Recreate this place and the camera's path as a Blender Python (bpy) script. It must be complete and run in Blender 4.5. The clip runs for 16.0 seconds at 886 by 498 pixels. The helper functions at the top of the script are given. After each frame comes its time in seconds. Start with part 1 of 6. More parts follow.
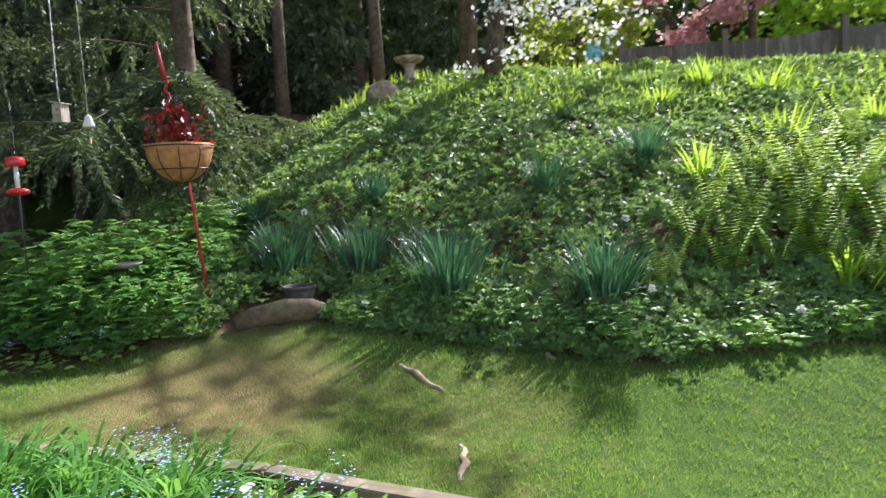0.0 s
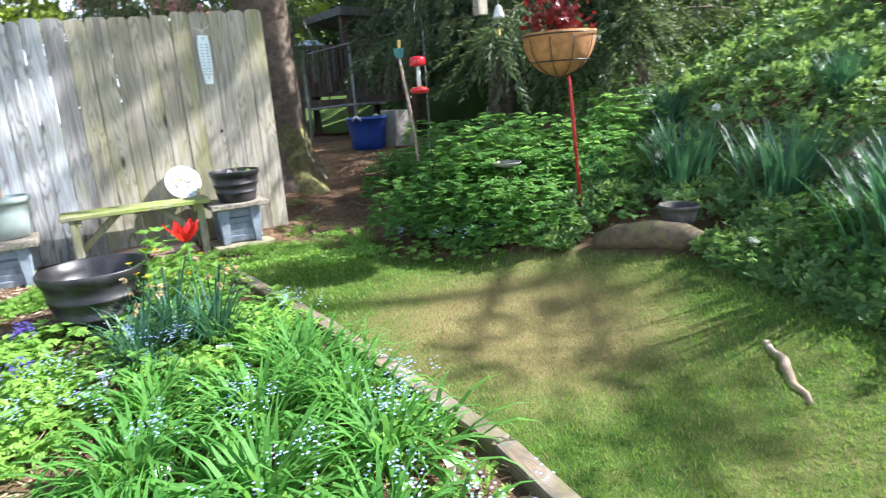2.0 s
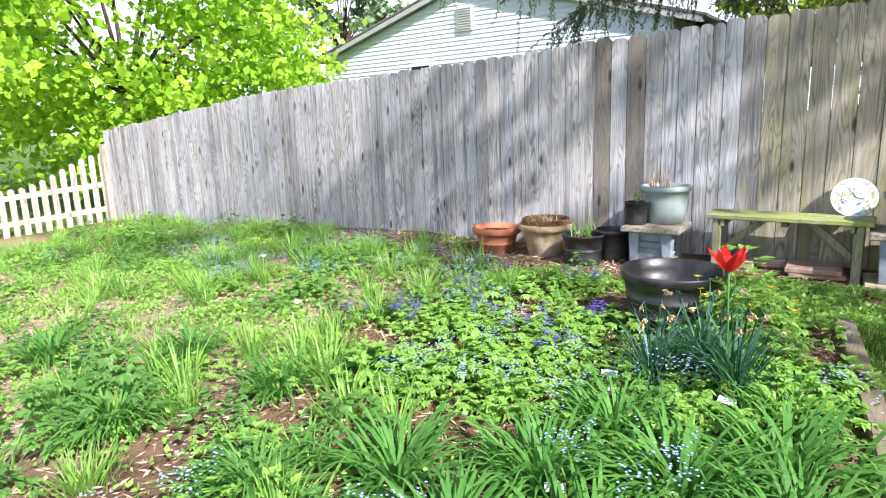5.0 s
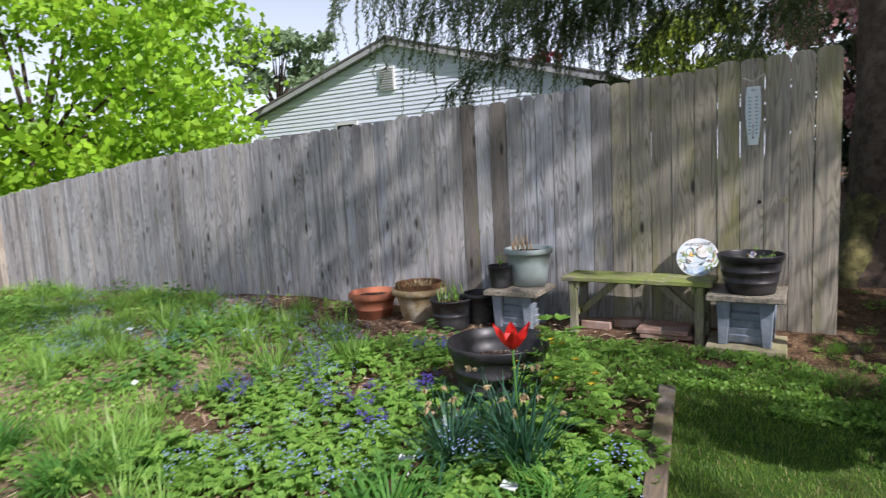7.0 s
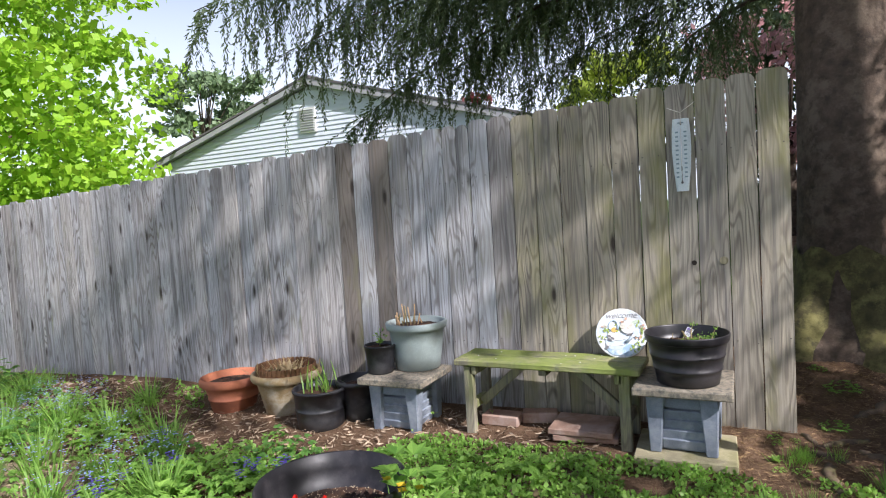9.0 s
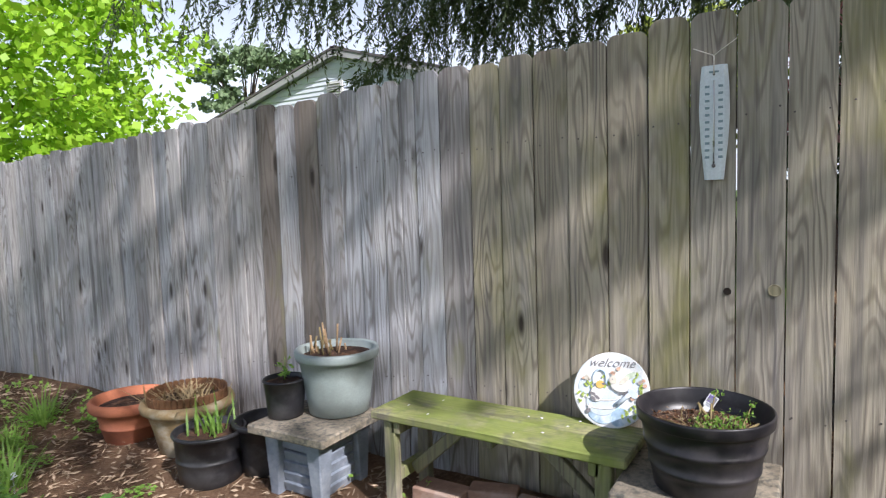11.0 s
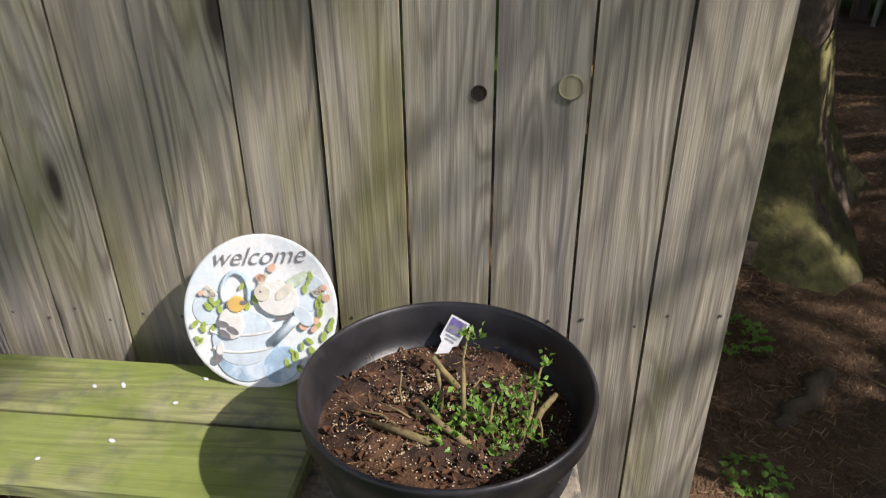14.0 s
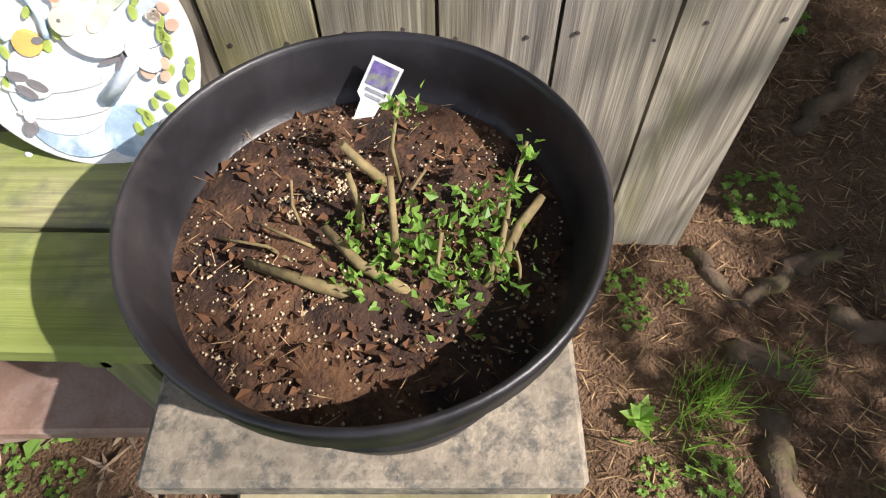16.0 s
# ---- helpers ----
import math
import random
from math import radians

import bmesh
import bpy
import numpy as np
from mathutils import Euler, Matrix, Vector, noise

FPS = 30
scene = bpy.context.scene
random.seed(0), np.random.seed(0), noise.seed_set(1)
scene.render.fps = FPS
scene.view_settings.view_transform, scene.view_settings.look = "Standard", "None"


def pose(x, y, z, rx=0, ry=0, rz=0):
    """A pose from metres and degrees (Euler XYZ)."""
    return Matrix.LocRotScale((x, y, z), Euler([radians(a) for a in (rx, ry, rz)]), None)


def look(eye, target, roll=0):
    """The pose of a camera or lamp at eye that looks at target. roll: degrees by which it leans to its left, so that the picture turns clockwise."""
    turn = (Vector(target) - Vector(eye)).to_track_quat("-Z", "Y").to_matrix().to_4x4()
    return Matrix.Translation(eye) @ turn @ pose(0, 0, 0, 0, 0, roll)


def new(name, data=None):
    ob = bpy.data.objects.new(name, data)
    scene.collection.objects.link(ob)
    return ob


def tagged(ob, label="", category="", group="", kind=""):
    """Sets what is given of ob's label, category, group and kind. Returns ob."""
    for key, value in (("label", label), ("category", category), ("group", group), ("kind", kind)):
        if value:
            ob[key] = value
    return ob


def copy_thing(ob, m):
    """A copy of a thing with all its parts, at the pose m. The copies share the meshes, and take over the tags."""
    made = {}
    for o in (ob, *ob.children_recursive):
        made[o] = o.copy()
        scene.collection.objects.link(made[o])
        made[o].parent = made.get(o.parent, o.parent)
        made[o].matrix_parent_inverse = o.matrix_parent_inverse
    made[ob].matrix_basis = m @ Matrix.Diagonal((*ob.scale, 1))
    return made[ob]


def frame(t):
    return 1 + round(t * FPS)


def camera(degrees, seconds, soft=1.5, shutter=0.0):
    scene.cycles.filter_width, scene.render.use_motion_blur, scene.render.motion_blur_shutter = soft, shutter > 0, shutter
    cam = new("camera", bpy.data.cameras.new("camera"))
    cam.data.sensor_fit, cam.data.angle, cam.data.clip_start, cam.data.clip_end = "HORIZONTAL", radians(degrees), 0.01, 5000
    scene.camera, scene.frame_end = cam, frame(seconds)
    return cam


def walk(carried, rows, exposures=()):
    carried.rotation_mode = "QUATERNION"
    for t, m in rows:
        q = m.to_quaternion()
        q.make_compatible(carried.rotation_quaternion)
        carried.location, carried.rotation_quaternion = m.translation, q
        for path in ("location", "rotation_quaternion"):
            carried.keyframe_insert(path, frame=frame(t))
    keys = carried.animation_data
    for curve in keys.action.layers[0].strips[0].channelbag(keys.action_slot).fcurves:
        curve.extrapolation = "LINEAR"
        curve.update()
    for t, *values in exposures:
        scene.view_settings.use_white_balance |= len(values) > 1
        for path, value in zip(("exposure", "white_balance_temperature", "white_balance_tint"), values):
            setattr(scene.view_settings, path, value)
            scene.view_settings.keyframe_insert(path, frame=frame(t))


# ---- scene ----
cam = camera(70.9, 16.0, soft=1.1, shutter=0.25)
PATH = [
    (0, (-2.077, -5.247, 1.167), (-0.161, -4.704, 0.981), -3.0),
    (0.5, (-1.821, -5.35, 1.177), (-0.041, -4.489, 0.875), -4.0),
    (1, (-1.523, -5.306, 1.157), (0.07, -4.159, 0.775), -2.6),
    (1.5, (-1.25, -5.351, 1.195), (0.063, -3.908, 0.756), -4.3),
    (2, (-1.011, -5.471, 1.261), (-0.073, -3.772, 0.781), -4.2),
    (2.5, (-0.785, -5.397, 1.261), (-0.167, -3.558, 0.774), -4.4),
    (3, (-0.565, -5.334, 1.294), (-0.37, -3.398, 0.833), -4.4),
    (3.5, (-0.405, -5.356, 1.317), (-0.824, -3.46, 0.837), -4.8),
    (4, (-0.342, -5.204, 1.308), (-1.103, -3.416, 0.836), -3.8),
    (4.2, (-0.316, -5.163, 1.313), (-1.209, -3.432, 0.861), -3.3),
    (6.3, (0.258, -4.969, 1.378), (-0.988, -3.438, 1.056), -1.0),
    (6.5, (0.332, -4.853, 1.405), (-0.899, -3.303, 1.114), -0.2),
    (7, (0.391, -4.626, 1.404), (-0.66, -2.942, 1.16), -3.0),
    (7.5, (0.346, -4.322, 1.403), (-0.591, -2.563, 1.232), -3.0),
    (8, (0.385, -4.007, 1.44), (-0.466, -2.203, 1.293), -1.1),
    (8.5, (0.381, -3.731, 1.433), (-0.523, -1.951, 1.318), -2.9),
    (8.7, (0.323, -3.641, 1.442), (-0.572, -1.856, 1.33), -3.4),
    (10.8, (0.287, -2.409, 1.432), (-0.816, -0.751, 1.252), -3.4),
    (11, (0.306, -2.276, 1.444), (-0.759, -0.591, 1.282), -1.8),
    (11.5, (0.302, -2.042, 1.462), (-0.731, -0.339, 1.29), -1.9),
    (12, (0.216, -1.798, 1.419), (-0.558, 0.04, 1.27), -2.4),
    (12.5, (0.196, -1.52, 1.374), (-0.446, 0.358, 1.133), -1.1),
    (13, (0.189, -1.282, 1.373), (-0.312, 0.614, 0.978), -0.1),
    (13.5, (0.112, -1.111, 1.34), (-0.237, 0.754, 0.709), -2.4),
    (14, (0.051, -0.989, 1.304), (-0.147, 0.802, 0.436), -0.5),
    (14.5, (0.051, -0.796, 1.25), (-0.137, 0.801, 0.062), -3.1),
    (15, (0.047, -0.67, 1.206), (-0.047, 0.639, -0.304), -2.5),
    (15.5, (0.061, -0.643, 1.175), (-0.005, 0.466, -0.488), -2.2),
    (16, (0.058, -0.635, 1.182), (0.004, 0.459, -0.492), -1.4),
]
walk(cam, [(t, look(eye, target, roll)) for t, eye, target, roll in PATH], (
    (0, 1.25, 6000, 16), (1, 1.70, 6000, 15), (2, 1.70, 5800, 11), (3, 1.75, 5800, 11), (4.2, 1.65, 5900, 13), (6.3, 0.45, 6050, 18), (7.5, 0.15, 6000, 18), (8.5, 0.55, 6000, 17), (11, 0.50, 6050, 17), (12, 0.65, 6100, 17), (13, 0.65, 6300, 16), (14, 0.20, 6400, 16), (15.5, 0.52, 6450, 17), (16, 0.70, 6450, 17)))

# ---- world, sun ----
TO_SUN = Vector((0.70, -0.30, 0.65)).normalized()
world = bpy.data.worlds.new("sky")
scene.world = world
world.use_nodes = True
wt = world.node_tree
sky = wt.nodes.new("ShaderNodeTexSky")
sky.sky_type, sky.sun_disc = "NISHITA", False
sky.sun_elevation = math.asin(TO_SUN.z)
sky.sun_rotation = math.atan2(TO_SUN.x, TO_SUN.y)
sky.dust_density = 2.5
wt.nodes["Background"].inputs["Strength"].default_value = 0.078
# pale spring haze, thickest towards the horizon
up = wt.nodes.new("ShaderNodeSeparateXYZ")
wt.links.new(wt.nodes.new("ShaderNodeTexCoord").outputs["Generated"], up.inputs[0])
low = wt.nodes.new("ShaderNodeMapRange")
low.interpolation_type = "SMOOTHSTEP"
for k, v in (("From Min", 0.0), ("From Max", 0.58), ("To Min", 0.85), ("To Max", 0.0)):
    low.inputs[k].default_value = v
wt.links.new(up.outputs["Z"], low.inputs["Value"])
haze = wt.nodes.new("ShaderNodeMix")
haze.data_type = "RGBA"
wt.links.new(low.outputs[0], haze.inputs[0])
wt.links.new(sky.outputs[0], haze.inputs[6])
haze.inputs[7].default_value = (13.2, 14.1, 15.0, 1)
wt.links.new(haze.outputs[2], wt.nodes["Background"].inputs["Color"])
sun = new("sun", bpy.data.lights.new("sun", "SUN"))
sun.data.energy, sun.data.angle, sun.data.color = 5.0, radians(0.6), (1.0, 0.95, 0.88)
sun.matrix_world = look(TO_SUN * 50, (0, 0, 0))

# ---- materials ----
def nodes_of(name):
    m = bpy.data.materials.new(name)
    m.use_nodes = True
    t = m.node_tree
    return m, t, t.nodes["Principled BSDF"]


def node(t, kind, **values):
    n = t.nodes.new(kind)
    for k, v in values.items():
        k = k.replace("_", " ")
        if isinstance(v, bpy.types.NodeSocket):
            t.links.new(v, n.inputs[k])
        else:
            n.inputs[k].default_value = v
    return n


def maths(t, op, a, b=0.0, clamp=False):
    n = t.nodes.new("ShaderNodeMath")
    n.operation, n.use_clamp = op, clamp
    for i, v in enumerate((a, b)):
        if isinstance(v, bpy.types.NodeSocket):
            t.links.new(v, n.inputs[i])
        else:
            n.inputs[i].default_value = v
    return n.outputs[0]


def mixc(t, f, a, b, mode="MIX"):
    n = t.nodes.new("ShaderNodeMix")
    n.data_type, n.blend_type = "RGBA", mode
    for s, v in ((n.inputs[0], f), (n.inputs[6], a), (n.inputs[7], b)):
        if isinstance(v, bpy.types.NodeSocket):
            t.links.new(v, s)
        else:
            s.default_value = (*v, 1) if isinstance(v, tuple) and len(v) == 3 else v
    return n.outputs[2]


def ramp(t, f, stops):
    n = t.nodes.new("ShaderNodeValToRGB")
    e = n.color_ramp.elements
    while len(e) < len(stops):
        e.new(0.5)
    for i, (p, c) in enumerate(stops):
        e[i].position, e[i].color = p, (*c, 1) if isinstance(c, tuple) else (c, c, c, 1)
    t.links.new(f, n.inputs[0])
    return n.outputs[0]


def span(t, f, a, b, c=0.0, d=1.0):
    n = node(t, "ShaderNodeMapRange", Value=f, From_Min=a, From_Max=b, To_Min=c, To_Max=d)
    return n.outputs[0]


def noise_at(t, vec, scale, detail=4.0, rough=0.55):
    return node(t, "ShaderNodeTexNoise", Vector=vec, Scale=scale, Detail=detail, Roughness=rough).outputs["Fac"]


def stretched(t, vec, s, shift=None):
    n = t.nodes.new("ShaderNodeVectorMath")
    n.operation = "MULTIPLY_ADD"
    t.links.new(vec, n.inputs[0])
    n.inputs[1].default_value = s
    if shift is not None:
        c = node(t, "ShaderNodeCombineXYZ", X=shift, Y=shift, Z=shift)
        t.links.new(c.outputs[0], n.inputs[2])
    return n.outputs[0]


def bump(t, bsdf, h, strength=0.4, distance=0.01):
    b = node(t, "ShaderNodeBump", Height=h, Strength=strength, Distance=distance)
    t.links.new(b.outputs[0], bsdf.inputs["Normal"])


def plain(name, color, rough=0.6, metal=0.0, vary=0.25, scale=18.0, grain=140.0, relief=0.25, stain=None, coat=0.0):
    """A solid surface with two scales of mottling, and stains where given."""
    m, t, b = nodes_of(name)
    p = node(t, "ShaderNodeTexCoord").outputs["Object"]
    big, small = noise_at(t, p, scale, 5), noise_at(t, p, grain, 3)
    c = mixc(t, span(t, big, 0.3, 0.7), tuple(v * (1 - vary) for v in color), tuple(min(1, v * (1 + vary)) for v in color))
    c = mixc(t, maths(t, "MULTIPLY", span(t, small, 0.35, 0.65), 0.3), c, tuple(v * 0.6 for v in color))
    if stain:
        c = mixc(t, span(t, noise_at(t, p, scale * 0.45, 6, 0.7), 0.48, 0.62), c, stain)
    t.links.new(c, b.inputs["Base Color"])
    b.inputs["Metallic"].default_value = metal
    t.links.new(span(t, big, 0.2, 0.8, rough - 0.1, min(1, rough + 0.12)), b.inputs["Roughness"])
    b.inputs["Coat Weight"].default_value = coat
    if relief:
        bump(t, b, maths(t, "ADD", small, maths(t, "MULTIPLY", big, 1.5)), relief, 0.003)
    return m


def leafy(name, dark, light, through_color, share=0.4, rough=0.45, spec=0.5):
    """Thin leaves: every leaf a little different, light passing through."""
    m, t, b = nodes_of(name)
    g = node(t, "ShaderNodeNewGeometry")
    oi = node(t, "ShaderNodeObjectInfo")
    r = g.outputs["Random Per Island"]
    p = g.outputs["Position"]
    f = maths(t, "ADD", maths(t, "MULTIPLY", r, 0.6), maths(t, "MULTIPLY", oi.outputs["Random"], 0.2))
    f = maths(t, "ADD", f, maths(t, "MULTIPLY", span(t, noise_at(t, p, 2.3, 3), 0.3, 0.7), 0.3), True)
    c = mixc(t, f, dark, light)
    c = mixc(t, maths(t, "MULTIPLY", span(t, noise_at(t, p, 90, 2), 0.4, 0.7), 0.3), c, tuple(v * 0.55 for v in dark))
    t.links.new(c, b.inputs["Base Color"])
    b.inputs["Roughness"].default_value = rough
    b.inputs["Specular IOR Level"].default_value = spec
    tr = node(t, "ShaderNodeBsdfTranslucent", Color=mixc(t, r, tuple(v * 0.7 for v in through_color), through_color))
    mx = t.nodes.new("ShaderNodeMixShader")
    mx.inputs[0].default_value = share
    t.links.new(b.outputs[0], mx.inputs[1])
    t.links.new(tr.outputs[0], mx.inputs[2])
    t.links.new(mx.outputs[0], t.nodes["Material Output"].inputs["Surface"])
    return m


def timber(name, tones, algae=(0.23, 0.235, 0.075), algae_low=0.50, grain_axis=2, rough=0.85, knots=True, worn=0.5):
    """Weathered softwood: cathedral grain, knots, algae, one tone a board."""
    m, t, b = nodes_of(name)
    oi = node(t, "ShaderNodeObjectInfo").outputs["Random"]
    p = node(t, "ShaderNodeNewGeometry").outputs["Position"]
    shift = maths(t, "MULTIPLY", oi, 37.0)
    s = [9.0, 9.0, 9.0]
    s[grain_axis] = 1.1
    low = noise_at(t, stretched(t, p, tuple(s), shift), 1.0, 1.5, 0.45)
    ks = [8.0, 8.0, 8.0]
    ks[grain_axis] = 2.4
    cell = node(t, "ShaderNodeTexVoronoi", Vector=stretched(t, p, tuple(ks), maths(t, "MULTIPLY", oi, 53.0)), Scale=1.0)
    k = cell.outputs["Distance"]
    swirl = maths(t, "MULTIPLY", span(t, k, 0.0, 0.42, 0.10, 0.0), 1.0 if knots else 0.0)
    rings = maths(t, "SINE", maths(t, "MULTIPLY", maths(t, "ADD", low, swirl), 92.0))
    s = [130.0, 130.0, 130.0]
    s[grain_axis] = 3.0
    fibre = noise_at(t, stretched(t, p, tuple(s), shift), 1.0, 4, 0.65)
    c = ramp(t, oi, tones)
    c = mixc(t, maths(t, "MULTIPLY", span(t, rings, 0.0, 1.0), span(t, noise_at(t, stretched(t, p, (6.0, 6.0, 1.5), shift), 1.0, 2), 0.35, 0.65, 0.24, 0.74)), c, (0.13, 0.108, 0.084))
    c = mixc(t, maths(t, "MULTIPLY", span(t, fibre, 0.42, 0.7), 0.58), c, (0.13, 0.115, 0.10))
    blot = noise_at(t, stretched(t, p, (2.2, 2.2, 1.4), shift), 1.0, 5, 0.6)
    c = mixc(t, span(t, blot, 0.5, 0.75, 0, worn), c, (0.16, 0.15, 0.14))
    streak = noise_at(t, stretched(t, p, (22.0, 22.0, 0.7), shift), 1.0, 3, 0.6)
    c = mixc(t, span(t, streak, 0.50, 0.70, 0, 0.75), c, (0.12, 0.115, 0.115))
    pale = noise_at(t, stretched(t, p, (5.0, 5.0, 1.0), maths(t, "MULTIPLY", oi, 11.0)), 1.0, 4, 0.6)
    c = mixc(t, span(t, pale, 0.52, 0.75, 0, 0.45), c, (0.55, 0.50, 0.44))
    if algae:
        g = noise_at(t, stretched(t, p, (4.0, 4.0, 1.2), maths(t, "MULTIPLY", oi, 3.0)), 1.0, 5, 0.65)
        c = mixc(t, span(t, g, algae_low, algae_low + 0.2, 0, 0.75), c, algae)
    h = maths(t, "ADD", maths(t, "MULTIPLY", fibre, 0.8), maths(t, "MULTIPLY", rings, 0.14))
    if knots:
        c = mixc(t, span(t, k, 0.07, 0.17, 0.95, 0.0), c, (0.05, 0.04, 0.033))
        h = maths(t, "SUBTRACT", h, span(t, k, 0.03, 0.09, 0.8, 0.0))
    t.links.new(c, b.inputs["Base Color"])
    b.inputs["Roughness"].default_value = rough
    b.inputs["Specular IOR Level"].default_value = 0.25
    bump(t, b, h, 0.6, 0.004)
    return m


GREY = [(0.0, (0.37, 0.37, 0.385)), (0.3, (0.53, 0.53, 0.545)), (0.55, (0.44, 0.465, 0.50)), (0.8, (0.60, 0.575, 0.56)), (1.0, (0.37, 0.35, 0.34))]
OLIVE = [(0.0, (0.32, 0.285, 0.22)), (0.35, (0.48, 0.425, 0.315)), (0.65, (0.39, 0.36, 0.295)), (1.0, (0.53, 0.46, 0.335))]
M_BOARD_GREY = timber("grey_board", GREY, algae_low=0.62)
M_BOARD_OLIVE = timber("olive_board", OLIVE, algae=(0.25, 0.24, 0.09), algae_low=0.49)
M_BOARD_DARK = timber("dark_board", [(0.0, (0.20, 0.175, 0.15)), (1.0, (0.25, 0.215, 0.185))], algae_low=0.6)
M_PICKET = timber("picket_wood", [(0, (0.42, 0.37, 0.29)), (1, (0.50, 0.44, 0.35))], algae=None, knots=False, worn=0.2)
M_BENCH = timber("mossy_plank", [(0, (0.31, 0.31, 0.15)), (1, (0.36, 0.35, 0.17))], algae=(0.20, 0.26, 0.045), algae_low=0.36, grain_axis=0, knots=False, worn=0.2)
M_BENCH_LEG = timber("mossy_leg", [(0, (0.26, 0.25, 0.15)), (1, (0.33, 0.31, 0.2))], algae=(0.19, 0.23, 0.04), algae_low=0.45, knots=False)
M_EDGING = timber("edging_timber", [(0, (0.20, 0.155, 0.10)), (1, (0.24, 0.18, 0.12))], algae=(0.15, 0.15, 0.05), algae_low=0.5, grain_axis=1, knots=False)
M_SHED = timber("shed_board", [(0, (0.10, 0.06, 0.05)), (1, (0.14, 0.08, 0.065))], algae=None, knots=False)
M_DARKFENCE = timber("dark_fence", [(0, (0.10, 0.085, 0.075)), (1, (0.14, 0.12, 0.10))], algae=None, knots=False)
M_RUSSET = timber("russet_board", [(0, (0.20, 0.085, 0.06)), (1, (0.26, 0.11, 0.08))], algae=None, knots=False)

M_POT_BLACK = plain("black_plastic", (0.018, 0.018, 0.021), 0.42, vary=0.5, scale=9, relief=0.08, stain=(0.05, 0.05, 0.052))
M_BARREL = plain("barrel_plastic", (0.019, 0.018, 0.021), 0.40, vary=0.5, scale=11, relief=0.1, stain=(0.045, 0.04, 0.042))
M_TERRA = plain("terracotta", (0.48, 0.17, 0.085), 0.85, vary=0.18, scale=9, stain=(0.36, 0.13, 0.075))
M_TERRA_MOSS = plain("mossy_terracotta", (0.36, 0.26, 0.13), 0.9, vary=0.25, scale=10, stain=(0.50, 0.45, 0.34))
M_EDGE_STRIP = plain("rusty_edging", (0.20, 0.10, 0.045), 0.85, vary=0.4, scale=25)
M_GREY_POT = plain("blue_grey_plastic", (0.33, 0.39, 0.38), 0.5, vary=0.1, scale=6, relief=0.1, stain=(0.27, 0.31, 0.29))
M_PLINTH = plain("blue_concrete", (0.22, 0.255, 0.31), 0.9, vary=0.25, scale=14, relief=0.5, stain=(0.30, 0.33, 0.38))
M_SLAB = plain("paver", (0.33, 0.285, 0.215), 0.9, vary=0.25, scale=85, relief=0.5, stain=(0.13, 0.125, 0.105))
M_SLAB_RED = plain("red_paver", (0.33, 0.21, 0.155), 0.9, vary=0.25, scale=13, relief=0.5, stain=(0.40, 0.30, 0.25))
M_SLAB_PALE = plain("pale_paver", (0.42, 0.37, 0.23), 0.9, vary=0.2, scale=13, relief=0.5, stain=(0.28, 0.26, 0.13))
M_PLATE = plain("glazed_white", (0.76, 0.77, 0.76), 0.4, vary=0.05, scale=20, relief=0.15, stain=(0.60, 0.68, 0.72))
M_PLATE_BLUE = plain("glaze_blue", (0.36, 0.50, 0.63), 0.45, vary=0.3, scale=30, relief=0.1, stain=(0.62, 0.70, 0.76))
M_PLATE_PALE = plain("glaze_pale_blue", (0.58, 0.66, 0.72), 0.45, vary=0.15, scale=30, relief=0.1)
M_PLATE_GREEN = plain("glaze_green", (0.36, 0.46, 0.10), 0.5, vary=0.3, scale=60, relief=0.1)
M_PLATE_PEACH = plain("glaze_peach", (0.72, 0.46, 0.33), 0.5, vary=0.25, scale=60, relief=0.1)
M_PLATE_YELLOW = plain("glaze_yellow", (0.72, 0.47, 0.13), 0.5, vary=0.2, scale=60, relief=0.1)
M_PLATE_GREY = plain("glaze_grey", (0.33, 0.36, 0.39), 0.5, vary=0.3, scale=60, relief=0.1)
M_PLATE_DARK = plain("glaze_dark", (0.20, 0.19, 0.195), 0.5, vary=0.3, scale=60, relief=0.1)
M_PLATE_WHITE = plain("glaze_white", (0.74, 0.72, 0.68), 0.45, vary=0.1, scale=60, relief=0.1)
M_PLATE_CREAM = plain("glaze_cream", (0.66, 0.62, 0.52), 0.5, vary=0.2, scale=60, relief=0.1)
M_PLATE_SAGE = plain("glaze_sage", (0.52, 0.60, 0.46), 0.5, vary=0.3, scale=60, relief=0.1)
M_THERMO = plain("white_aluminium", (0.66, 0.74, 0.76), 0.35, vary=0.04, scale=8, relief=0.05)
M_THERMO_EDGE = plain("bare_aluminium", (0.80, 0.80, 0.78), 0.3, metal=0.6, vary=0.05, scale=12, relief=0.05)
M_INK = plain("grey_ink", (0.22, 0.32, 0.35), 0.6, vary=0.1, relief=0)
M_STRING = plain("white_string", (0.65, 0.62, 0.55), 0.9, vary=0.1)
M_TAG = plain("white_tag", (0.80, 0.81, 0.83), 0.5, vary=0.05, relief=0.05)
M_TAG_PRINT = plain("purple_print", (0.16, 0.12, 0.34), 0.5, vary=0.6, scale=90, relief=0, stain=(0.30, 0.36, 0.20))
M_RED = plain("red_plastic", (0.55, 0.012, 0.02), 0.3, vary=0.15, relief=0.03, coat=0.3)
M_RED_PAINT = plain("red_paint", (0.40, 0.02, 0.03), 0.4, vary=0.25, relief=0.1)
M_COCO = plain("coco_fibre", (0.42, 0.20, 0.075), 0.95, vary=0.3, scale=25, grain=220, relief=0.9)
M_WIRE = plain("black_wire", (0.02, 0.02, 0.02), 0.4, vary=0.2, relief=0)
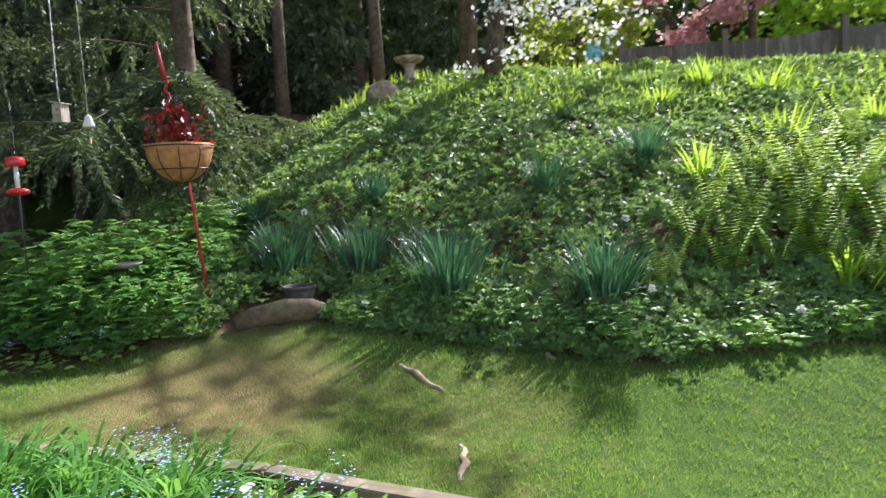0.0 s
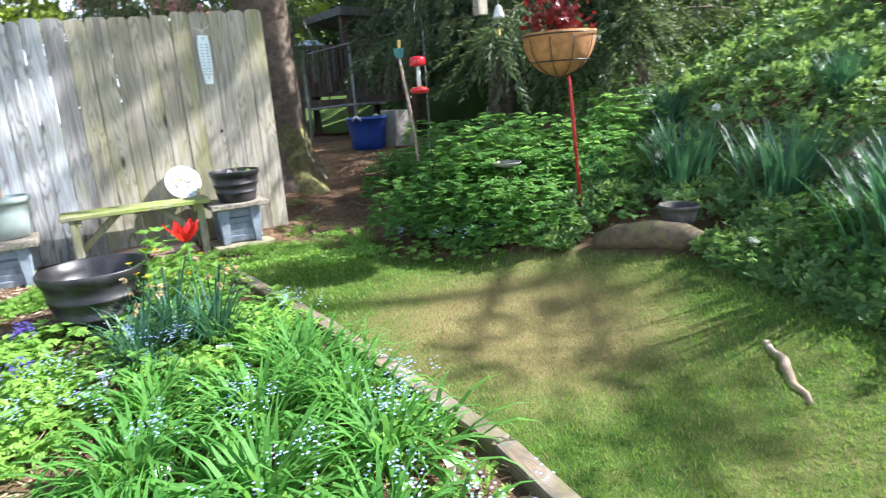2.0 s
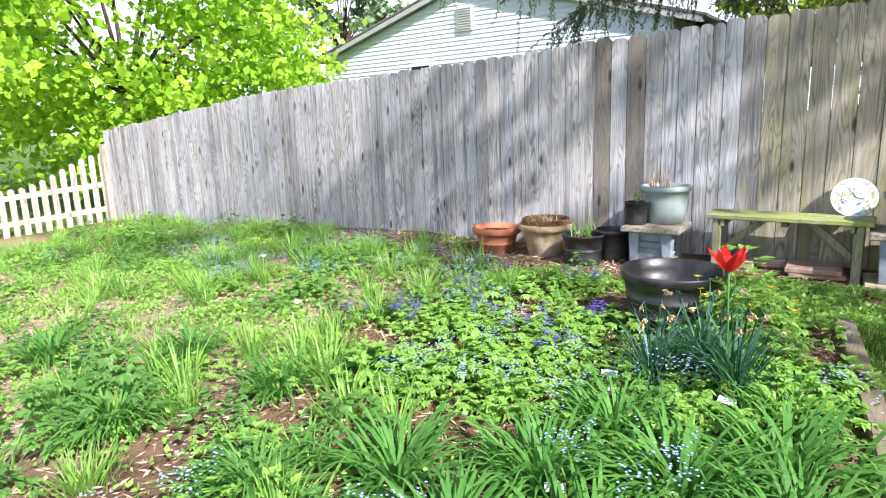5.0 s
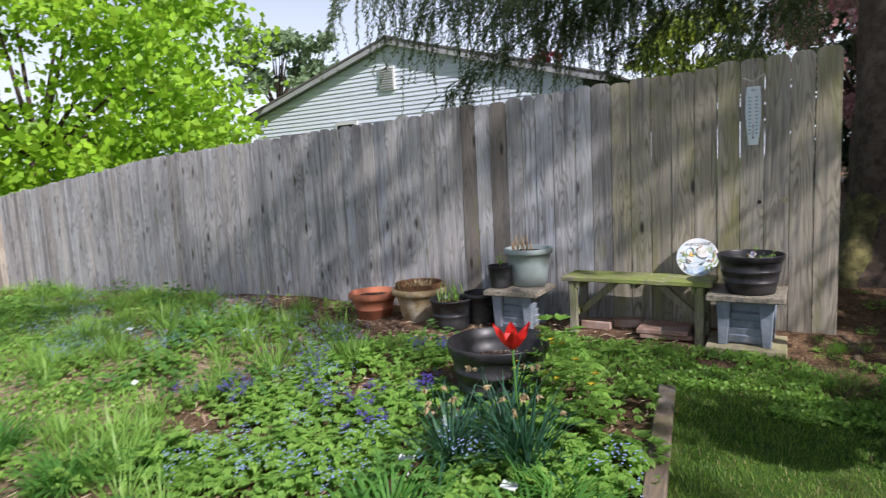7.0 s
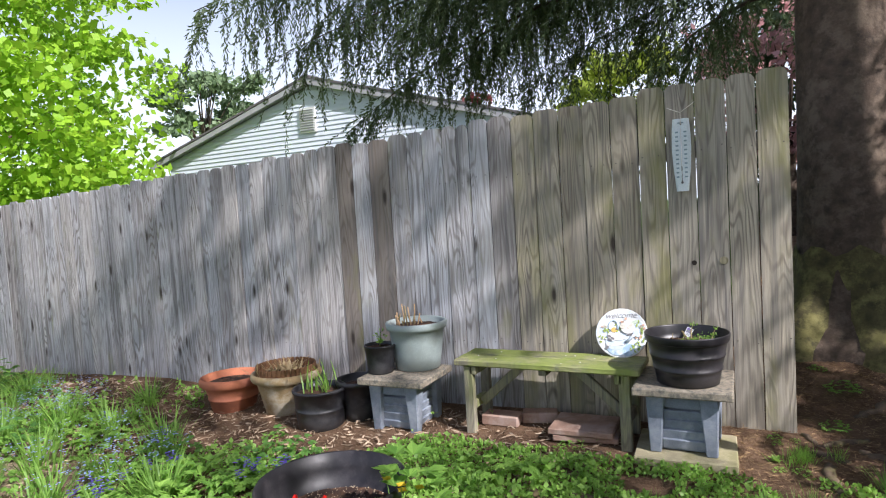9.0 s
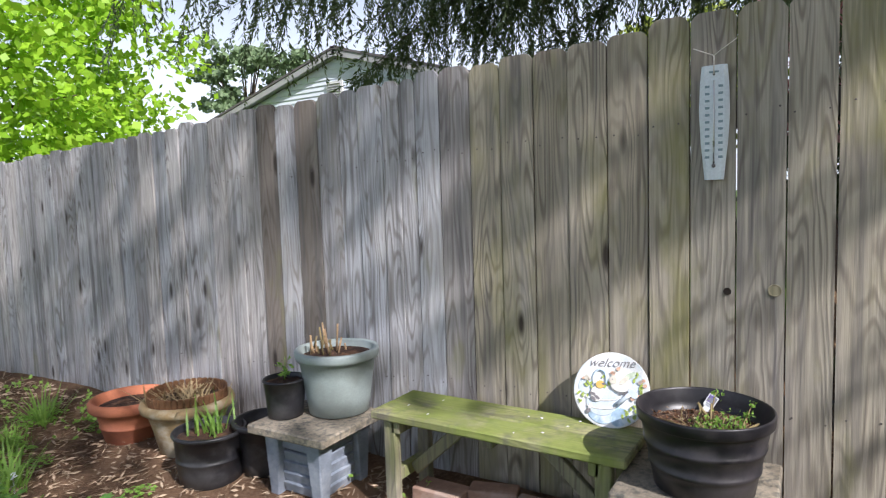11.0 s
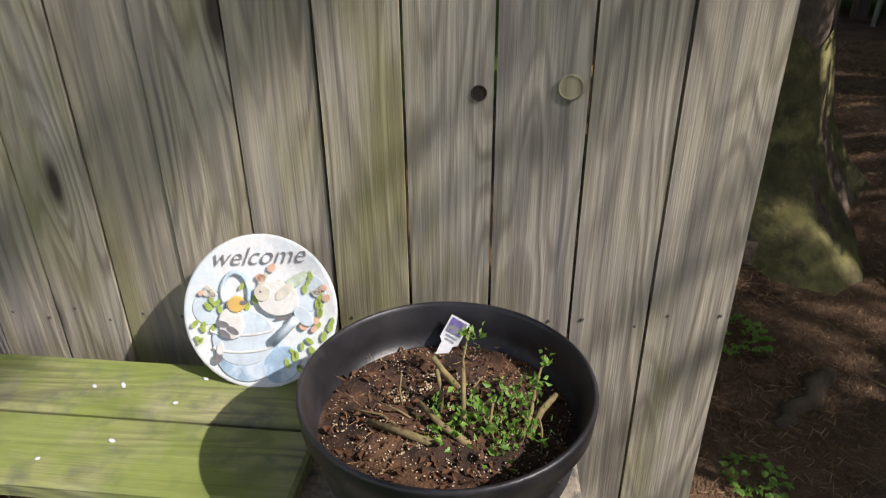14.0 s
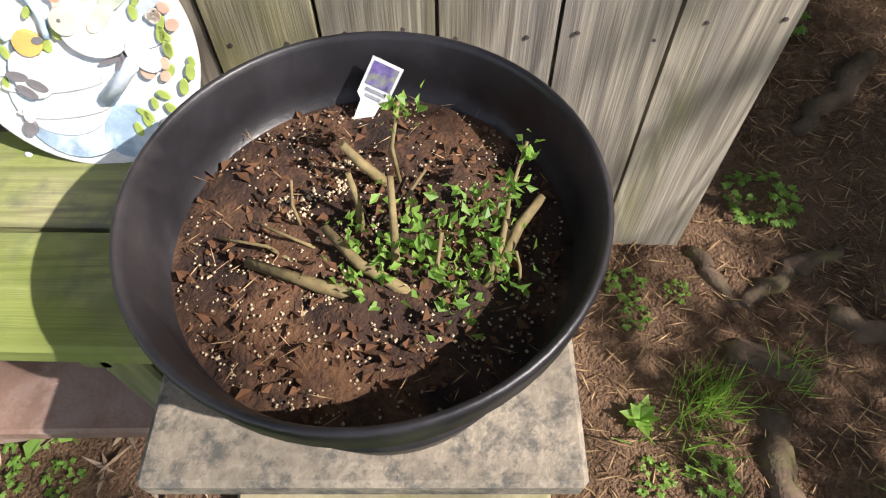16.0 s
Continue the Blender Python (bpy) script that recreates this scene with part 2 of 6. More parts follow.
M_BLUE_TUB = plain("blue_plastic", (0.012, 0.045, 0.25), 0.35, vary=0.2, scale=8, relief=0.03)
M_CUP = plain("pale_blue_plastic", (0.18, 0.45, 0.55), 0.4, vary=0.1, relief=0.03)
M_WHITE = plain("white_paint", (0.72, 0.72, 0.70), 0.5, vary=0.08, relief=0.08)
M_STONE = plain("grey_stone", (0.30, 0.28, 0.25), 0.9, vary=0.3, scale=10, relief=0.6, stain=(0.18, 0.17, 0.14))
M_DARKSTONE = plain("dark_stone", (0.085, 0.078, 0.07), 0.9, vary=0.3, scale=14, relief=0.5, stain=(0.14, 0.13, 0.11))
M_SIDING = plain("white_siding", (0.72, 0.77, 0.86), 0.5, vary=0.03, scale=3, relief=0.05)
M_ROOF = plain("roof_trim", (0.42, 0.42, 0.43), 0.6, vary=0.08, scale=4)
M_SHINGLE = plain("shingle", (0.14, 0.13, 0.13), 0.9, vary=0.2, scale=8)
M_GLASS = plain("dark_pane", (0.02, 0.025, 0.03), 0.08, vary=0.2, relief=0)
M_SOIL = plain("potting_soil", (0.042, 0.021, 0.013), 0.95, vary=0.6, scale=22, grain=260, relief=1.0, stain=(0.15, 0.076, 0.038))
M_PERLITE = plain("perlite", (0.50, 0.40, 0.26), 0.8, vary=0.2, relief=0)
M_BARK = plain("spruce_bark", (0.095, 0.068, 0.048), 0.95, vary=0.5, scale=16, grain=70, relief=1.0, stain=(0.16, 0.12, 0.085))
M_BARK_MOSS = plain("mossy_bark", (0.102, 0.090, 0.036), 0.95, vary=0.5, scale=14, grain=70, relief=1.0, stain=(0.22, 0.20, 0.07))
M_ROOT = plain("bare_root", (0.30, 0.22, 0.155), 0.9, vary=0.35, scale=14, relief=0.8, stain=(0.46, 0.38, 0.31))
M_ROOT_DARK = plain("mossy_root", (0.135, 0.095, 0.062), 0.95, vary=0.4, scale=22, relief=0.9, stain=(0.17, 0.15, 0.06))
M_TWIG = plain("olive_twig", (0.22, 0.17, 0.075), 0.8, vary=0.4, scale=40, relief=0.4)
M_DEAD = plain("dry_stem", (0.40, 0.27, 0.15), 0.9, vary=0.3, scale=40, relief=0.2)

M_GRASS = leafy("turf", (0.066, 0.160, 0.024), (0.225, 0.37, 0.052), (0.37, 0.56, 0.07), 0.42, 0.5, 0.3)
M_STRAW = leafy("dry_grass", (0.28, 0.23, 0.09), (0.46, 0.38, 0.17), (0.42, 0.36, 0.16), 0.3, 0.7, 0.3)
M_LILY = leafy("daylily_leaf", (0.050, 0.165, 0.036), (0.165, 0.37, 0.075), (0.28, 0.58, 0.10), 0.42, 0.55, 0.2)
M_DAFF = leafy("daffodil_leaf", (0.024, 0.085, 0.055), (0.080, 0.19, 0.105), (0.12, 0.30, 0.11), 0.3, 0.4, 0.45)
M_VINCA = leafy("groundcover_leaf", (0.030, 0.085, 0.028), (0.21, 0.34, 0.11), (0.36, 0.55, 0.12), 0.36, 0.48, 0.28)
M_HERB = leafy("herb_leaf", (0.052, 0.160, 0.040), (0.21, 0.40, 0.095), (0.36, 0.62, 0.13), 0.44, 0.45, 0.35)
M_WEED = leafy("weed_leaf", (0.11, 0.25, 0.045), (0.36, 0.57, 0.12), (0.48, 0.76, 0.13), 0.42, 0.45, 0.35)
M_FERN = leafy("fern_frond", (0.24, 0.40, 0.05), (0.46, 0.64, 0.09), (0.66, 0.84, 0.12), 0.5, 0.55, 0.25)
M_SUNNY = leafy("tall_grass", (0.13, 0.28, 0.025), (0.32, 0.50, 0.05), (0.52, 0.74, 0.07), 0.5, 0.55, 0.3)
M_NEEDLE = leafy("spruce_needle", (0.032, 0.065, 0.032), (0.14, 0.19, 0.085), (0.22, 0.29, 0.09), 0.28, 0.5, 0.4)
M_MAPLE = leafy("maple_leaf", (0.12, 0.28, 0.016), (0.38, 0.62, 0.04), (0.58, 0.86, 0.06), 0.38, 0.45, 0.35)
M_PINE = leafy("pine_needle", (0.12, 0.20, 0.10), (0.28, 0.38, 0.20), (0.32, 0.42, 0.2), 0.3, 0.5, 0.35)
M_WOODS = leafy("woodland_leaf", (0.025, 0.05, 0.015), (0.09, 0.14, 0.03), (0.16, 0.24, 0.04), 0.3, 0.5)
M_LIME = leafy("lime_leaf", (0.20, 0.30, 0.03), (0.36, 0.46, 0.06), (0.50, 0.60, 0.08), 0.45, 0.5)
M_BLOSSOM = leafy("white_blossom", (0.70, 0.70, 0.66), (0.84, 0.84, 0.80), (0.8, 0.8, 0.76), 0.35, 0.6)
M_PINK = leafy("pink_blossom", (0.50, 0.24, 0.24), (0.66, 0.38, 0.36), (0.7, 0.4, 0.38), 0.35, 0.6)
M_MAROON = leafy("maroon_leaf", (0.14, 0.03, 0.035), (0.26, 0.06, 0.06), (0.4, 0.08, 0.08), 0.35, 0.5)
M_FORGET = leafy("blue_petal", (0.30, 0.40, 0.80), (0.50, 0.60, 0.92), (0.45, 0.55, 0.9), 0.3, 0.6)
M_VIOLET = leafy("violet_petal", (0.10, 0.07, 0.42), (0.22, 0.15, 0.60), (0.25, 0.18, 0.6), 0.3, 0.6)
M_YELLOW = leafy("yellow_petal", (0.72, 0.48, 0.02), (0.85, 0.62, 0.04), (0.85, 0.6, 0.05), 0.3, 0.6)
M_TULIP = leafy("tulip_petal", (0.55, 0.012, 0.012), (0.78, 0.03, 0.02), (0.85, 0.04, 0.02), 0.4, 0.4)
M_BEGONIA = leafy("dark_red_leaf", (0.10, 0.008, 0.008), (0.26, 0.018, 0.018), (0.4, 0.03, 0.02), 0.3, 0.35)
M_WILT = leafy("wilted_flower", (0.42, 0.30, 0.15), (0.60, 0.48, 0.28), (0.5, 0.4, 0.2), 0.3, 0.8)
M_BARK_BIT = leafy("bark_bit", (0.040, 0.021, 0.013), (0.19, 0.095, 0.05), (0.03, 0.02, 0.01), 0.03, 0.9, 0.2)
M_CHIP = leafy("wood_litter", (0.24, 0.16, 0.10), (0.66, 0.52, 0.37), (0.1, 0.07, 0.04), 0.05, 0.9, 0.2)
M_NEEDLE_LITTER = leafy("needle_litter", (0.18, 0.10, 0.05), (0.60, 0.42, 0.22), (0.1, 0.06, 0.03), 0.05, 0.9, 0.2)

# ---- mesh helpers ----
rnd = random.Random(7)


def part(name, bm, material, parent=None, label=""):
    me = bpy.data.meshes.new(name)
    bm.to_mesh(me)
    bm.free()
    me.materials.append(material)
    ob = new(name, me)
    ob.parent = parent
    return tagged(ob, label)


def thing(name, at, label, category, group="", kind="", rz=0.0):
    ob = new(name)
    ob.empty_display_size = 0.1
    ob.matrix_world = pose(*at, 0, 0, rz)
    return tagged(ob, label, category, group, kind)


def box(sx, sy, sz, at=(0, 0, 0), bevel=0.004, turn=None, bm=None):
    """A bevelled box centred on at."""
    own = bmesh.new()
    bmesh.ops.create_cube(own, size=1, matrix=Matrix.Diagonal((sx, sy, sz, 1)))
    if bevel:
        bmesh.ops.bevel(own, geom=own.edges[:], offset=bevel, segments=1, affect="EDGES")
    m = Matrix.Translation(at) @ (turn or Matrix())
    bmesh.ops.transform(own, matrix=m, verts=own.verts)
    return own if bm is None else merged(bm, own)


def merged(bm, other):
    me = bpy.data.meshes.new("tmp")
    other.to_mesh(me)
    other.free()
    bm.from_mesh(me)
    bpy.data.meshes.remove(me)
    return bm


def lathe(profile, n=40, wobble=0.0, smooth=True):
    """A turned shape from (radius, height) pairs."""
    bm = bmesh.new()
    rings = []
    for r, z in profile:
        ring = []
        for i in range(n):
            a = 2 * math.pi * i / n
            k = 1 + wobble * math.sin(3 * a + z * 9)
            ring.append(bm.verts.new((r * k * math.cos(a), r * k * math.sin(a), z)))
        rings.append(ring)
    for a, b in zip(rings, rings[1:]):
        for i in range(n):
            f = bm.faces.new((a[i], a[(i + 1) % n], b[(i + 1) % n], b[i]))
            f.smooth = smooth
    bm.faces.new(rings[0][::-1])
    bm.faces.new(rings[-1])
    return bm


def tube(points, radii, n=8, caps=True):
    bm = bmesh.new()
    pts = [Vector(p) for p in points]
    rings = []
    for i, p in enumerate(pts):
        d = (pts[min(i + 1, len(pts) - 1)] - pts[max(i - 1, 0)]).normalized()
        side = d.cross(Vector((0.31, 0.17, 0.94)))
        side = side.normalized() if side.length > 0.05 else d.cross(Vector((1, 0, 0))).normalized()
        up = side.cross(d)
        r = radii[i] if isinstance(radii, (list, tuple)) else radii
        rings.append([bm.verts.new(p + (side * math.cos(2 * math.pi * k / n) + up * math.sin(2 * math.pi * k / n)) * r) for k in range(n)])
    for a, b in zip(rings, rings[1:]):
        for k in range(n):
            f = bm.faces.new((a[k], a[(k + 1) % n], b[(k + 1) % n], b[k]))
            f.smooth = True
    if caps:
        bm.faces.new(rings[0][::-1])
        bm.faces.new(rings[-1])
    return bm


class Soup:
    """Collects many small leaves into one mesh."""

    def __init__(self):
        self.v, self.f, self.n = [], [], 0

    def add(self, verts, faces):
        k = self.n
        self.v.extend(verts)
        self.f.extend(tuple(i + k for i in f) for f in faces)
        self.n += len(verts)

    def leaf(self, p, d, side, length, width, cup=0.25):
        """A pointed leaf folded along its midrib."""
        nrm = d.cross(side)
        a, b = p + d * length * 0.45 + nrm * width * cup, p + d * length
        self.add((p, a + side * width * 0.5, b, a - side * width * 0.5, p + d * length * 0.48), ((0, 1, 4), (1, 2, 4), (2, 3, 4), (3, 0, 4)))

    def flat(self, p, d, side, length, width):
        """A cheap leaf: one bent pair of triangles."""
        m = p + d * length * 0.5
        self.add((p, m + side * width * 0.5, p + d * length, m - side * width * 0.5), ((0, 1, 2, 3),))

    def blade(self, p, az, length, width, lean, arch, segs=4, twist=0.0):
        """An arching strap leaf."""
        out, side = Vector((math.cos(az), math.sin(az), 0)), Vector((-math.sin(az + twist), math.cos(az + twist), 0))
        verts, q, ang = [], Vector(p), math.pi / 2 - lean
        for i in range(segs + 1):
            f = i / segs
            w = width * (0.75 + 0.5 * f if f < 0.5 else 2.0 * (1 - f)) * 0.5
            if i == segs:
                verts.append(q.copy())
            else:
                verts += [q - side * w, q + side * w]
            q = q + (out * math.cos(ang) + Vector((0, 0, math.sin(ang)))) * (length / segs)
            ang -= arch / segs * (0.4 + 1.2 * f)
        faces = [(2 * i, 2 * i + 1, 2 * i + 3, 2 * i + 2) for i in range(segs - 1)]
        faces.append((2 * segs - 2, 2 * segs - 1, 2 * segs))
        self.add(verts, faces)

    def mesh(self, name, material):
        me = bpy.data.meshes.new(name)
        me.from_pydata([tuple(v) for v in self.v], [], self.f)
        me.materials.append(material)
        return me


def soup_part(name, soup, material, parent=None, label=""):
    ob = new(name, soup.mesh(name, material))
    ob.parent = parent
    return tagged(ob, label)


def any_dir(up=0.0):
    while True:
        v = Vector((rnd.uniform(-1, 1), rnd.uniform(-1, 1), rnd.uniform(-1, 1)))
        if 0.1 < v.length < 1:
            v = v.normalized() + Vector((0, 0, up))
            return v.normalized()


def square_to(d):
    s = d.cross(Vector((rnd.uniform(-1, 1), rnd.uniform(-1, 1), rnd.uniform(-1, 1))))
    return s.normalized() if s.length > 1e-3 else Vector((1, 0, 0))


# ---- ground ----
def smooth(a, b, x):
    k = min(1.0, max(0.0, (x - a) / (b - a)))
    return k * k * (3 - 2 * k)


def turf_edge(y):
    """Where the lawn meets the planted bank."""
    rows = ((-30, 2.7), (-6.7, 2.2), (-6.2, 1.98), (-5.5, 1.66), (-4.9, 1.65), (-4.2, 1.71), (-3.6, 1.77), (-3.3, 1.80), (-2.75, 1.56), (-2.2, 1.28), (-1.87, 0.92), (-1.6, 0.74), (-1.0, 0.88), (0.2, 1.3), (30, 3.0))
    for (y0, x0), (y1, x1) in zip(rows, rows[1:]):
        if y <= y1:
            return x0 + (x1 - x0) * (y - y0) / (y1 - y0)
    return 3.0


def timber_x(y):
    rows = ((-6.0, 0.0), (-4.4, 0.04), (-3.55, 0.075), (-2.87, -0.06), (-1.36, -0.31), (0, -0.31))
    for (y0, x0), (y1, x1) in zip(rows, rows[1:]):
        if y <= y1:
            return x0 + (x1 - x0) * (y - y0) / (y1 - y0)
    return -0.31


def G(x, y):
    """Height of the ground."""
    z = 0.30 + 0.068 * min(2.5, max(-8.0, y)) + 0.045 * max(-12.0, min(0.0, x + 2.2))
    base = 2.1 if y < -1 else 2.1 + min(4.0, (y + 1) * 0.8)
    u = x - base
    if u > 0:
        up = min(u, 5.6)
        z += 0.44 * up * min(1.0, 0.4 + up * 0.5) + 0.04 * min(20, max(0.0, u - 5.6))
    z += smooth(-4.4, -3.2, x) * (0.05 * smooth(0.2, 1.6, y) - 0.085 * smooth(-1.7, -0.6, y) * (1 - smooth(-0.35, 1.2, y)))
    e = turf_edge(y)
    z += 0.28 * smooth(0.7, 2.2, x) * (1 - smooth(-2.2, -1.0, y)) + 0.10 * smooth(e - 0.12, e + 0.35, x) * smooth(-2.2, -1.0, y) * (1 - smooth(e + 1.0, e + 3, x))
    near = math.exp(-((x + 2) ** 2 + (y + 2) ** 2) / 60)
    z += near * 0.018 * (noise.noise(Vector((x * 1.7, y * 1.7, 0))) + 0.5 * noise.noise(Vector((x * 5, y * 5, 3))))
    return z


def axis(fine_lo, fine_hi, step, far):
    a = list(np.arange(fine_lo, fine_hi + 1e-6, step))
    d, q = step, fine_hi
    while q < far:
        d *= 1.35
        q += d
        a.append(q)
    d, q = step, fine_lo
    while q > -far:
        d *= 1.35
        q -= d
        a.insert(0, q)
    return a


def zone(x, y):
    """Turf and dry share of the ground at a place."""
    e, w = turf_edge(y), timber_x(y)
    n = noise.noise(Vector((x * 2.1, y * 2.1, 5))) * 0.25
    if y > -5.6:
        t = smooth(w - 0.02, w + 0.05, x) * (1 - smooth(e - 0.12 + n * 0.3, e + 0.05 + n * 0.3, x)) * (1 - smooth(-1.25 + n, -0.7 + n, y))
        t *= 1 - smooth(0.5, 1.2, x) * smooth(-1.9 + n, -1.2 + n, y)
    else:
        t = 1 - smooth(e - 0.1, e + 0.05, x)
    if y > 2.6 and not 0.2 < x < 4.5 or x < -11:
        t = 0.9
    d = math.exp(-(((x - 0.75) / 0.75) ** 2 + ((y + 3.0) / 0.75) ** 2)) * 1.1 + 0.35 * math.exp(-(((x - 0.9) / 0.8) ** 2 + ((y + 4.6) / 0.5) ** 2))
    if x < 0:
        d = 0.9 * smooth(2.2, 3.6, -x) * smooth(0.9, 1.6, -y)
    return t, min(1.0, d + n * 0.6)


def build_ground():
    xs, ys = axis(-6.0, 4.0, 0.07, 900), axis(-6.6, 2.0, 0.07, 900)
    nx = len(xs)
    verts = [(x, y, G(x, y)) for y in ys for x in xs]
    faces = [(j * nx + i, j * nx + i + 1, (j + 1) * nx + i + 1, (j + 1) * nx + i) for j in range(len(ys) - 1) for i in range(nx - 1)]
    me = bpy.data.meshes.new("ground")
    me.from_pydata(verts, [], faces)
    for name, k in (("turf", 0), ("dry", 1)):
        a = me.attributes.new(name, "FLOAT", "POINT")
        a.data.foreach_set("value", [zone(v[0], v[1])[k] for v in verts])
    me.polygons.foreach_set("use_smooth", [True] * len(faces))
    m, t, b = nodes_of("earth")
    p = node(t, "ShaderNodeNewGeometry").outputs["Position"]
    turf, dry = t.nodes.new("ShaderNodeAttribute"), t.nodes.new("ShaderNodeAttribute")
    turf.attribute_name, dry.attribute_name = "turf", "dry"
    soil = mixc(t, span(t, noise_at(t, p, 3.5, 6, 0.65), 0.35, 0.65), (0.090, 0.052, 0.031), (0.25, 0.155, 0.095))
    soil = mixc(t, span(t, noise_at(t, p, 70, 4, 0.7), 0.45, 0.7, 0, 0.7), soil, (0.30, 0.20, 0.125))
    green = mixc(t, span(t, noise_at(t, p, 9, 5), 0.35, 0.65), (0.060, 0.150, 0.022), (0.12, 0.23, 0.035))
    green = mixc(t, span(t, noise_at(t, p, 160, 3, 0.7), 0.4, 0.65, 0, 0.6), green, (0.06, 0.065, 0.02))
    tan = mixc(t, span(t, noise_at(t, p, 120, 4, 0.7), 0.4, 0.65), (0.30, 0.235, 0.105), (0.21, 0.19, 0.065))
    f = maths(t, "ADD", dry.outputs["Fac"], maths(t, "MULTIPLY", maths(t, "SUBTRACT", noise_at(t, p, 6, 5, 0.7), 0.5), 0.9))
    green = mixc(t, span(t, f, 0.1, 0.75), green, tan)
    straw = mixc(t, span(t, noise_at(t, p, 55, 4, 0.7), 0.4, 0.65), (0.56, 0.44, 0.32), (0.34, 0.24, 0.16))
    soil = mixc(t, span(t, f, 0.25, 0.85, 0, 0.85), soil, straw)
    c = mixc(t, turf.outputs["Fac"], soil, green)
    t.links.new(c, b.inputs["Base Color"])
    b.inputs["Roughness"].default_value = 0.95
    b.inputs["Specular IOR Level"].default_value = 0.15
    bump(t, b, maths(t, "ADD", noise_at(t, p, 40, 5, 0.7), noise_at(t, p, 160, 3)), 0.9, 0.02)
    me.materials.append(m)
    tagged(new("ground", me), "sloping garden ground of lawn and bare brown earth", "ground", "", "structure")


build_ground()


# ---- board fence ----
TOPS = ((0.46, 2.062), (-0.03, 2.035), (-0.65, 2.0), (-2.08, 1.947), (-4.1, 1.86), (-6.47, 1.77), (-10.5, 1.40), (-12, 1.25))
def line_at(rows, x):
    for (x0, z0), (x1, z1) in zip(rows, rows[1:]):
        if x >= x1:
            return z0 + (z1 - z0) * (x - x0) / (x1 - x0)
    return rows[-1][1]


def board(w, h, thick=0.019, ear=0.03, warp=0.0):
    """A dog-eared board standing on its foot, with softened arrises."""
    bm = bmesh.new()
    a = w / 2
    prof = [(-a, 0), (a, 0), (a, h - ear), (a - ear * 0.45, h - ear * 0.35), (a - ear, h), (-a + ear, h), (-a + ear * 0.45, h - ear * 0.35), (-a, h - ear)]
    front = [bm.verts.new((x, -thick / 2 + warp * x, z)) for x, z in prof]
    back = [bm.verts.new((x, thick / 2 + warp * x, z)) for x, z in prof]
    bm.faces.new(front)
    bm.faces.new(back[::-1])
    n = len(prof)
    for i in range(n):
        bm.faces.new((front[(i + 1) % n], front[i], back[i], back[(i + 1) % n]))
    return bm


M_NAIL = plain("rusty_nail", (0.10, 0.085, 0.075), 0.6, vary=0.3, scale=200)
M_KNOT = plain("dark_knot", (0.025, 0.018, 0.013), 0.9, vary=0.4, scale=150)


def build_fence():
    fence = thing("board_fence", (0, 0, 0), "tall weathered grey dog-eared board fence streaked with green algae", "fence")
    seams = [0.455, 0.311, 0.174, 0.026, -0.12, -0.26, -0.406, -0.558, -0.699, -0.846, -0.986, -1.132, -1.258, -1.345, -1.443, -1.586, -1.70, -1.841, -1.99, -2.125, -2.265, -2.414, -2.529]
    while seams[-1] > -10.6:
        seams.append(seams[-1] - rnd.uniform(0.125, 0.15))
    for i, (r, l) in enumerate(zip(seams, seams[1:])):
        x, w = (r + l) / 2, r - l - (0.005 if i in (1, 2, 3, 5) else rnd.uniform(0.004, 0.0065))
        foot = G(x, 0) - 0.03
        top = line_at(TOPS, x) + rnd.uniform(-0.012, 0.012)
        dark = i in (17, 19)
        mat = M_BOARD_DARK if dark else (M_BOARD_OLIVE if x > -0.8 + rnd.uniform(-0.3, 0.3) else M_BOARD_GREY)
        ob = part("board", board(w, top - foot, ear=rnd.uniform(0.022, 0.034), warp=rnd.uniform(-0.03, 0.03)), mat, fence)
        ob.matrix_basis = pose(x, 0.012 + rnd.uniform(-0.003, 0.003), foot, 0, rnd.uniform(-0.03, 0.03), 0)
        if x > -3.2:
            for drop in (0.35, 1.35):
                for side in (-0.3, 0.3):
                    nail = part("nail", lathe([(0.0034, 0.0), (0.0034, 0.001), (0.0026, 0.0016)], 8), M_NAIL, ob)
                    nail.matrix_basis = pose(side * w + rnd.uniform(-0.012, 0.012), -0.0095, top - foot - drop + rnd.uniform(-0.015, 0.015), 90)
        if i in (2, 3):
            u = 0.62 if i == 3 else 1.0
            knot = part("knot", lathe([(0.016 * u, 0.0), (0.0185 * u, 0.0012), (0.0205 * u, 0.003), (0.0175 * u, 0.0028), (0.0165 * u, 0.0012)], 20), M_KNOT if i == 3 else M_BOARD_OLIVE, ob, "dark open knothole" if i == 3 else "raised loose knot ring")
            knot.matrix_basis = pose(0.048 if i == 3 else 0.043, -0.0105, (1.10 if i == 3 else 1.11) - foot, 90)
    for drop in (0.35, 1.35):
        pts = [(x, 0.045, line_at(TOPS, x) - drop) for x in (0.44, -2.08, -4.1, -6.47, -10.4)]
        for a, b in zip(pts, pts[1:]):
            d = Vector(b) - Vector(a)
            bm = box(d.length, 0.04, 0.09, (Vector(a) + d / 2), 0.003, d.to_track_quat("X", "Z").to_matrix().to_4x4())
            part("rail", bm, M_BOARD_DARK, fence)
    for x in (0.40, -2.05, -4.45, -6.85, -9.2):
        part("post", box(0.09, 0.09, line_at(TOPS, x) - G(x, 0.1) + 0.1, (x, 0.115, (line_at(TOPS, x) + G(x, 0.1)) / 2 - 0.08)), M_BOARD_DARK, fence)


build_fence()


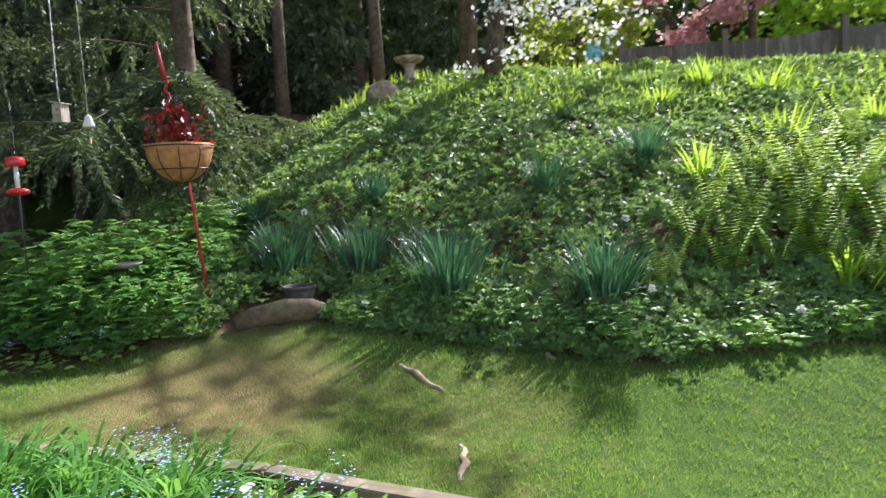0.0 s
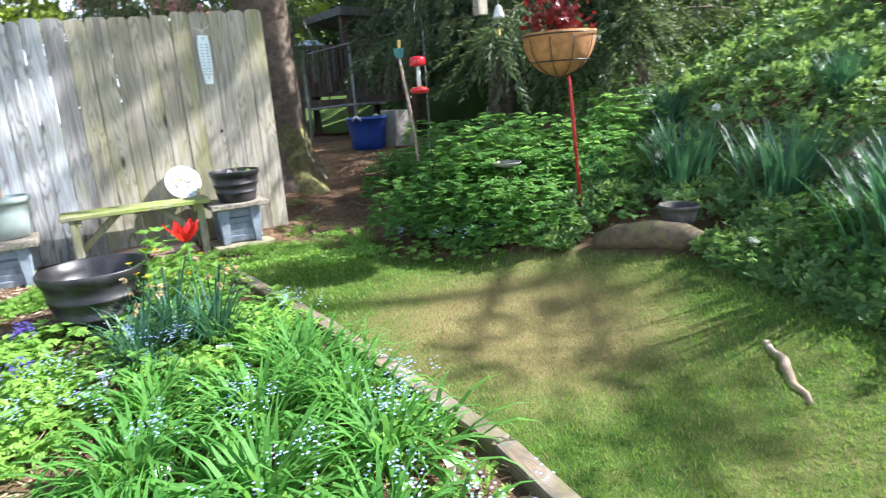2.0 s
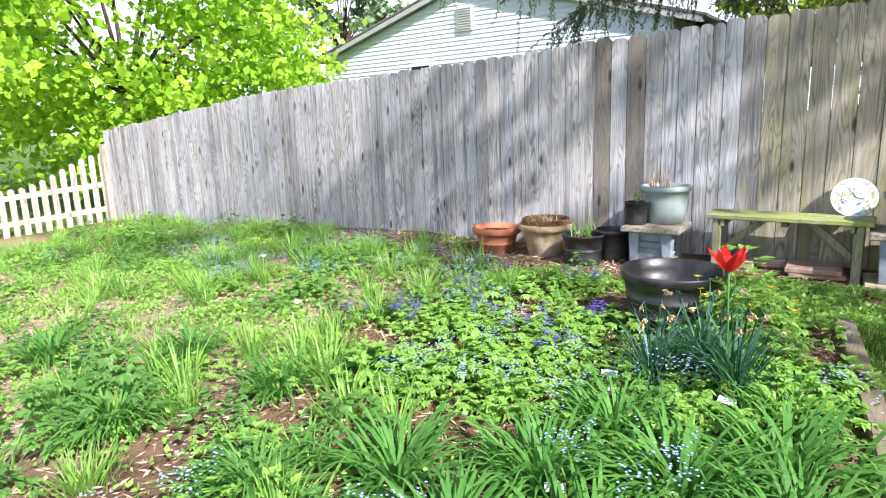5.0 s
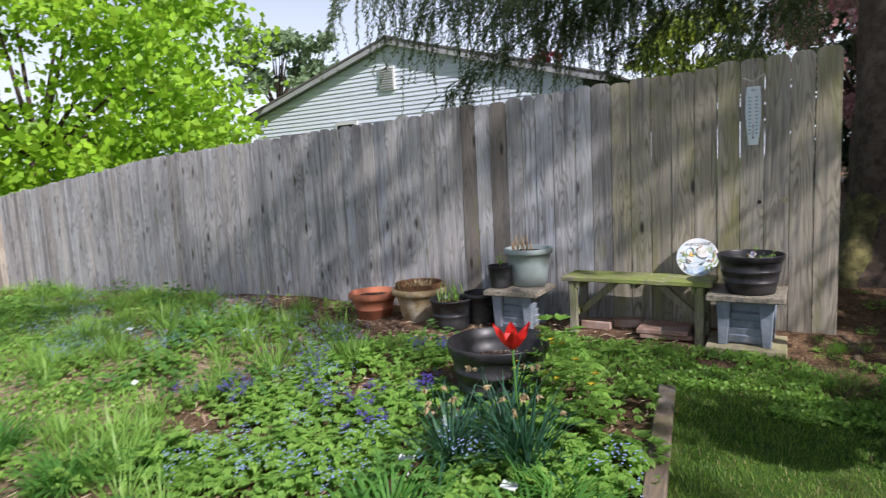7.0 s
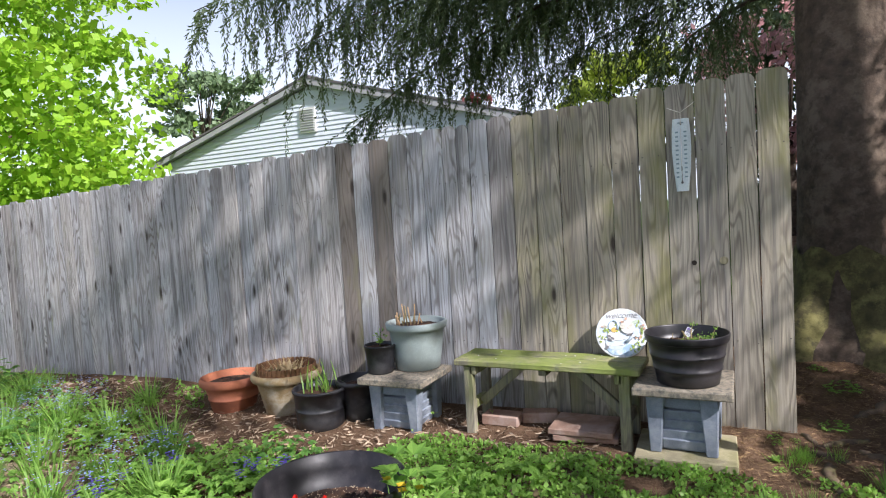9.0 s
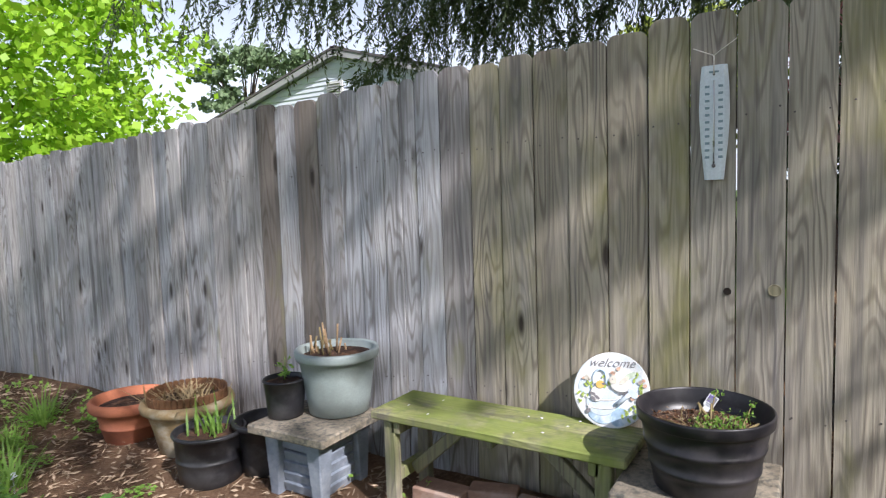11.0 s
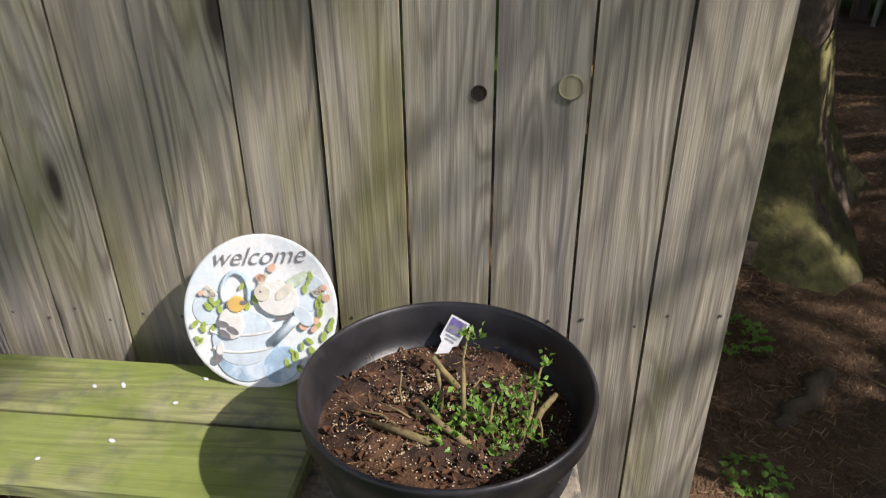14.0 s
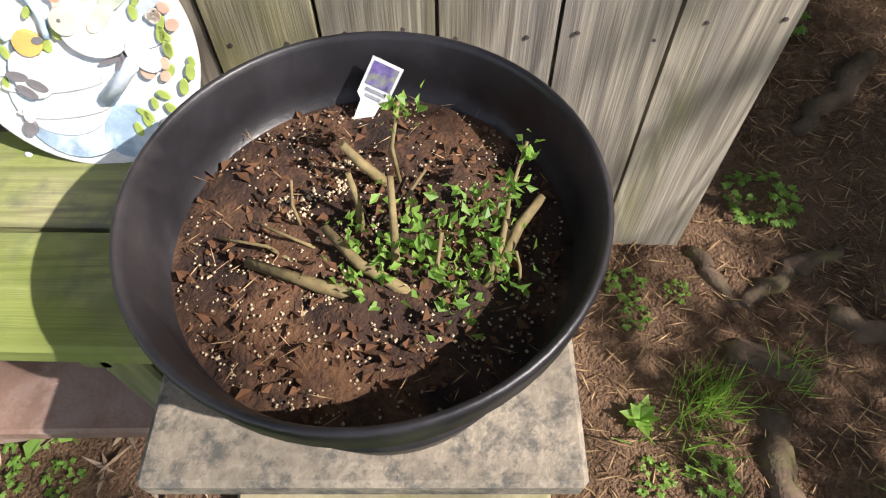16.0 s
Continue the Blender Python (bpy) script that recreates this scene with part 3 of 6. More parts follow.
def build_gate():
    """Low picket fence that closes the far end of the yard."""
    f = thing("picket_fence", (0, 0, 0), "low sunlit tan picket fence with sagging top line", "fence")
    n = 34
    for i in range(n):
        k = i / n
        x, y = -10.75 - 1.6 * k, -0.05 - 4.6 * k
        z = G(x, y)
        h = 1.12 - 0.38 * smooth(0, 0.25, k)
        ob = part("picket", board(0.085, h, 0.02, 0.035), M_PICKET, f)
        ob.matrix_basis = pose(x, y, z, 0, 0, 71)
    for h in (0.2, 0.6):
        a, b = Vector((-10.72, -0.05, G(-10.7, 0) + h)), Vector((-12.35, -4.65, G(-12.35, -4.65) + h))
        d = b - a
        part("rail", box(d.length, 0.035, 0.085, (a + b) / 2 + Vector((-0.03, 0, 0)), 0.003, d.to_track_quat("X", "Z").to_matrix().to_4x4()), M_PICKET, f)
    part("post", box(0.1, 0.1, 1.3, (-10.66, -0.03, G(-10.7, 0) + 0.6)), M_PICKET, f)


build_gate()


# ---- neighbour's house ----
def build_house():
    h = thing("house", (0, 0, 0), "white vinyl-sided house with a low gable beyond the fence", "house")
    x0, x1, xp, y, ze, zp = -13.85, -4.05, -8.95, 8.34, 3.23, 4.62
    zb = -0.6
    bm = bmesh.new()
    prof = [(x0, zb), (x1, zb), (x1, ze), (xp, zp), (x0, ze)]
    f = [bm.verts.new((a, y + 0.03, b)) for a, b in prof]
    k = [bm.verts.new((a, y + 9, b)) for a, b in prof]
    bm.faces.new(f)
    bm.faces.new(k[::-1])
    for i in range(5):
        bm.faces.new((f[(i + 1) % 5], f[i], k[i], k[(i + 1) % 5]))
    part("wall", bm, M_SIDING, h)
    z, step = 1.0, 0.105
    while z < zp - 0.12:
        cut = 0 if z + step < ze else (z + step - ze) / (zp - ze)
        a, b = x0 + (xp - x0) * cut, x1 + (xp - x1) * cut
        bm = bmesh.new()
        v = [bm.verts.new(q) for q in ((a, y - 0.012, z), (b, y - 0.012, z), (b, y + 0.026, z), (a, y + 0.026, z), (a, y + 0.008, z + step), (b, y + 0.008, z + step))]
        bm.faces.new((v[0], v[1], v[5], v[4]))
        bm.faces.new((v[3], v[2], v[1], v[0]))
        part("siding_board", bm, M_SIDING, h)
        z += step
    for s, e in ((-1, x0), (1, x1)):
        d = Vector((xp - e, 0, zp - ze))
        turn = d.to_track_quat("X", "Z").to_matrix().to_4x4()
        part("rake_board", box(d.length + 0.65, 0.05, 0.13, (Vector((e, y - 0.16, ze)) + Vector((xp, y - 0.16, zp))) / 2 - d.normalized() * 0.28 + Vector((0, 0, 0.05)), 0.004, turn), M_ROOF, h)
        part("soffit", box(d.length + 0.62, 0.20, 0.03, (Vector((e, y - 0.06, ze)) + Vector((xp, y - 0.06, zp))) / 2 - d.normalized() * 0.28 + Vector((0, 0, 0.03)), 0, turn), M_ROOF, h)
        part("roof", box(d.length + 0.75, 9.3, 0.05, (Vector((e, y + 4.45, ze)) + Vector((xp, y + 4.45, zp))) / 2 - d.normalized() * 0.3 + Vector((0, 0, 0.15)), 0, turn), M_SHINGLE, h)
    w = part("window", box(0.74, 0.06, 1.0, (-10.48, y - 0.03, 2.36)), M_WHITE, h)
    part("pane", box(0.58, 0.02, 0.84, (-10.48, y - 0.062, 2.36), 0), M_GLASS, w)
    v = part("vent", box(0.46, 0.05, 0.58, (-9.07, y - 0.03, 3.8)), M_WHITE, h)
    for i in range(9):
        part("louvre", box(0.38, 0.03, 0.018, (-9.07, y - 0.06, 3.57 + i * 0.058), 0, pose(0, 0, 0, 35)), M_ROOF, v)


build_house()


# ---- edging timbers, roots, stones on the lawn ----
def build_edging():
    ys = [-1.36, -2.6, -3.85, -5.1]
    for a, b in zip(ys, ys[1:]):
        p, q = Vector((timber_x(a), a, G(timber_x(a), a) + 0.0)), Vector((timber_x(b), b, G(timber_x(b), b) + 0.0))
        d = q - p
        bm = box(d.length - 0.01, 0.088, 0.10, (0, 0, 0), 0.008)
        ob = part("edging_timber", bm, M_EDGING)
        ob.matrix_world = Matrix.Translation((p + q) / 2) @ d.to_track_quat("X", "Z").to_matrix().to_4x4()
        tagged(ob, "weathered tan landscape timber edging the flower bed", "edging", "edging timbers")


build_edging()


def root(points, radius, label="bare grey-tan tree root surfacing in the lawn", mat=None):
    pts = []
    for a, b in zip(points, points[1:]):
        for k in range(4):
            f = k / 4
            x, y = a[0] + (b[0] - a[0]) * f, a[1] + (b[1] - a[1]) * f
            pts.append((x + rnd.uniform(-0.012, 0.012), y + rnd.uniform(-0.012, 0.012), G(x, y) + radius * rnd.uniform(-0.35, 0.15)))
    rr = [radius * rnd.uniform(0.75, 1.2) * (0.35 + 0.65 * math.sin(math.pi * min(1, 0.15 + 0.85 * i / len(pts)))) for i in range(len(pts))]
    tagged(part("tree_root", tube(pts, rr, 9), mat or M_ROOT), label, "root", "surface roots")


root([(1.36, -3.98), (1.22, -4.17), (1.10, -4.34)], 0.022)
root([(0.62, -4.52), (0.45, -4.58), (0.22, -4.6)], 0.018)
root([(1.62, -4.80), (1.55, -4.88)], 0.018)
for pts, r in (([(0.93, 0.46), (0.80, 0.33), (0.71, 0.24)], 0.028), ([(0.48, 0.0), (0.51, -0.06), (0.55, -0.125)], 0.017), ([(0.56, -0.11), (0.61, -0.06), (0.68, -0.03), (0.78, 0.02)], 0.022),
               ([(0.51, -0.20), (0.59, -0.215), (0.68, -0.25)], 0.028), ([(0.555, -0.28), (0.56, -0.36), (0.57, -0.46), (0.60, -0.6)], 0.032), ([(0.70, -0.12), (0.80, -0.17), (0.95, -0.2)], 0.026), ([(-0.9, -1.0), (-0.5, -0.92), (-0.1, -0.98), (0.3, -0.9), (0.6, -0.8)], 0.022), ([(1.2, 0.5), (1.35, -0.1), (1.2, -0.8)], 0.022)):
    root(pts, r, "brown spruce root crossing the bare path, dusted with moss", M_ROOT_DARK)

rnd.seed(21)
# ---- bench, plinths and pots along the fence ----
def build_bench():
    b = thing("bench", (-0.745, -0.24, 0), "low wooden bench green with moss, standing against the fence", "bench")
    L, top = 1.02, 0.61
    for y in (-0.077, 0.077):
        part("plank", box(L, 0.148, 0.034, (0, y, top - 0.017), 0.006), M_BENCH, b)
    for x in (-0.40, 0.40):
        part("cleat", box(0.04, 0.27, 0.05, (x, 0, top - 0.06)), M_BENCH_LEG, b)
        for y in (-0.115, 0.115):
            z0 = G(-0.745 + x, -0.24 + y) - 0.01
            part("leg", box(0.055, 0.04, top - 0.036 - z0, (x + (0.03 if x > 0 else -0.03), y, (top - 0.036 + z0) / 2), 0.004), M_BENCH_LEG, b)
        s = 1 if x > 0 else -1
        part("brace", box(0.36, 0.03, 0.05, (x - s * 0.13, 0, top - 0.155), 0.004, pose(0, 0, 0, 0, s * 42)), M_BENCH_LEG, b)
        part("stretcher", box(0.035, 0.2, 0.05, (x + s * 0.03, 0, G(-0.745 + x, -0.24) + 0.14), 0.003), M_BENCH_LEG, b)
    part("bracket", box(0.045, 0.24, 0.035, (0.0, 0, top - 0.053)), M_BENCH_LEG, b)


build_bench()
s_ = random.Random(3)
for i in range(9):
    bm = lathe([(0.003, 0), (0.006, 0.0008), (0.003, 0.0016)], 7)
    ob = part("dropping", bm, M_TAG)
    ob.matrix_world = pose(s_.uniform(-1.2, -0.45), s_.choice((-0.31, -0.16)) + s_.uniform(-0.05, 0.05), 0.610, 0, 0, s_.uniform(0, 180)) @ Matrix.Diagonal((s_.uniform(0.6, 2.0), 0.7, 1, 1))
    tagged(ob, "dried white bird dropping on the bench", "dropping", "bird droppings")


def build_plinth(x, y, top, w, slab_w, ground_slab, label):
    """A painted pedestal with slatted sides between flared legs, and a square paver on it."""
    z0 = G(x, y) - 0.01
    if ground_slab:
        g = part("paving_slab", box(0.46, 0.40, 0.045, (0, 0, 0), 0.006), M_SLAB_PALE)
        g.matrix_world = pose(x + 0.0, y - 0.02, z0 + 0.02, 0, 0, 3)
        tagged(g, "pale mossy concrete paving slab lying on the ground", "slab")
        z0 += 0.043
    p = thing("pedestal", (x, y, z0), label, "pedestal", "pedestals")
    h = top - 0.042 - z0
    a = w / 2
    part("core", box(w * 0.70, w * 0.70, h - 0.004, (0, 0, h / 2), 0.004), M_PLINTH, p)
    for side in range(4):
        turn = pose(0, 0, 0, 0, 0, 90 * side)
        part("apron", box(w * 0.86, 0.022, h * 0.24, (0, -a * 0.84, h * 0.88), 0.003), M_PLINTH, p).matrix_basis = turn
        for i in range(4):
            part("louvre", box(w * 0.66, 0.016, h * 0.165, (0, -a * 0.79, h * (0.14 + 0.165 * i)), 0.003, pose(0, 0, 0, 14)), M_PLINTH, p).matrix_basis = turn
    for sx in (-1, 1):
        for sy in (-1, 1):
            bm = bmesh.new()
            bmesh.ops.create_cube(bm, size=1)
            for v in bm.verts:
                k = 0.5 + v.co.z
                wide = 0.050 + 0.036 * k
                v.co = Vector((sx * (a * 1.04 - wide / 2 + 0.012 * k) + v.co.x * wide, sy * (a * 1.04 - wide / 2 + 0.012 * k) + v.co.y * wide, h * k))
            bmesh.ops.bevel(bm, geom=bm.edges[:], offset=0.005, segments=1, affect="EDGES")
            part("corner_leg", bm, M_PLINTH, p)
    s = part("paver", box(slab_w, slab_w * 0.97, 0.04, (0, 0, 0), 0.006), M_SLAB)
    s.matrix_world = pose(x, y, top - 0.0205, 0, 0, 1.5)
    tagged(s, "square stained tan concrete paver on a pedestal", "paver", "pedestal pavers")


build_plinth(-0.04, -0.285, 0.555, 0.29, 0.445, True, "blue-grey painted wooden pedestal with slatted sides")
build_plinth(-1.62, -0.315, 0.50, 0.29, 0.43, False, "blue-grey slatted wooden pedestal holding two pots")


def vessel(r0, r1, h, wall=0.006, lip=0.012, lip_h=0.03, floor=0.6, bands=()):
    """An open pot: outer skin, rolled lip, inner skin down to its floor."""
    prof = [(r0 * 0.9, 0.0), (r0, 0.006)]
    for z in sorted([h * 0.3, h * 0.6, *bands, h - lip_h]):
        r = r0 + (r1 - r0) * z / h
        if z in bands:
            prof += [(r, z - 0.008), (r + 0.004, z - 0.004), (r + 0.004, z + 0.004), (r, z + 0.008)]
        else:
            prof.append((r, z))
    prof += [(r1 + lip * 0.6, h - lip_h + 0.002), (r1 + lip, h - lip_h * 0.6), (r1 + lip, h - 0.005), (r1 + lip - 0.004, h), (r1 - wall, h), (r1 - wall - 0.003, h - 0.006)]
    fz = h * floor
    prof.append(((r0 + (r1 - r0) * floor) - wall, fz))
    return lathe(prof, 56)


def soil_disc(r, z, dome=0.012, grain=0.006):
    bm = bmesh.new()
    rings = []
    n = 44
    centre = bm.verts.new((0, 0, z + dome))
    for k in range(1, 9):
        q = r * k / 8
        rings.append([bm.verts.new((q * math.cos(2 * math.pi * i / n), q * math.sin(2 * math.pi * i / n), z + dome * (1 - (k / 8) ** 2) + (rnd.uniform(-grain, grain) if k < 8 else 0))) for i in range(n)])
    for i in range(n):
        bm.faces.new((centre, rings[0][i], rings[0][(i + 1) % n]))
    for a, b in zip(rings, rings[1:]):
        for i in range(n):
            f = bm.faces.new((a[i], b[i], b[(i + 1) % n], a[(i + 1) % n]))
            f.smooth = True
    return bm


def crumbs(n, r, z, size, dome=0.012, x0=0, y0=0, lump=0.6):
    """Loose grains lying on soil."""
    s = Soup()
    for _ in range(n):
        q, a = r * math.sqrt(rnd.random()), rnd.uniform(0, 6.283)
        x, y = q * math.cos(a) + x0, q * math.sin(a) + y0
        c = Vector((x, y, z + dome * (1 - (math.hypot(x, y) / r) ** 2)))
        k = size * rnd.uniform(0.5, 1.4)
        vs = [c + Vector((math.cos(t) * k * rnd.uniform(0.7, 1.2), math.sin(t) * k * rnd.uniform(0.7, 1.2), 0)) for t in (0, 1.57, 3.14, 4.71)]
        vs += [c + Vector((rnd.uniform(-0.3, 0.3) * k, rnd.uniform(-0.3, 0.3) * k, k * lump * 1.6))]
        s.add(vs, ((0, 1, 4), (1, 2, 4), (2, 3, 4), (3, 0, 4)))
    return s


def build_barrel():
    """The half-barrel planter with a pruned shrub."""
    p = thing("barrel_planter", (-0.018, -0.330, 0.555), "dark brown plastic half-barrel planter with soil, on the tan paver", "planter")
    part("tub", lathe([(0.13, 0.0), (0.142, 0.004), (0.150, 0.05), (0.154, 0.068), (0.158, 0.070), (0.160, 0.082), (0.157, 0.084), (0.168, 0.135), (0.172, 0.137), (0.174, 0.149), (0.171, 0.151),
                       (0.182, 0.205), (0.184, 0.207), (0.190, 0.209), (0.1925, 0.211), (0.195, 0.239), (0.1945, 0.243), (0.192, 0.245), (0.190, 0.245), (0.188, 0.243), (0.1865, 0.238), (0.178, 0.203), (0.172, 0.165)], 64), M_BARREL, p)
    part("soil", soil_disc(0.1745, 0.175, 0.014), M_SOIL, p, "dark moist potting soil")
    soup_part("perlite", crumbs(1300, 0.168, 0.177, 0.0014, 0.014), M_PERLITE, p)
    soup_part("perlite", crumbs(620, 0.055, 0.188, 0.0020, 0.004, -0.045, -0.10), M_PERLITE, p)
    soup_part("perlite", crumbs(520, 0.06, 0.187, 0.0019, 0.004, -0.08, 0.07), M_PERLITE, p)
    bits = Soup()
    for _ in range(650):
        q, a = 0.166 * math.sqrt(rnd.random()), rnd.uniform(0, 6.283)
        d = Vector((rnd.uniform(-1, 1), rnd.uniform(-1, 1), rnd.uniform(-0.2, 0.5))).normalized()
        w = rnd.uniform(0.003, 0.011)
        bits.leaf(Vector((q * math.cos(a), q * math.sin(a), 0.177 + 0.014 * (1 - (q / 0.17) ** 2))), d, square_to(d), w * rnd.uniform(0.9, 1.8), w, 0.4)
    tagged(soup_part("bark_litter", bits, M_BARK_BIT, p), kind="stuff")
    lit = Soup()
    for _ in range(150):
        q, a = 0.165 * math.sqrt(rnd.random()), rnd.uniform(0, 6.283)
        d = Vector((rnd.uniform(-1, 1), rnd.uniform(-1, 1), rnd.uniform(0, 0.25))).normalized()
        lit.flat(Vector((q * math.cos(a), q * math.sin(a), 0.188)), d, square_to(d), rnd.uniform(0.010, 0.026), 0.0011)
    tagged(soup_part("needle_litter", lit, M_NEEDLE_LITTER, p), kind="stuff")
    shrub = thing("pruned_shrub", (-0.018, -0.330, 0.735), "cut-back woody shrub with fresh green shoots in the planter", "shrub")
    stems = (((0.010, -0.064, 0.0), (-0.100, -0.037, 0.012), 0.0075), ((0.043, -0.061, 0.0), (-0.036, -0.012, 0.028), 0.0065), ((0.016, 0.050, 0.0), (-0.026, 0.056, 0.055), 0.0065),
             ((0.024, -0.045, 0.0), (0.021, 0.005, 0.075), 0.0045), ((-0.008, -0.005, 0.0), (-0.016, 0.020, 0.060), 0.0042), ((0.105, -0.040, 0.0), (0.146, 0.026, 0.025), 0.0065),
             ((0.095, -0.055, 0.0), (0.115, 0.0, 0.045), 0.004), ((-0.050, -0.038, 0.0), (-0.130, -0.012, 0.010), 0.0022), ((0.112, -0.010, 0.0), (0.128, 0.038, 0.080), 0.0024),
             ((0.022, 0.050, 0.0), (0.024, 0.070, 0.090), 0.0028), ((0.065, -0.050, 0.0), (0.062, -0.030, 0.05), 0.003), ((-0.06, 0.0, 0.0), (-0.064, 0.02, 0.05), 0.002),
             ((0.125, -0.06, 0.0), (0.12, -0.04, 0.04), 0.002), ((-0.035, -0.02, 0.0), (-0.10, 0.0, 0.018), 0.002), ((0.03, 0.02, 0.0), (0.045, 0.05, 0.03), 0.0022))
    for a, b, r in stems:
        a, b = Vector(a), Vector(b)
        mid = (a + b) / 2 + Vector((rnd.uniform(-0.008, 0.008), rnd.uniform(-0.008, 0.008), 0.006))
        part("stem", tube([a, mid, b], [r * 0.85, r * 0.75, r * 0.6], 7), M_TWIG, shrub)
    lf = Soup()
    for c, n, spread in (((0.022, -0.020, 0.02), 60, 0.018), ((0.088, 0.005, 0.035), 60, 0.016), ((0.103, -0.035, 0.025), 50, 0.016), ((0.075, -0.058, 0.015), 60, 0.016), ((0.005, -0.050, 0.012), 36, 0.013),
                         ((0.024, 0.068, 0.085), 26, 0.010), ((0.128, 0.036, 0.078), 14, 0.007), ((0.118, 0.015, 0.05), 14, 0.007), ((0.055, -0.03, 0.03), 50, 0.016), ((-0.02, -0.01, 0.02), 16, 0.012)):
        for _ in range(n):
            q = Vector(c) + Vector((rnd.gauss(0, spread), rnd.gauss(0, spread), rnd.gauss(0, spread * 0.6)))
            q.z = max(q.z, 0.004)
            d = any_dir(0.5)
            k = rnd.uniform(0.006, 0.015)
            lf.leaf(q, d, square_to(d), k, k * 0.62)
    soup_part("foliage", lf, M_WEED, shrub)
    tag = thing("plant_label", (-0.045, -0.180, 0.735), "white plastic plant label printed with a purple flower", "label")
    bm = bmesh.new()
    prof = [(-0.008, 0), (0.008, 0), (0.010, 0.03), (0.016, 0.036), (0.016, 0.075), (-0.016, 0.075), (-0.016, 0.036), (-0.010, 0.03)]
    f = [bm.verts.new((x, -0.0006, z)) for x, z in prof]
    k = [bm.verts.new((x, 0.0006, z)) for x, z in prof]
    bm.faces.new(f)
    bm.faces.new(k[::-1])
    for i in range(8):
        bm.faces.new((f[(i + 1) % 8], f[i], k[i], k[(i + 1) % 8]))
    part("stake", bm, M_TAG, tag)
    part("picture", box(0.026, 0.0006, 0.024, (0.0, -0.0012, 0.060), 0), M_TAG_PRINT, tag, "purple flower picture")
    for i, w in enumerate((0.02, 0.016)):
        part("print_line", box(w, 0.0006, 0.003, (0, -0.0012, 0.043 - i * 0.006), 0), M_PLATE_GREY, tag)
    tag.matrix_world = pose(-0.047, -0.190, 0.722, -24, 27, -6)


build_barrel()


def disc(r, thick, sx=1.0, n=28):
    bm = lathe([(r * 0.97, 0), (r, thick * 0.4), (r * 0.96, thick)], n)
    bmesh.ops.scale(bm, vec=(sx, 1, 1), verts=bm.verts)
    return bm


def build_plate():
    """Round welcome plaque leaning on the fence, its picture in low relief."""
    p = thing("welcome_plaque", (-0.38, -0.075, 0.745), "round white welcome plaque with painted birds, flowers and watering can", "plaque")
    R = 0.137
    part("plate", lathe([(R * 0.9, -0.012), (R * 0.985, -0.01), (R, -0.004), (R, 0.0), (R * 0.985, 0.003), (R * 0.95, 0.002)], 64), M_PLATE, p)

    def patch(name, x, y, r, mat, sx=1.0, rz=0.0, z=0.0028, thick=0.003):
        ob = part(name, disc(r, thick, sx), mat, p)
        ob.matrix_basis = pose(x, y, z, 0, 0, rz)
    patch("can_body", -0.025, -0.068, 0.056, M_PLATE_BLUE, 1.05, 0, 0.0022)
    patch("can_body", -0.03, -0.045, 0.050, M_PLATE_PALE, 1.15, 0, 0.0034)
    patch("can_foot", 0.035, -0.095, 0.030, M_PLATE_BLUE, 1.2, 40, 0.0028)
    patch("sky_wash", 0.085, 0.03, 0.034, M_PLATE_PALE, 1.0, 0, 0.0018, 0.002)
    patch("sky_wash", -0.09, 0.01, 0.030, M_PLATE_PALE, 1.0, 0, 0.0018, 0.002)
    for y, w in ((-0.028, 0.058), (-0.058, 0.054)):
        part("can_band", tube([(-0.03 + w * math.cos(t), y + 0.012 * math.sin(t), 0.0068) for t in np.linspace(math.pi, 2 * math.pi, 14)], 0.0022, 6), M_PLATE_WHITE, p)
    arch = [(-0.04 + 0.024 * math.cos(t), 0.035 + 0.036 * math.sin(t), 0.006) for t in np.linspace(-0.5, 3.6, 18)]
    part("can_handle", tube(arch, 0.0042, 7), M_PLATE_BLUE, p, "blue arched watering-can handle")
    part("can_spout", tube([(0.02, -0.055, 0.005), (0.055, -0.025, 0.007), (0.068, -0.014, 0.008)], [0.010, 0.008, 0.009], 8), M_PLATE_PALE, p)
    patch("can_rose", 0.079, -0.010, 0.022, M_PLATE_PALE, 0.55, 40, 0.007, 0.005)
    patch("bird_body", -0.049, -0.018, 0.028, M_PLATE_WHITE, 0.78, 8, 0.006, 0.006)
    patch("bird_head", -0.037, 0.016, 0.0145, M_PLATE_YELLOW, 1.05, 0, 0.009, 0.006)
    patch("beak", -0.024, 0.018, 0.004, M_PLATE_DARK, 1.5, 0, 0.013, 0.003)
    for x, y, rz in ((-0.064, -0.018, -15), (-0.060, -0.036, -40), (-0.046, -0.030, -35)):
        patch("wing_stripe", x, y, 0.0055, M_PLATE_DARK, 2.2, rz, 0.0115, 0.002)
    patch("bird_tail", -0.071, -0.062, 0.011, M_PLATE_WHITE, 0.55, -15, 0.007, 0.004)
    patch("bird_tail", -0.076, -0.078, 0.010, M_PLATE_DARK, 0.75, -20, 0.007, 0.004)
    patch("bird_body", 0.036, 0.022, 0.030, M_PLATE_WHITE, 1.25, -12, 0.006, 0.006)
    patch("bird_head", 0.010, 0.034, 0.0145, M_PLATE_CREAM, 1.0, 0, 0.009, 0.006)
    patch("bird_eye", 0.007, 0.036, 0.0022, M_PLATE_DARK, 1.0, 0, 0.0135, 0.002)
    patch("wing", 0.048, 0.034, 0.020, M_PLATE_CREAM, 0.45, -50, 0.0115, 0.002)
    patch("wing", 0.068, 0.052, 0.024, M_PLATE_SAGE, 0.40, -60, 0.008, 0.003)
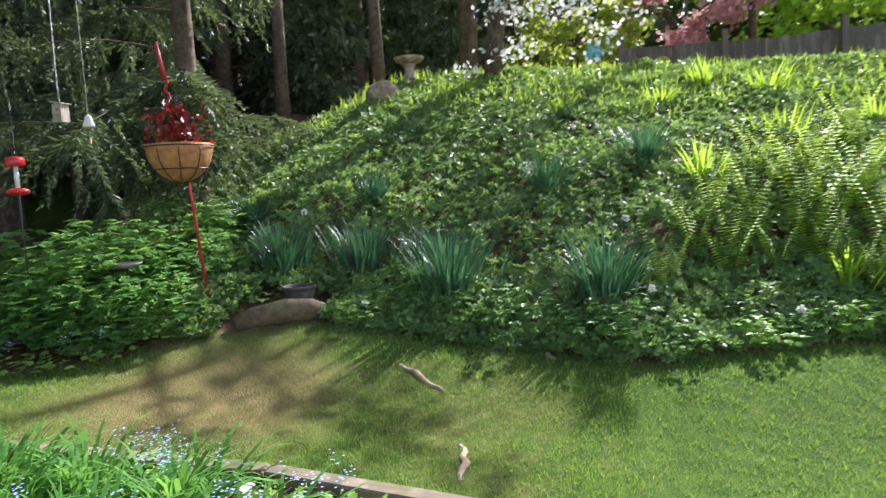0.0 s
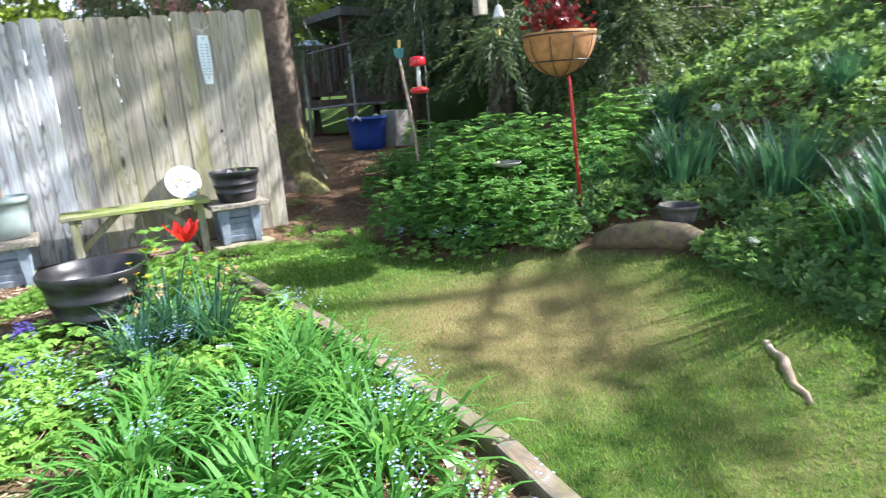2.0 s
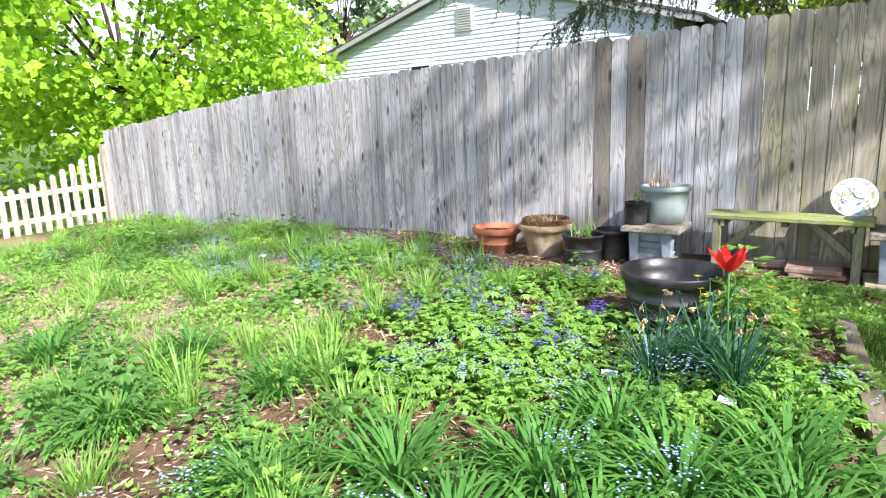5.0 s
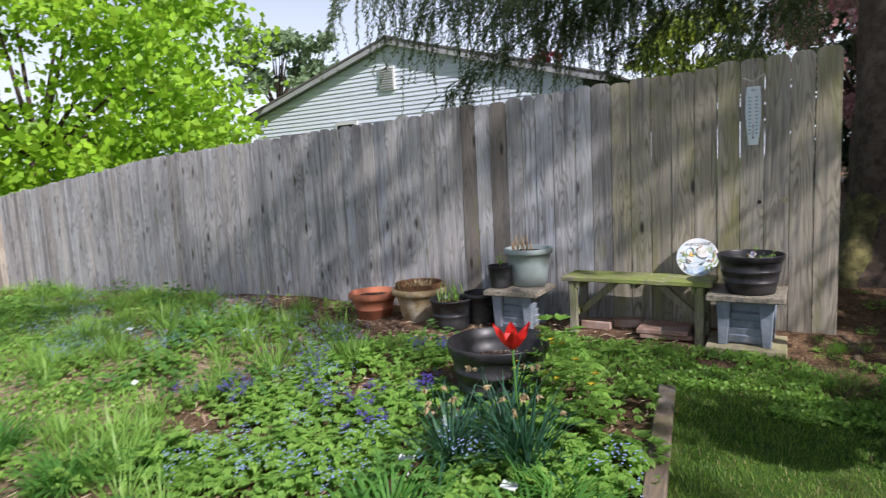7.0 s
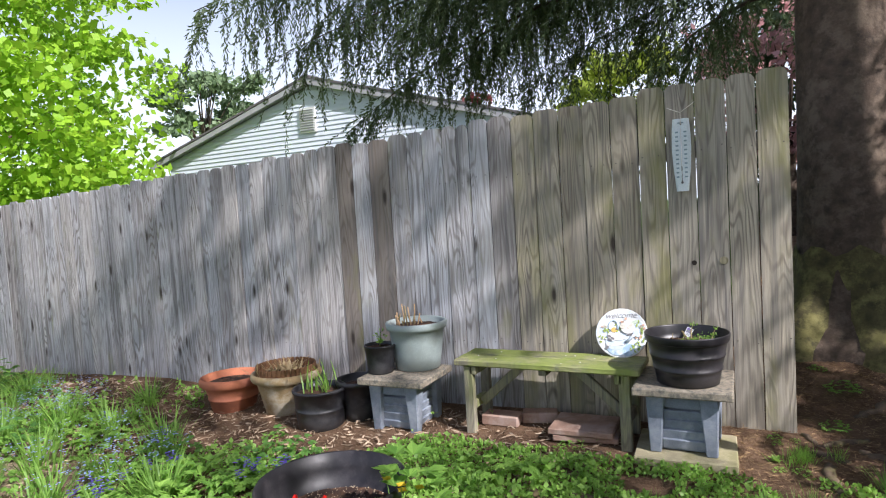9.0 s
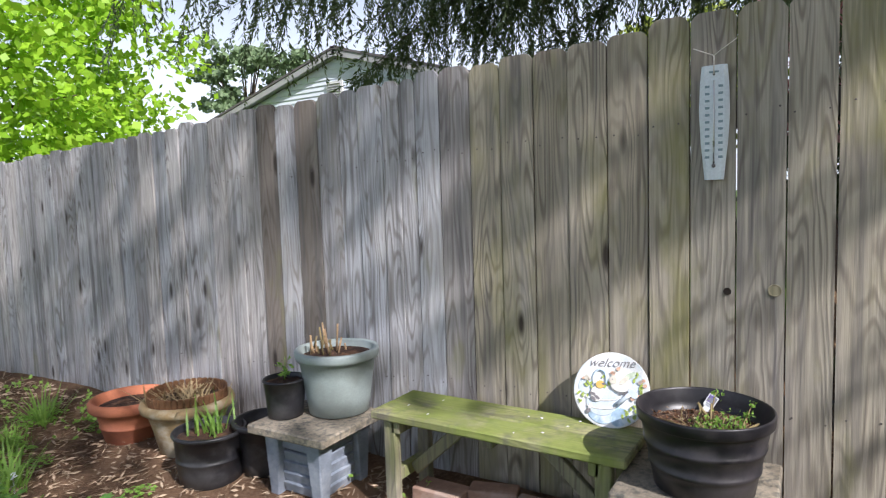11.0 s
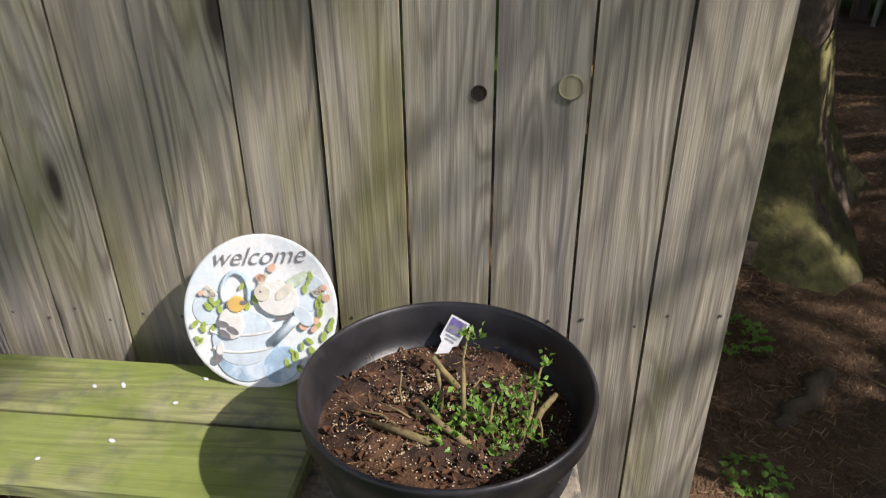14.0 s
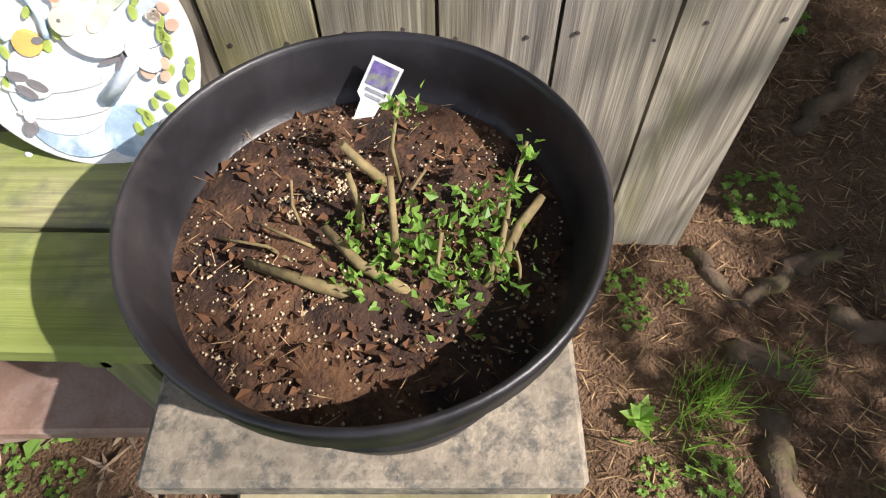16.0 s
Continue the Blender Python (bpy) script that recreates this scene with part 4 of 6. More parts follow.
    for x, y, rz in ((0.050, -0.018, 65), (0.055, -0.016, 80), (0.046, -0.030, 20), (0.040, -0.012, 10)):
        patch("twig_mark", x, y, 0.0028, M_PLATE_DARK, 4.5, rz, 0.006, 0.002)
    for (x, y), n in (((0.005, 0.055), 5), ((0.025, 0.060), 4), ((-0.092, 0.032), 5), ((0.105, 0.035), 5), ((0.088, -0.035), 3)):
        for _ in range(n):
            patch("blossom", x + rnd.gauss(0, 0.009), y + rnd.gauss(0, 0.008), rnd.uniform(0.004, 0.007), M_PLATE_PEACH if rnd.random() < 0.6 else M_PLATE_CREAM, 1.2, rnd.uniform(0, 180), 0.006, 0.003)
    for (x, y), n in (((-0.085, 0.018), 4), ((-0.112, -0.02), 3), ((-0.105, -0.05), 3), ((0.11, 0.008), 6), ((0.112, -0.03), 4), ((0.078, -0.065), 6), ((0.055, -0.085), 5), ((-0.012, 0.028), 4), ((0.1, 0.05), 3)):
        for _ in range(n):
            patch("painted_leaf", x + rnd.gauss(0, 0.010), y + rnd.gauss(0, 0.012), rnd.uniform(0.006, 0.010), M_PLATE_GREEN, 0.5, rnd.uniform(-60, 60), 0.005, 0.003)
    txt = bpy.data.curves.new("lettering", "FONT")
    txt.body, txt.size, txt.shear, txt.extrude, txt.align_x, txt.offset = "welcome", 0.046, 0.42, 0.0008, "CENTER", -0.0007
    dg = new("lettering_source", txt)
    bpy.context.view_layer.update()
    me = bpy.data.meshes.new_from_object(dg.evaluated_get(bpy.context.evaluated_depsgraph_get()))
    bpy.data.objects.remove(dg)
    me.materials.clear()
    me.materials.append(M_PLATE_DARK)
    ob = new("lettering", me)
    ob.parent = p
    tagged(ob, "dark cursive word welcome")
    ob.matrix_basis = pose(0.0, 0.083, 0.0045)
    p.matrix_world = pose(-0.374, -0.088, 0.731, 66, 0, 4) @ pose(0, 0, 0, 0, 0, 3)


build_plate()


def pot_at(name, at, body, mat, label, soil=None):
    p = thing(name, at, label, "pot", "pots by the fence")
    part("pot", body, mat, p)
    if soil:
        part("soil", soil_disc(soil[0], soil[1]), M_SOIL, p)
    return p


def sprigs(name, at, n, h, spread, mat, label, w=0.006):
    s = Soup()
    for _ in range(n):
        a = rnd.uniform(0, 6.283)
        s.blade(Vector((rnd.gauss(0, spread), rnd.gauss(0, spread), 0)), a, h * rnd.uniform(0.5, 1.1), w, rnd.uniform(0.05, 0.5), rnd.uniform(0.2, 1.4))
    t = thing(name, at, label, "plant")
    soup_part("leaves", s, mat, t)
    return t


pot_at("grey_pot", (-1.59, -0.20, 0.50), vessel(0.135, 0.176, 0.290, 0.007, 0.013, 0.045, 0.86), M_GREY_POT, "large blue-grey plastic pot standing on a paver", (0.165, 0.255))
dead = thing("dead_stems", (-1.60, -0.20, 0.755), "cluster of dry brown cut stems in the grey pot", "plant")
for i in range(16):
    a = Vector((rnd.uniform(-0.11, 0.03), rnd.uniform(-0.07, 0.07), 0))
    part("stem", tube([a, a + Vector((rnd.uniform(-0.02, 0.02), rnd.uniform(-0.02, 0.02), rnd.uniform(0.04, 0.14)))], [0.005, 0.004], 6), M_DEAD if i % 3 else M_TWIG, dead)
pot_at("nursery_pot", (-1.76, -0.365, 0.50), vessel(0.078, 0.092, 0.172, 0.003, 0.005, 0.012, 0.86), M_POT_BLACK, "small black plastic nursery pot on a paver", (0.085, 0.15))
s = Soup()
for _ in range(30):
    d = any_dir(0.7)
    s.leaf(Vector((0.01 + rnd.gauss(0, 0.012), rnd.gauss(0, 0.012), rnd.uniform(0.03, 0.11))), d, square_to(d), rnd.uniform(0.018, 0.03), 0.015)
seedling = thing("seedling", (-1.76, -0.365, 0.645), "small light green seedling in a black pot", "plant")
soup_part("leaves", s, M_WEED, seedling)
part("stem", tube([(0, 0, 0), (0.01, 0, 0.1)], [0.003, 0.002], 6), M_WEED, seedling)
g = lambda x, y, dz=0.0: (x, y, G(x, y) + dz)
pot_at("terracotta_pot", g(-3.06, -0.31, -0.02), lathe([(0.135, 0.0), (0.145, 0.006), (0.168, 0.10), (0.172, 0.102), (0.172, 0.112), (0.169, 0.116), (0.188, 0.185), (0.207, 0.190), (0.222, 0.205), (0.224, 0.235), (0.214, 0.252), (0.204, 0.254), (0.194, 0.246), (0.176, 0.20), (0.170, 0.19)], 56), M_TERRA, "orange terracotta pot with a thick rolled rim", (0.176, 0.205))
mp = pot_at("mossy_pot", g(-2.58, -0.285, -0.02), lathe([(0.135, 0.0), (0.148, 0.008), (0.180, 0.15), (0.198, 0.215), (0.206, 0.225), (0.232, 0.240), (0.238, 0.262), (0.230, 0.285), (0.216, 0.288), (0.205, 0.28), (0.19, 0.25)], 56), M_TERRA_MOSS, "mossy lichen-crusted terracotta pot full of dry stalks", (0.20, 0.265))
for i in range(40):
    a = 2 * math.pi * i / 40
    ob = part("scallop", box(0.029, 0.008, 0.066, (0, 0, 0), 0.006), M_EDGE_STRIP, mp)
    ob.matrix_basis = pose(0.196 * math.cos(a), 0.196 * math.sin(a), 0.298, rnd.uniform(2, 9), rnd.uniform(-3, 3), math.degrees(a) + 90)
s = Soup()
for _ in range(130):
    a = rnd.uniform(0, 6.283)
    s.blade(Vector((rnd.gauss(0, 0.08), rnd.gauss(0, 0.08), 0)), a, rnd.uniform(0.05, 0.16), 0.009, rnd.uniform(0.4, 1.4), rnd.uniform(0, 1))
t = thing("dry_stalks", g(-2.58, -0.285, 0.255), "tangle of dry tan stalks in the mossy pot", "plant")
tagged(soup_part("stalk_litter", s, M_WILT, t), kind="stuff")
pot_at("black_pot", g(-2.15, -0.48, -0.01), vessel(0.142, 0.160, 0.245, 0.004, 0.008, 0.022, 0.84, (0.12,)), M_POT_BLACK, "black plastic nursery pot on the ground", (0.15, 0.21))
sprigs("grassy_sprout", g(-2.15, -0.48, 0.195), 30, 0.24, 0.04, M_WEED, "grassy green sprout drooping from a black pot", 0.010)
pot_at("black_pot", g(-1.97, -0.30, -0.01), vessel(0.12, 0.145, 0.25, 0.004, 0.010, 0.03, 0.8), M_POT_BLACK, "second black plastic pot behind the first", (0.135, 0.2))
tub_profile = ((0.13, 0.0), (0.142, 0.004), (0.150, 0.05), (0.154, 0.068), (0.158, 0.070), (0.160, 0.082), (0.157, 0.084), (0.168, 0.135), (0.172, 0.137), (0.174, 0.149), (0.171, 0.151), (0.182, 0.205), (0.190, 0.209), (0.195, 0.239), (0.192, 0.245), (0.188, 0.243), (0.178, 0.200), (0.165, 0.140))
pl = thing("bowl_planter", g(-1.085, -1.76, -0.01), "wide dark plastic half-barrel planter with bare soil, in the bed", "planter")
part("tub", lathe([(r * 1.40, z * 1.42) for r, z in tub_profile], 64), M_BARREL, pl)
part("soil", soil_disc(0.238, 0.212, 0.02, 0.010), M_SOIL, pl, "dark crumbly soil")
tagged(soup_part("perlite", crumbs(340, 0.22, 0.222, 0.0028), M_PERLITE, pl), kind="stuff")
for x, y, dz, rz in ((-0.55, -0.22, 0.02, 8), (-0.56, -0.235, 0.055, 2)):
    ob = part("paving_slab", box(0.34, 0.28, 0.034, (0, 0, 0), 0.006), M_SLAB_RED)
    ob.matrix_world = pose(x, y, G(x, y) + dz, 0, 0, rz)
    tagged(ob, "reddish concrete paving slab stacked under the bench", "slab", "slabs under the bench")
for x, y, w, d in ((-1.05, -0.2, 0.22, 0.12), (-0.85, -0.12, 0.2, 0.1)):
    ob = part("brick", box(w, d, 0.06, (0, 0, 0), 0.006), M_SLAB_RED)
    ob.matrix_world = pose(x, y, G(x, y) + 0.025, 0, 0, rnd.uniform(-20, 20))
    tagged(ob, "loose red brick lying under the bench", "brick", "bricks under the bench")


def build_thermometer():
    t = thing("thermometer", (-0.040, -0.012, 1.478), "white tapered wall thermometer hanging by string on the fence", "thermometer")
    H = 0.376
    rows = [(0.030, 0.0), (0.043, H * 0.35), (0.048, H * 0.6), (0.045, H * 0.85), (0.040, H)]
    bm = bmesh.new()
    rings = []
    for w, z in rows:
        rings.append([bm.verts.new((x * w, y, z)) for x, y in ((-1, -0.002), (-0.72, -0.010), (0.72, -0.010), (1, -0.002), (1, 0.0), (-1, 0.0))])
    for a, b in zip(rings, rings[1:]):
        for i in range(6):
            bm.faces.new((a[i], a[(i + 1) % 6], b[(i + 1) % 6], b[i]))
    bm.faces.new(rings[0][::-1])
    bm.faces.new(rings[-1])
    part("body", bm, M_THERMO, t)
    part("tube", tube([(0, -0.0125, 0.05), (0, -0.0125, H - 0.05)], 0.0028, 8), M_THERMO_EDGE, t)
    bm = bmesh.new()
    bmesh.ops.create_uvsphere(bm, u_segments=12, v_segments=8, radius=0.0065, matrix=Matrix.Translation((0, -0.013, 0.046)))
    part("bulb", bm, M_PLATE_DARK, t)
    part("mercury", tube([(0, -0.0155, 0.05), (0, -0.0155, 0.09)], 0.0012, 6), M_PLATE_DARK, t)
    for side in (-1, 1):
        for i in range(11):
            z = 0.075 + i * 0.0232
            part("numeral", box(0.014, 0.0008, 0.008, (side * 0.0205, -0.0108, z), 0), M_INK, t)
    part("lettering", box(0.03, 0.0008, 0.006, (0, -0.0108, H - 0.022), 0), M_INK, t)
    part("eyelet", tube([(0, -0.013, H - 0.03), (0, -0.004, H - 0.03)], 0.004, 10), M_PLATE_DARK, t)
    for p in ([(0, -0.014, H - 0.03), (0, -0.014, H + 0.03)], [(0, -0.014, H + 0.03), (-0.065, -0.006, H + 0.062)], [(0, -0.014, H + 0.03), (0.068, -0.006, H + 0.078)]):
        part("string", tube(p, 0.0018, 6), M_STRING, t)


build_thermometer()

# ---- plants ----
rnd.seed(33)
def lily_mesh(name, n, h, mat, w=0.022, arch=(0.9, 2.2), spread=0.06, lean=0.75):
    s = Soup()
    for _ in range(n):
        q, a = abs(rnd.gauss(0, spread)), rnd.uniform(0, 6.283)
        s.blade(Vector((q * math.cos(a), q * math.sin(a), 0)), a + rnd.uniform(-0.5, 0.5), h * rnd.uniform(0.55, 1.15), w * rnd.uniform(0.7, 1.2), rnd.uniform(0.04, lean), rnd.uniform(*arch), 5)
    return s.mesh(name, mat)


def plant(name, mesh, at, label, group, rz=None, k=1.0, category="plant"):
    ob = thing(name, at, label, category, group)
    ob.matrix_world = pose(*at, 0, 0, rnd.uniform(0, 360) if rz is None else rz) @ Matrix.Scale(k, 4)
    leaves = new("foliage", mesh)
    leaves.parent = ob
    tagged(leaves, kind="stuff")
    return ob


def scatter(n, xa, xb, ya, yb, keep):
    out = []
    tries = 0
    while len(out) < n and tries < n * 30:
        tries += 1
        x, y = rnd.uniform(xa, xb), rnd.uniform(ya, yb)
        if keep(x, y):
            out.append((x, y))
    return out


# lawn
def build_turf():
    s, dry = Soup(), Soup()
    for _ in range(165000):
        x, y = rnd.uniform(-0.4, 3.0), rnd.uniform(-7.2, -0.6)
        t, d = zone(x, y)
        if rnd.random() > t * (1.0 if y > -5.3 else 0.6):
            continue
        if rnd.random() < d * 0.8 and rnd.random() < 0.6:
            continue
        tgt = dry if rnd.random() < 0.03 + max(0.0, d) * 0.55 else s
        h = rnd.uniform(0.012, 0.036) * (1.25 - 0.6 * d)
        a = rnd.uniform(0, 6.283)
        p = Vector((x, y, G(x, y) - 0.003))
        dv = Vector((math.cos(a) * rnd.uniform(0.2, 1.0), math.sin(a) * rnd.uniform(0.2, 1.0), 1)).normalized()
        side = Vector((-math.sin(a), math.cos(a), 0)) * 0.0022
        tgt.add((p - side, p + side, p + dv * h), ((0, 1, 2),))
    tagged(soup_part("lawn_grass", s, M_GRASS), "short mown green lawn grass", "grass", "", "stuff")
    tagged(soup_part("dry_lawn_grass", dry, M_STRAW), "straw-coloured worn lawn grass", "grass", "", "stuff")


build_turf()


def on_bank(x, y):
    return x > turf_edge(y) + 0.02 and (y < -1.9 or x > 2.2)


# glossy groundcover on the bank
def build_groundcover():
    s = Soup()
    for _ in range(46000):
        y = rnd.uniform(-9.0, 1.0)
        u = rnd.random() ** 1.6 * 6.2
        x = turf_edge(y) + u - 0.05
        if not on_bank(x + 0.22, y) or (x < 2.12 and -3.28 < y < -2.62):
            continue
        lump = noise.noise(Vector((x * 1.5, y * 1.5, 9))) + 0.6 * noise.noise(Vector((x * 4.2, y * 4.2, 4)))
        h = (0.03 + 0.16 * rnd.random() ** 0.6) * min(1.0, 0.25 + u * 1.6) + 0.11 * max(-0.3, lump)
        c = Vector((x, y, G(x, y) + max(0.01, h)))
        k = rnd.uniform(0.026, 0.05) * (1 + 0.10 * u)
        axis_up = (Vector((rnd.uniform(-1.3, 0.5), rnd.uniform(-0.8, 0.8), rnd.uniform(0.3, 1.2)))).normalized()
        e1 = square_to(axis_up)
        e2 = axis_up.cross(e1)
        n = rnd.choice((4, 5, 6))
        for i in range(n):
            a = 6.283 * i / n + rnd.uniform(-0.25, 0.25)
            d = (e1 * math.cos(a) + e2 * math.sin(a) + axis_up * rnd.uniform(-0.15, 0.6)).normalized()
            side = d.cross(axis_up).normalized()
            s.flat(c, d, side, k * rnd.uniform(0.8, 1.35), k * 0.58)
    tagged(soup_part("groundcover", s, M_VINCA), "glossy dark green evergreen groundcover covering the bank", "groundcover", "", "stuff")


build_groundcover()

DAFF = [lily_mesh("daffodil_leaves", 230, 0.52, M_DAFF, 0.016, (0.3, 1.4), 0.10, 0.5) for _ in range(3)]
for i, (x, y, k) in enumerate(((2.23, -4.07, 1.15), (2.27, -5.16, 1.15), (2.53, -3.3, 1.0), (2.46, -2.6, 1.0), (2.75, -3.75, 0.7), (4.52, -5.54, 0.95), (3.85, -4.6, 0.85), (3.1, -1.9, 0.8), (2.15, -2.15, 0.7), (3.6, -3.0, 0.7))):
    plant("daffodil_clump", DAFF[i % 3], g(x, y, 0.02), "clump of upright blue-green daffodil leaves on the bank", "daffodil clumps", None, k)

SUNNY = [lily_mesh("iris_leaves", 60, 0.40, M_SUNNY, 0.022, (0.1, 1.2), 0.09) for _ in range(2)]
for i, (x, y, k) in enumerate(((4.14, -6.0, 1.15), (5.2, -6.95, 1.2), (6.5, -7.05, 1.3), (6.2, -5.8, 1.0), (5.6, -7.9, 1.0), (6.0, -4.6, 0.9), (4.6, -8.0, 1.0), (7.0, -6.4, 1.2), (2.75, -6.75, 0.9), (3.1, -5.0, 0.5))):
    plant("iris_clump", SUNNY[i % 2], g(x, y, 0.02), "clump of bright yellow-green sword-like leaves", "iris clumps", None, k)


def fern_mesh():
    s = Soup()
    for _ in range(9):
        a, ln = rnd.uniform(0, 6.283), rnd.uniform(0.35, 0.6)
        out = Vector((math.cos(a), math.sin(a), 0))
        side = Vector((-math.sin(a), math.cos(a), 0))
        q, ang = Vector((out * 0.02)), 1.5
        for i in range(20):
            f = i / 20
            q = q + (out * math.cos(ang) + Vector((0, 0, math.sin(ang)))) * ln / 20
            ang -= 0.03
            w = 0.085 * math.sin(math.pi * (0.12 + 0.86 * f)) ** 0.8
            for sgn in (-1, 1):
                d = (side * sgn + out * 0.25 + Vector((0, 0, -0.15))).normalized()
                s.flat(q, d, out, w, 0.023)
    return s.mesh("fern_fronds", M_FERN)


FERN = [fern_mesh() for _ in range(3)]
for i, (x, y) in enumerate(((2.83, -6.34), (3.35, -6.87), (2.98, -5.81), (3.95, -7.25), (2.54, -5.57), (4.27, -6.49), (2.84, -6.61), (3.1, -6.6), (3.6, -6.7), (3.7, -7.1), (3.3, -7.2), (4.4, -7.0), (2.65, -6.0), (3.0, -6.1), (3.4, -6.3), (3.9, -6.6), (3.5, -6.0), (2.7, -6.9), (3.0, -7.1), (4.1, -6.9), (4.8, -7.4))):
    plant("fern", FERN[i % 3], g(x, y, 0.05), "yellow-green fern with upright young fronds", "ferns on the bank", None, rnd.uniform(0.85, 1.0) if x < 2.9 else rnd.uniform(1.0, 1.35), "fern")

# sunlit tall grass along the crest of the bank
s = Soup()
for _ in range(12000):
    y = rnd.uniform(-13, -1.0)
    x = rnd.uniform(6.0, 9.5) - 0.5 * noise.noise(Vector((0, y * 0.8, 0)))
    s.blade(Vector((x, y, G(x, y))), rnd.uniform(0, 6.283), rnd.uniform(0.08, 0.36), 0.016, rnd.uniform(0.05, 0.5), rnd.uniform(0.2, 1.3), 3)
tagged(soup_part("tall_grass", s, M_SUNNY), "bright sunlit tall grass along the crest of the bank", "grass", "", "stuff")


def herb_mesh(n, r, h, k, mat):
    """A mound of lobed compound leaves."""
    s = Soup()
    for _ in range(n):
        q, a = r * math.sqrt(rnd.random()), rnd.uniform(0, 6.283)
        z = h * (1 - 0.7 * (q / r) ** 2) * rnd.uniform(0.35, 1.08)
        c = Vector((q * math.cos(a), q * math.sin(a), z))
        az, tilt = a + rnd.uniform(-0.9, 0.9), rnd.uniform(-0.9, 0.5)
        for j in range(5):
            b = az + (j - 2) * 0.62
            d = Vector((math.cos(b), math.sin(b), tilt + rnd.uniform(-0.12, 0.12))).normalized()
            side = Vector((-math.sin(b), math.cos(b), rnd.uniform(-0.2, 0.2))).normalized()
            s.leaf(c, d, side, k * rnd.uniform(0.7, 1.15) * (1 - 0.1 * abs(j - 2)), k * 0.5, 0.15)
    return s.mesh("herb_leaves", mat)


HERB = [herb_mesh(230, 0.34, 0.62, 0.085, M_HERB) for _ in range(3)]
for i, (x, y, k) in enumerate(((0.98, -1.5, 0.7), (1.12, -1.8, 0.72), (1.3, -2.02, 0.72), (1.48, -2.26, 0.7), (1.0, -1.15, 0.7), (1.15, -1.58, 0.85), (1.35, -1.7, 1.0), (1.7, -1.8, 0.95), (1.45, -1.2, 0.95), (1.6, -1.35, 1.2), (1.95, -1.55, 1.1), (2.75, -0.4, 1.1), (1.62, -0.9, 0.85), (2.0, -1.1, 1.3), (2.3, -1.4, 1.1), (1.7, -0.4, 0.8), (1.95, -0.5, 1.2), (2.4, -0.8, 1.2), (1.95, -1.95, 0.8), (2.15, -2.15, 0.8), (2.5, -1.9, 0.9), (1.45, -0.05, 0.8), (1.9, 0.1, 1.1), (2.9, -1.2, 1.1), (2.8, -1.8, 1.0))):
    plant("herb_mound", HERB[i % 3], g(x, y, 0.0), "leafy green perennial mound with lobed leaves", "perennial mounds", None, k)

LILY = [lily_mesh("daylily_leaves", 155, 0.38, M_LILY, 0.021, (1.6, 3.4), 0.10, 0.95) for _ in range(4)]
for i, (x, y, k) in enumerate(((-0.35, -2.95, 0.95), (-0.28, -3.3, 0.9), (-0.62, -3.25, 1.0), (-0.30, -3.7, 0.95), (-0.72, -3.72, 1.0), (-1.05, -3.35, 0.95), (-1.1, -3.85, 0.95), (-0.5, -4.1, 0.9), (-1.5, -3.6, 0.9), (-0.95, -2.95, 0.8), (-1.5, -4.2, 0.85), (-0.42, -2.6, 0.7), (-2.5, -3.3, 0.7), (-3.4, -3.2, 0.75), (-2.9, -3.9, 0.8), (-1.9, -3.9, 0.8), (-2.2, -3.0, 0.6), (-4.3, -3.6, 0.8))):
    plant("daylily", LILY[i % 4], g(x, y), "lush arching green daylily clump in the bed", "daylilies", None, k)

SPENT = lily_mesh("spent_leaves", 80, 0.46, M_DAFF, 0.015, (0.6, 3.0), 0.05, 0.6)
# spent daffodils with nodding dry heads
for x, y, k in ((-0.80, -2.28, 0.95), (-0.62, -2.45, 0.9), (-0.95, -2.5, 0.85)):
    d = thing("spent_daffodil", g(x, y), "arching grey-green daffodil leaves with withered tan flower heads", "plant", "spent daffodils")
    me = new("leaves", SPENT)
    me.parent = d
    me.matrix_basis = pose(0, 0, 0, 0, 0, rnd.uniform(0, 360)) @ Matrix.Scale(k, 4)
    for _ in range(6):
        a, h = rnd.uniform(0, 6.283), rnd.uniform(0.34, 0.46)
        o = Vector((math.cos(a), math.sin(a), 0))
        top = o * 0.12 + Vector((0, 0, h))
        part("stalk", tube([(0, 0, 0), o * 0.06 + Vector((0, 0, h * 0.6)), top, top + o * 0.03 + Vector((0, 0, -0.015))], 0.0032, 6), M_DAFF, d)
        fl = Soup()
        for _ in range(9):
            dv = (o + any_dir() * 0.7 + Vector((0, 0, -0.6))).normalized()
            fl.leaf(top + o * 0.03 + Vector((0, 0, -0.012)), dv, square_to(dv), rnd.uniform(0.02, 0.04), 0.014)
        soup_part("withered_flower", fl, M_WILT, d)


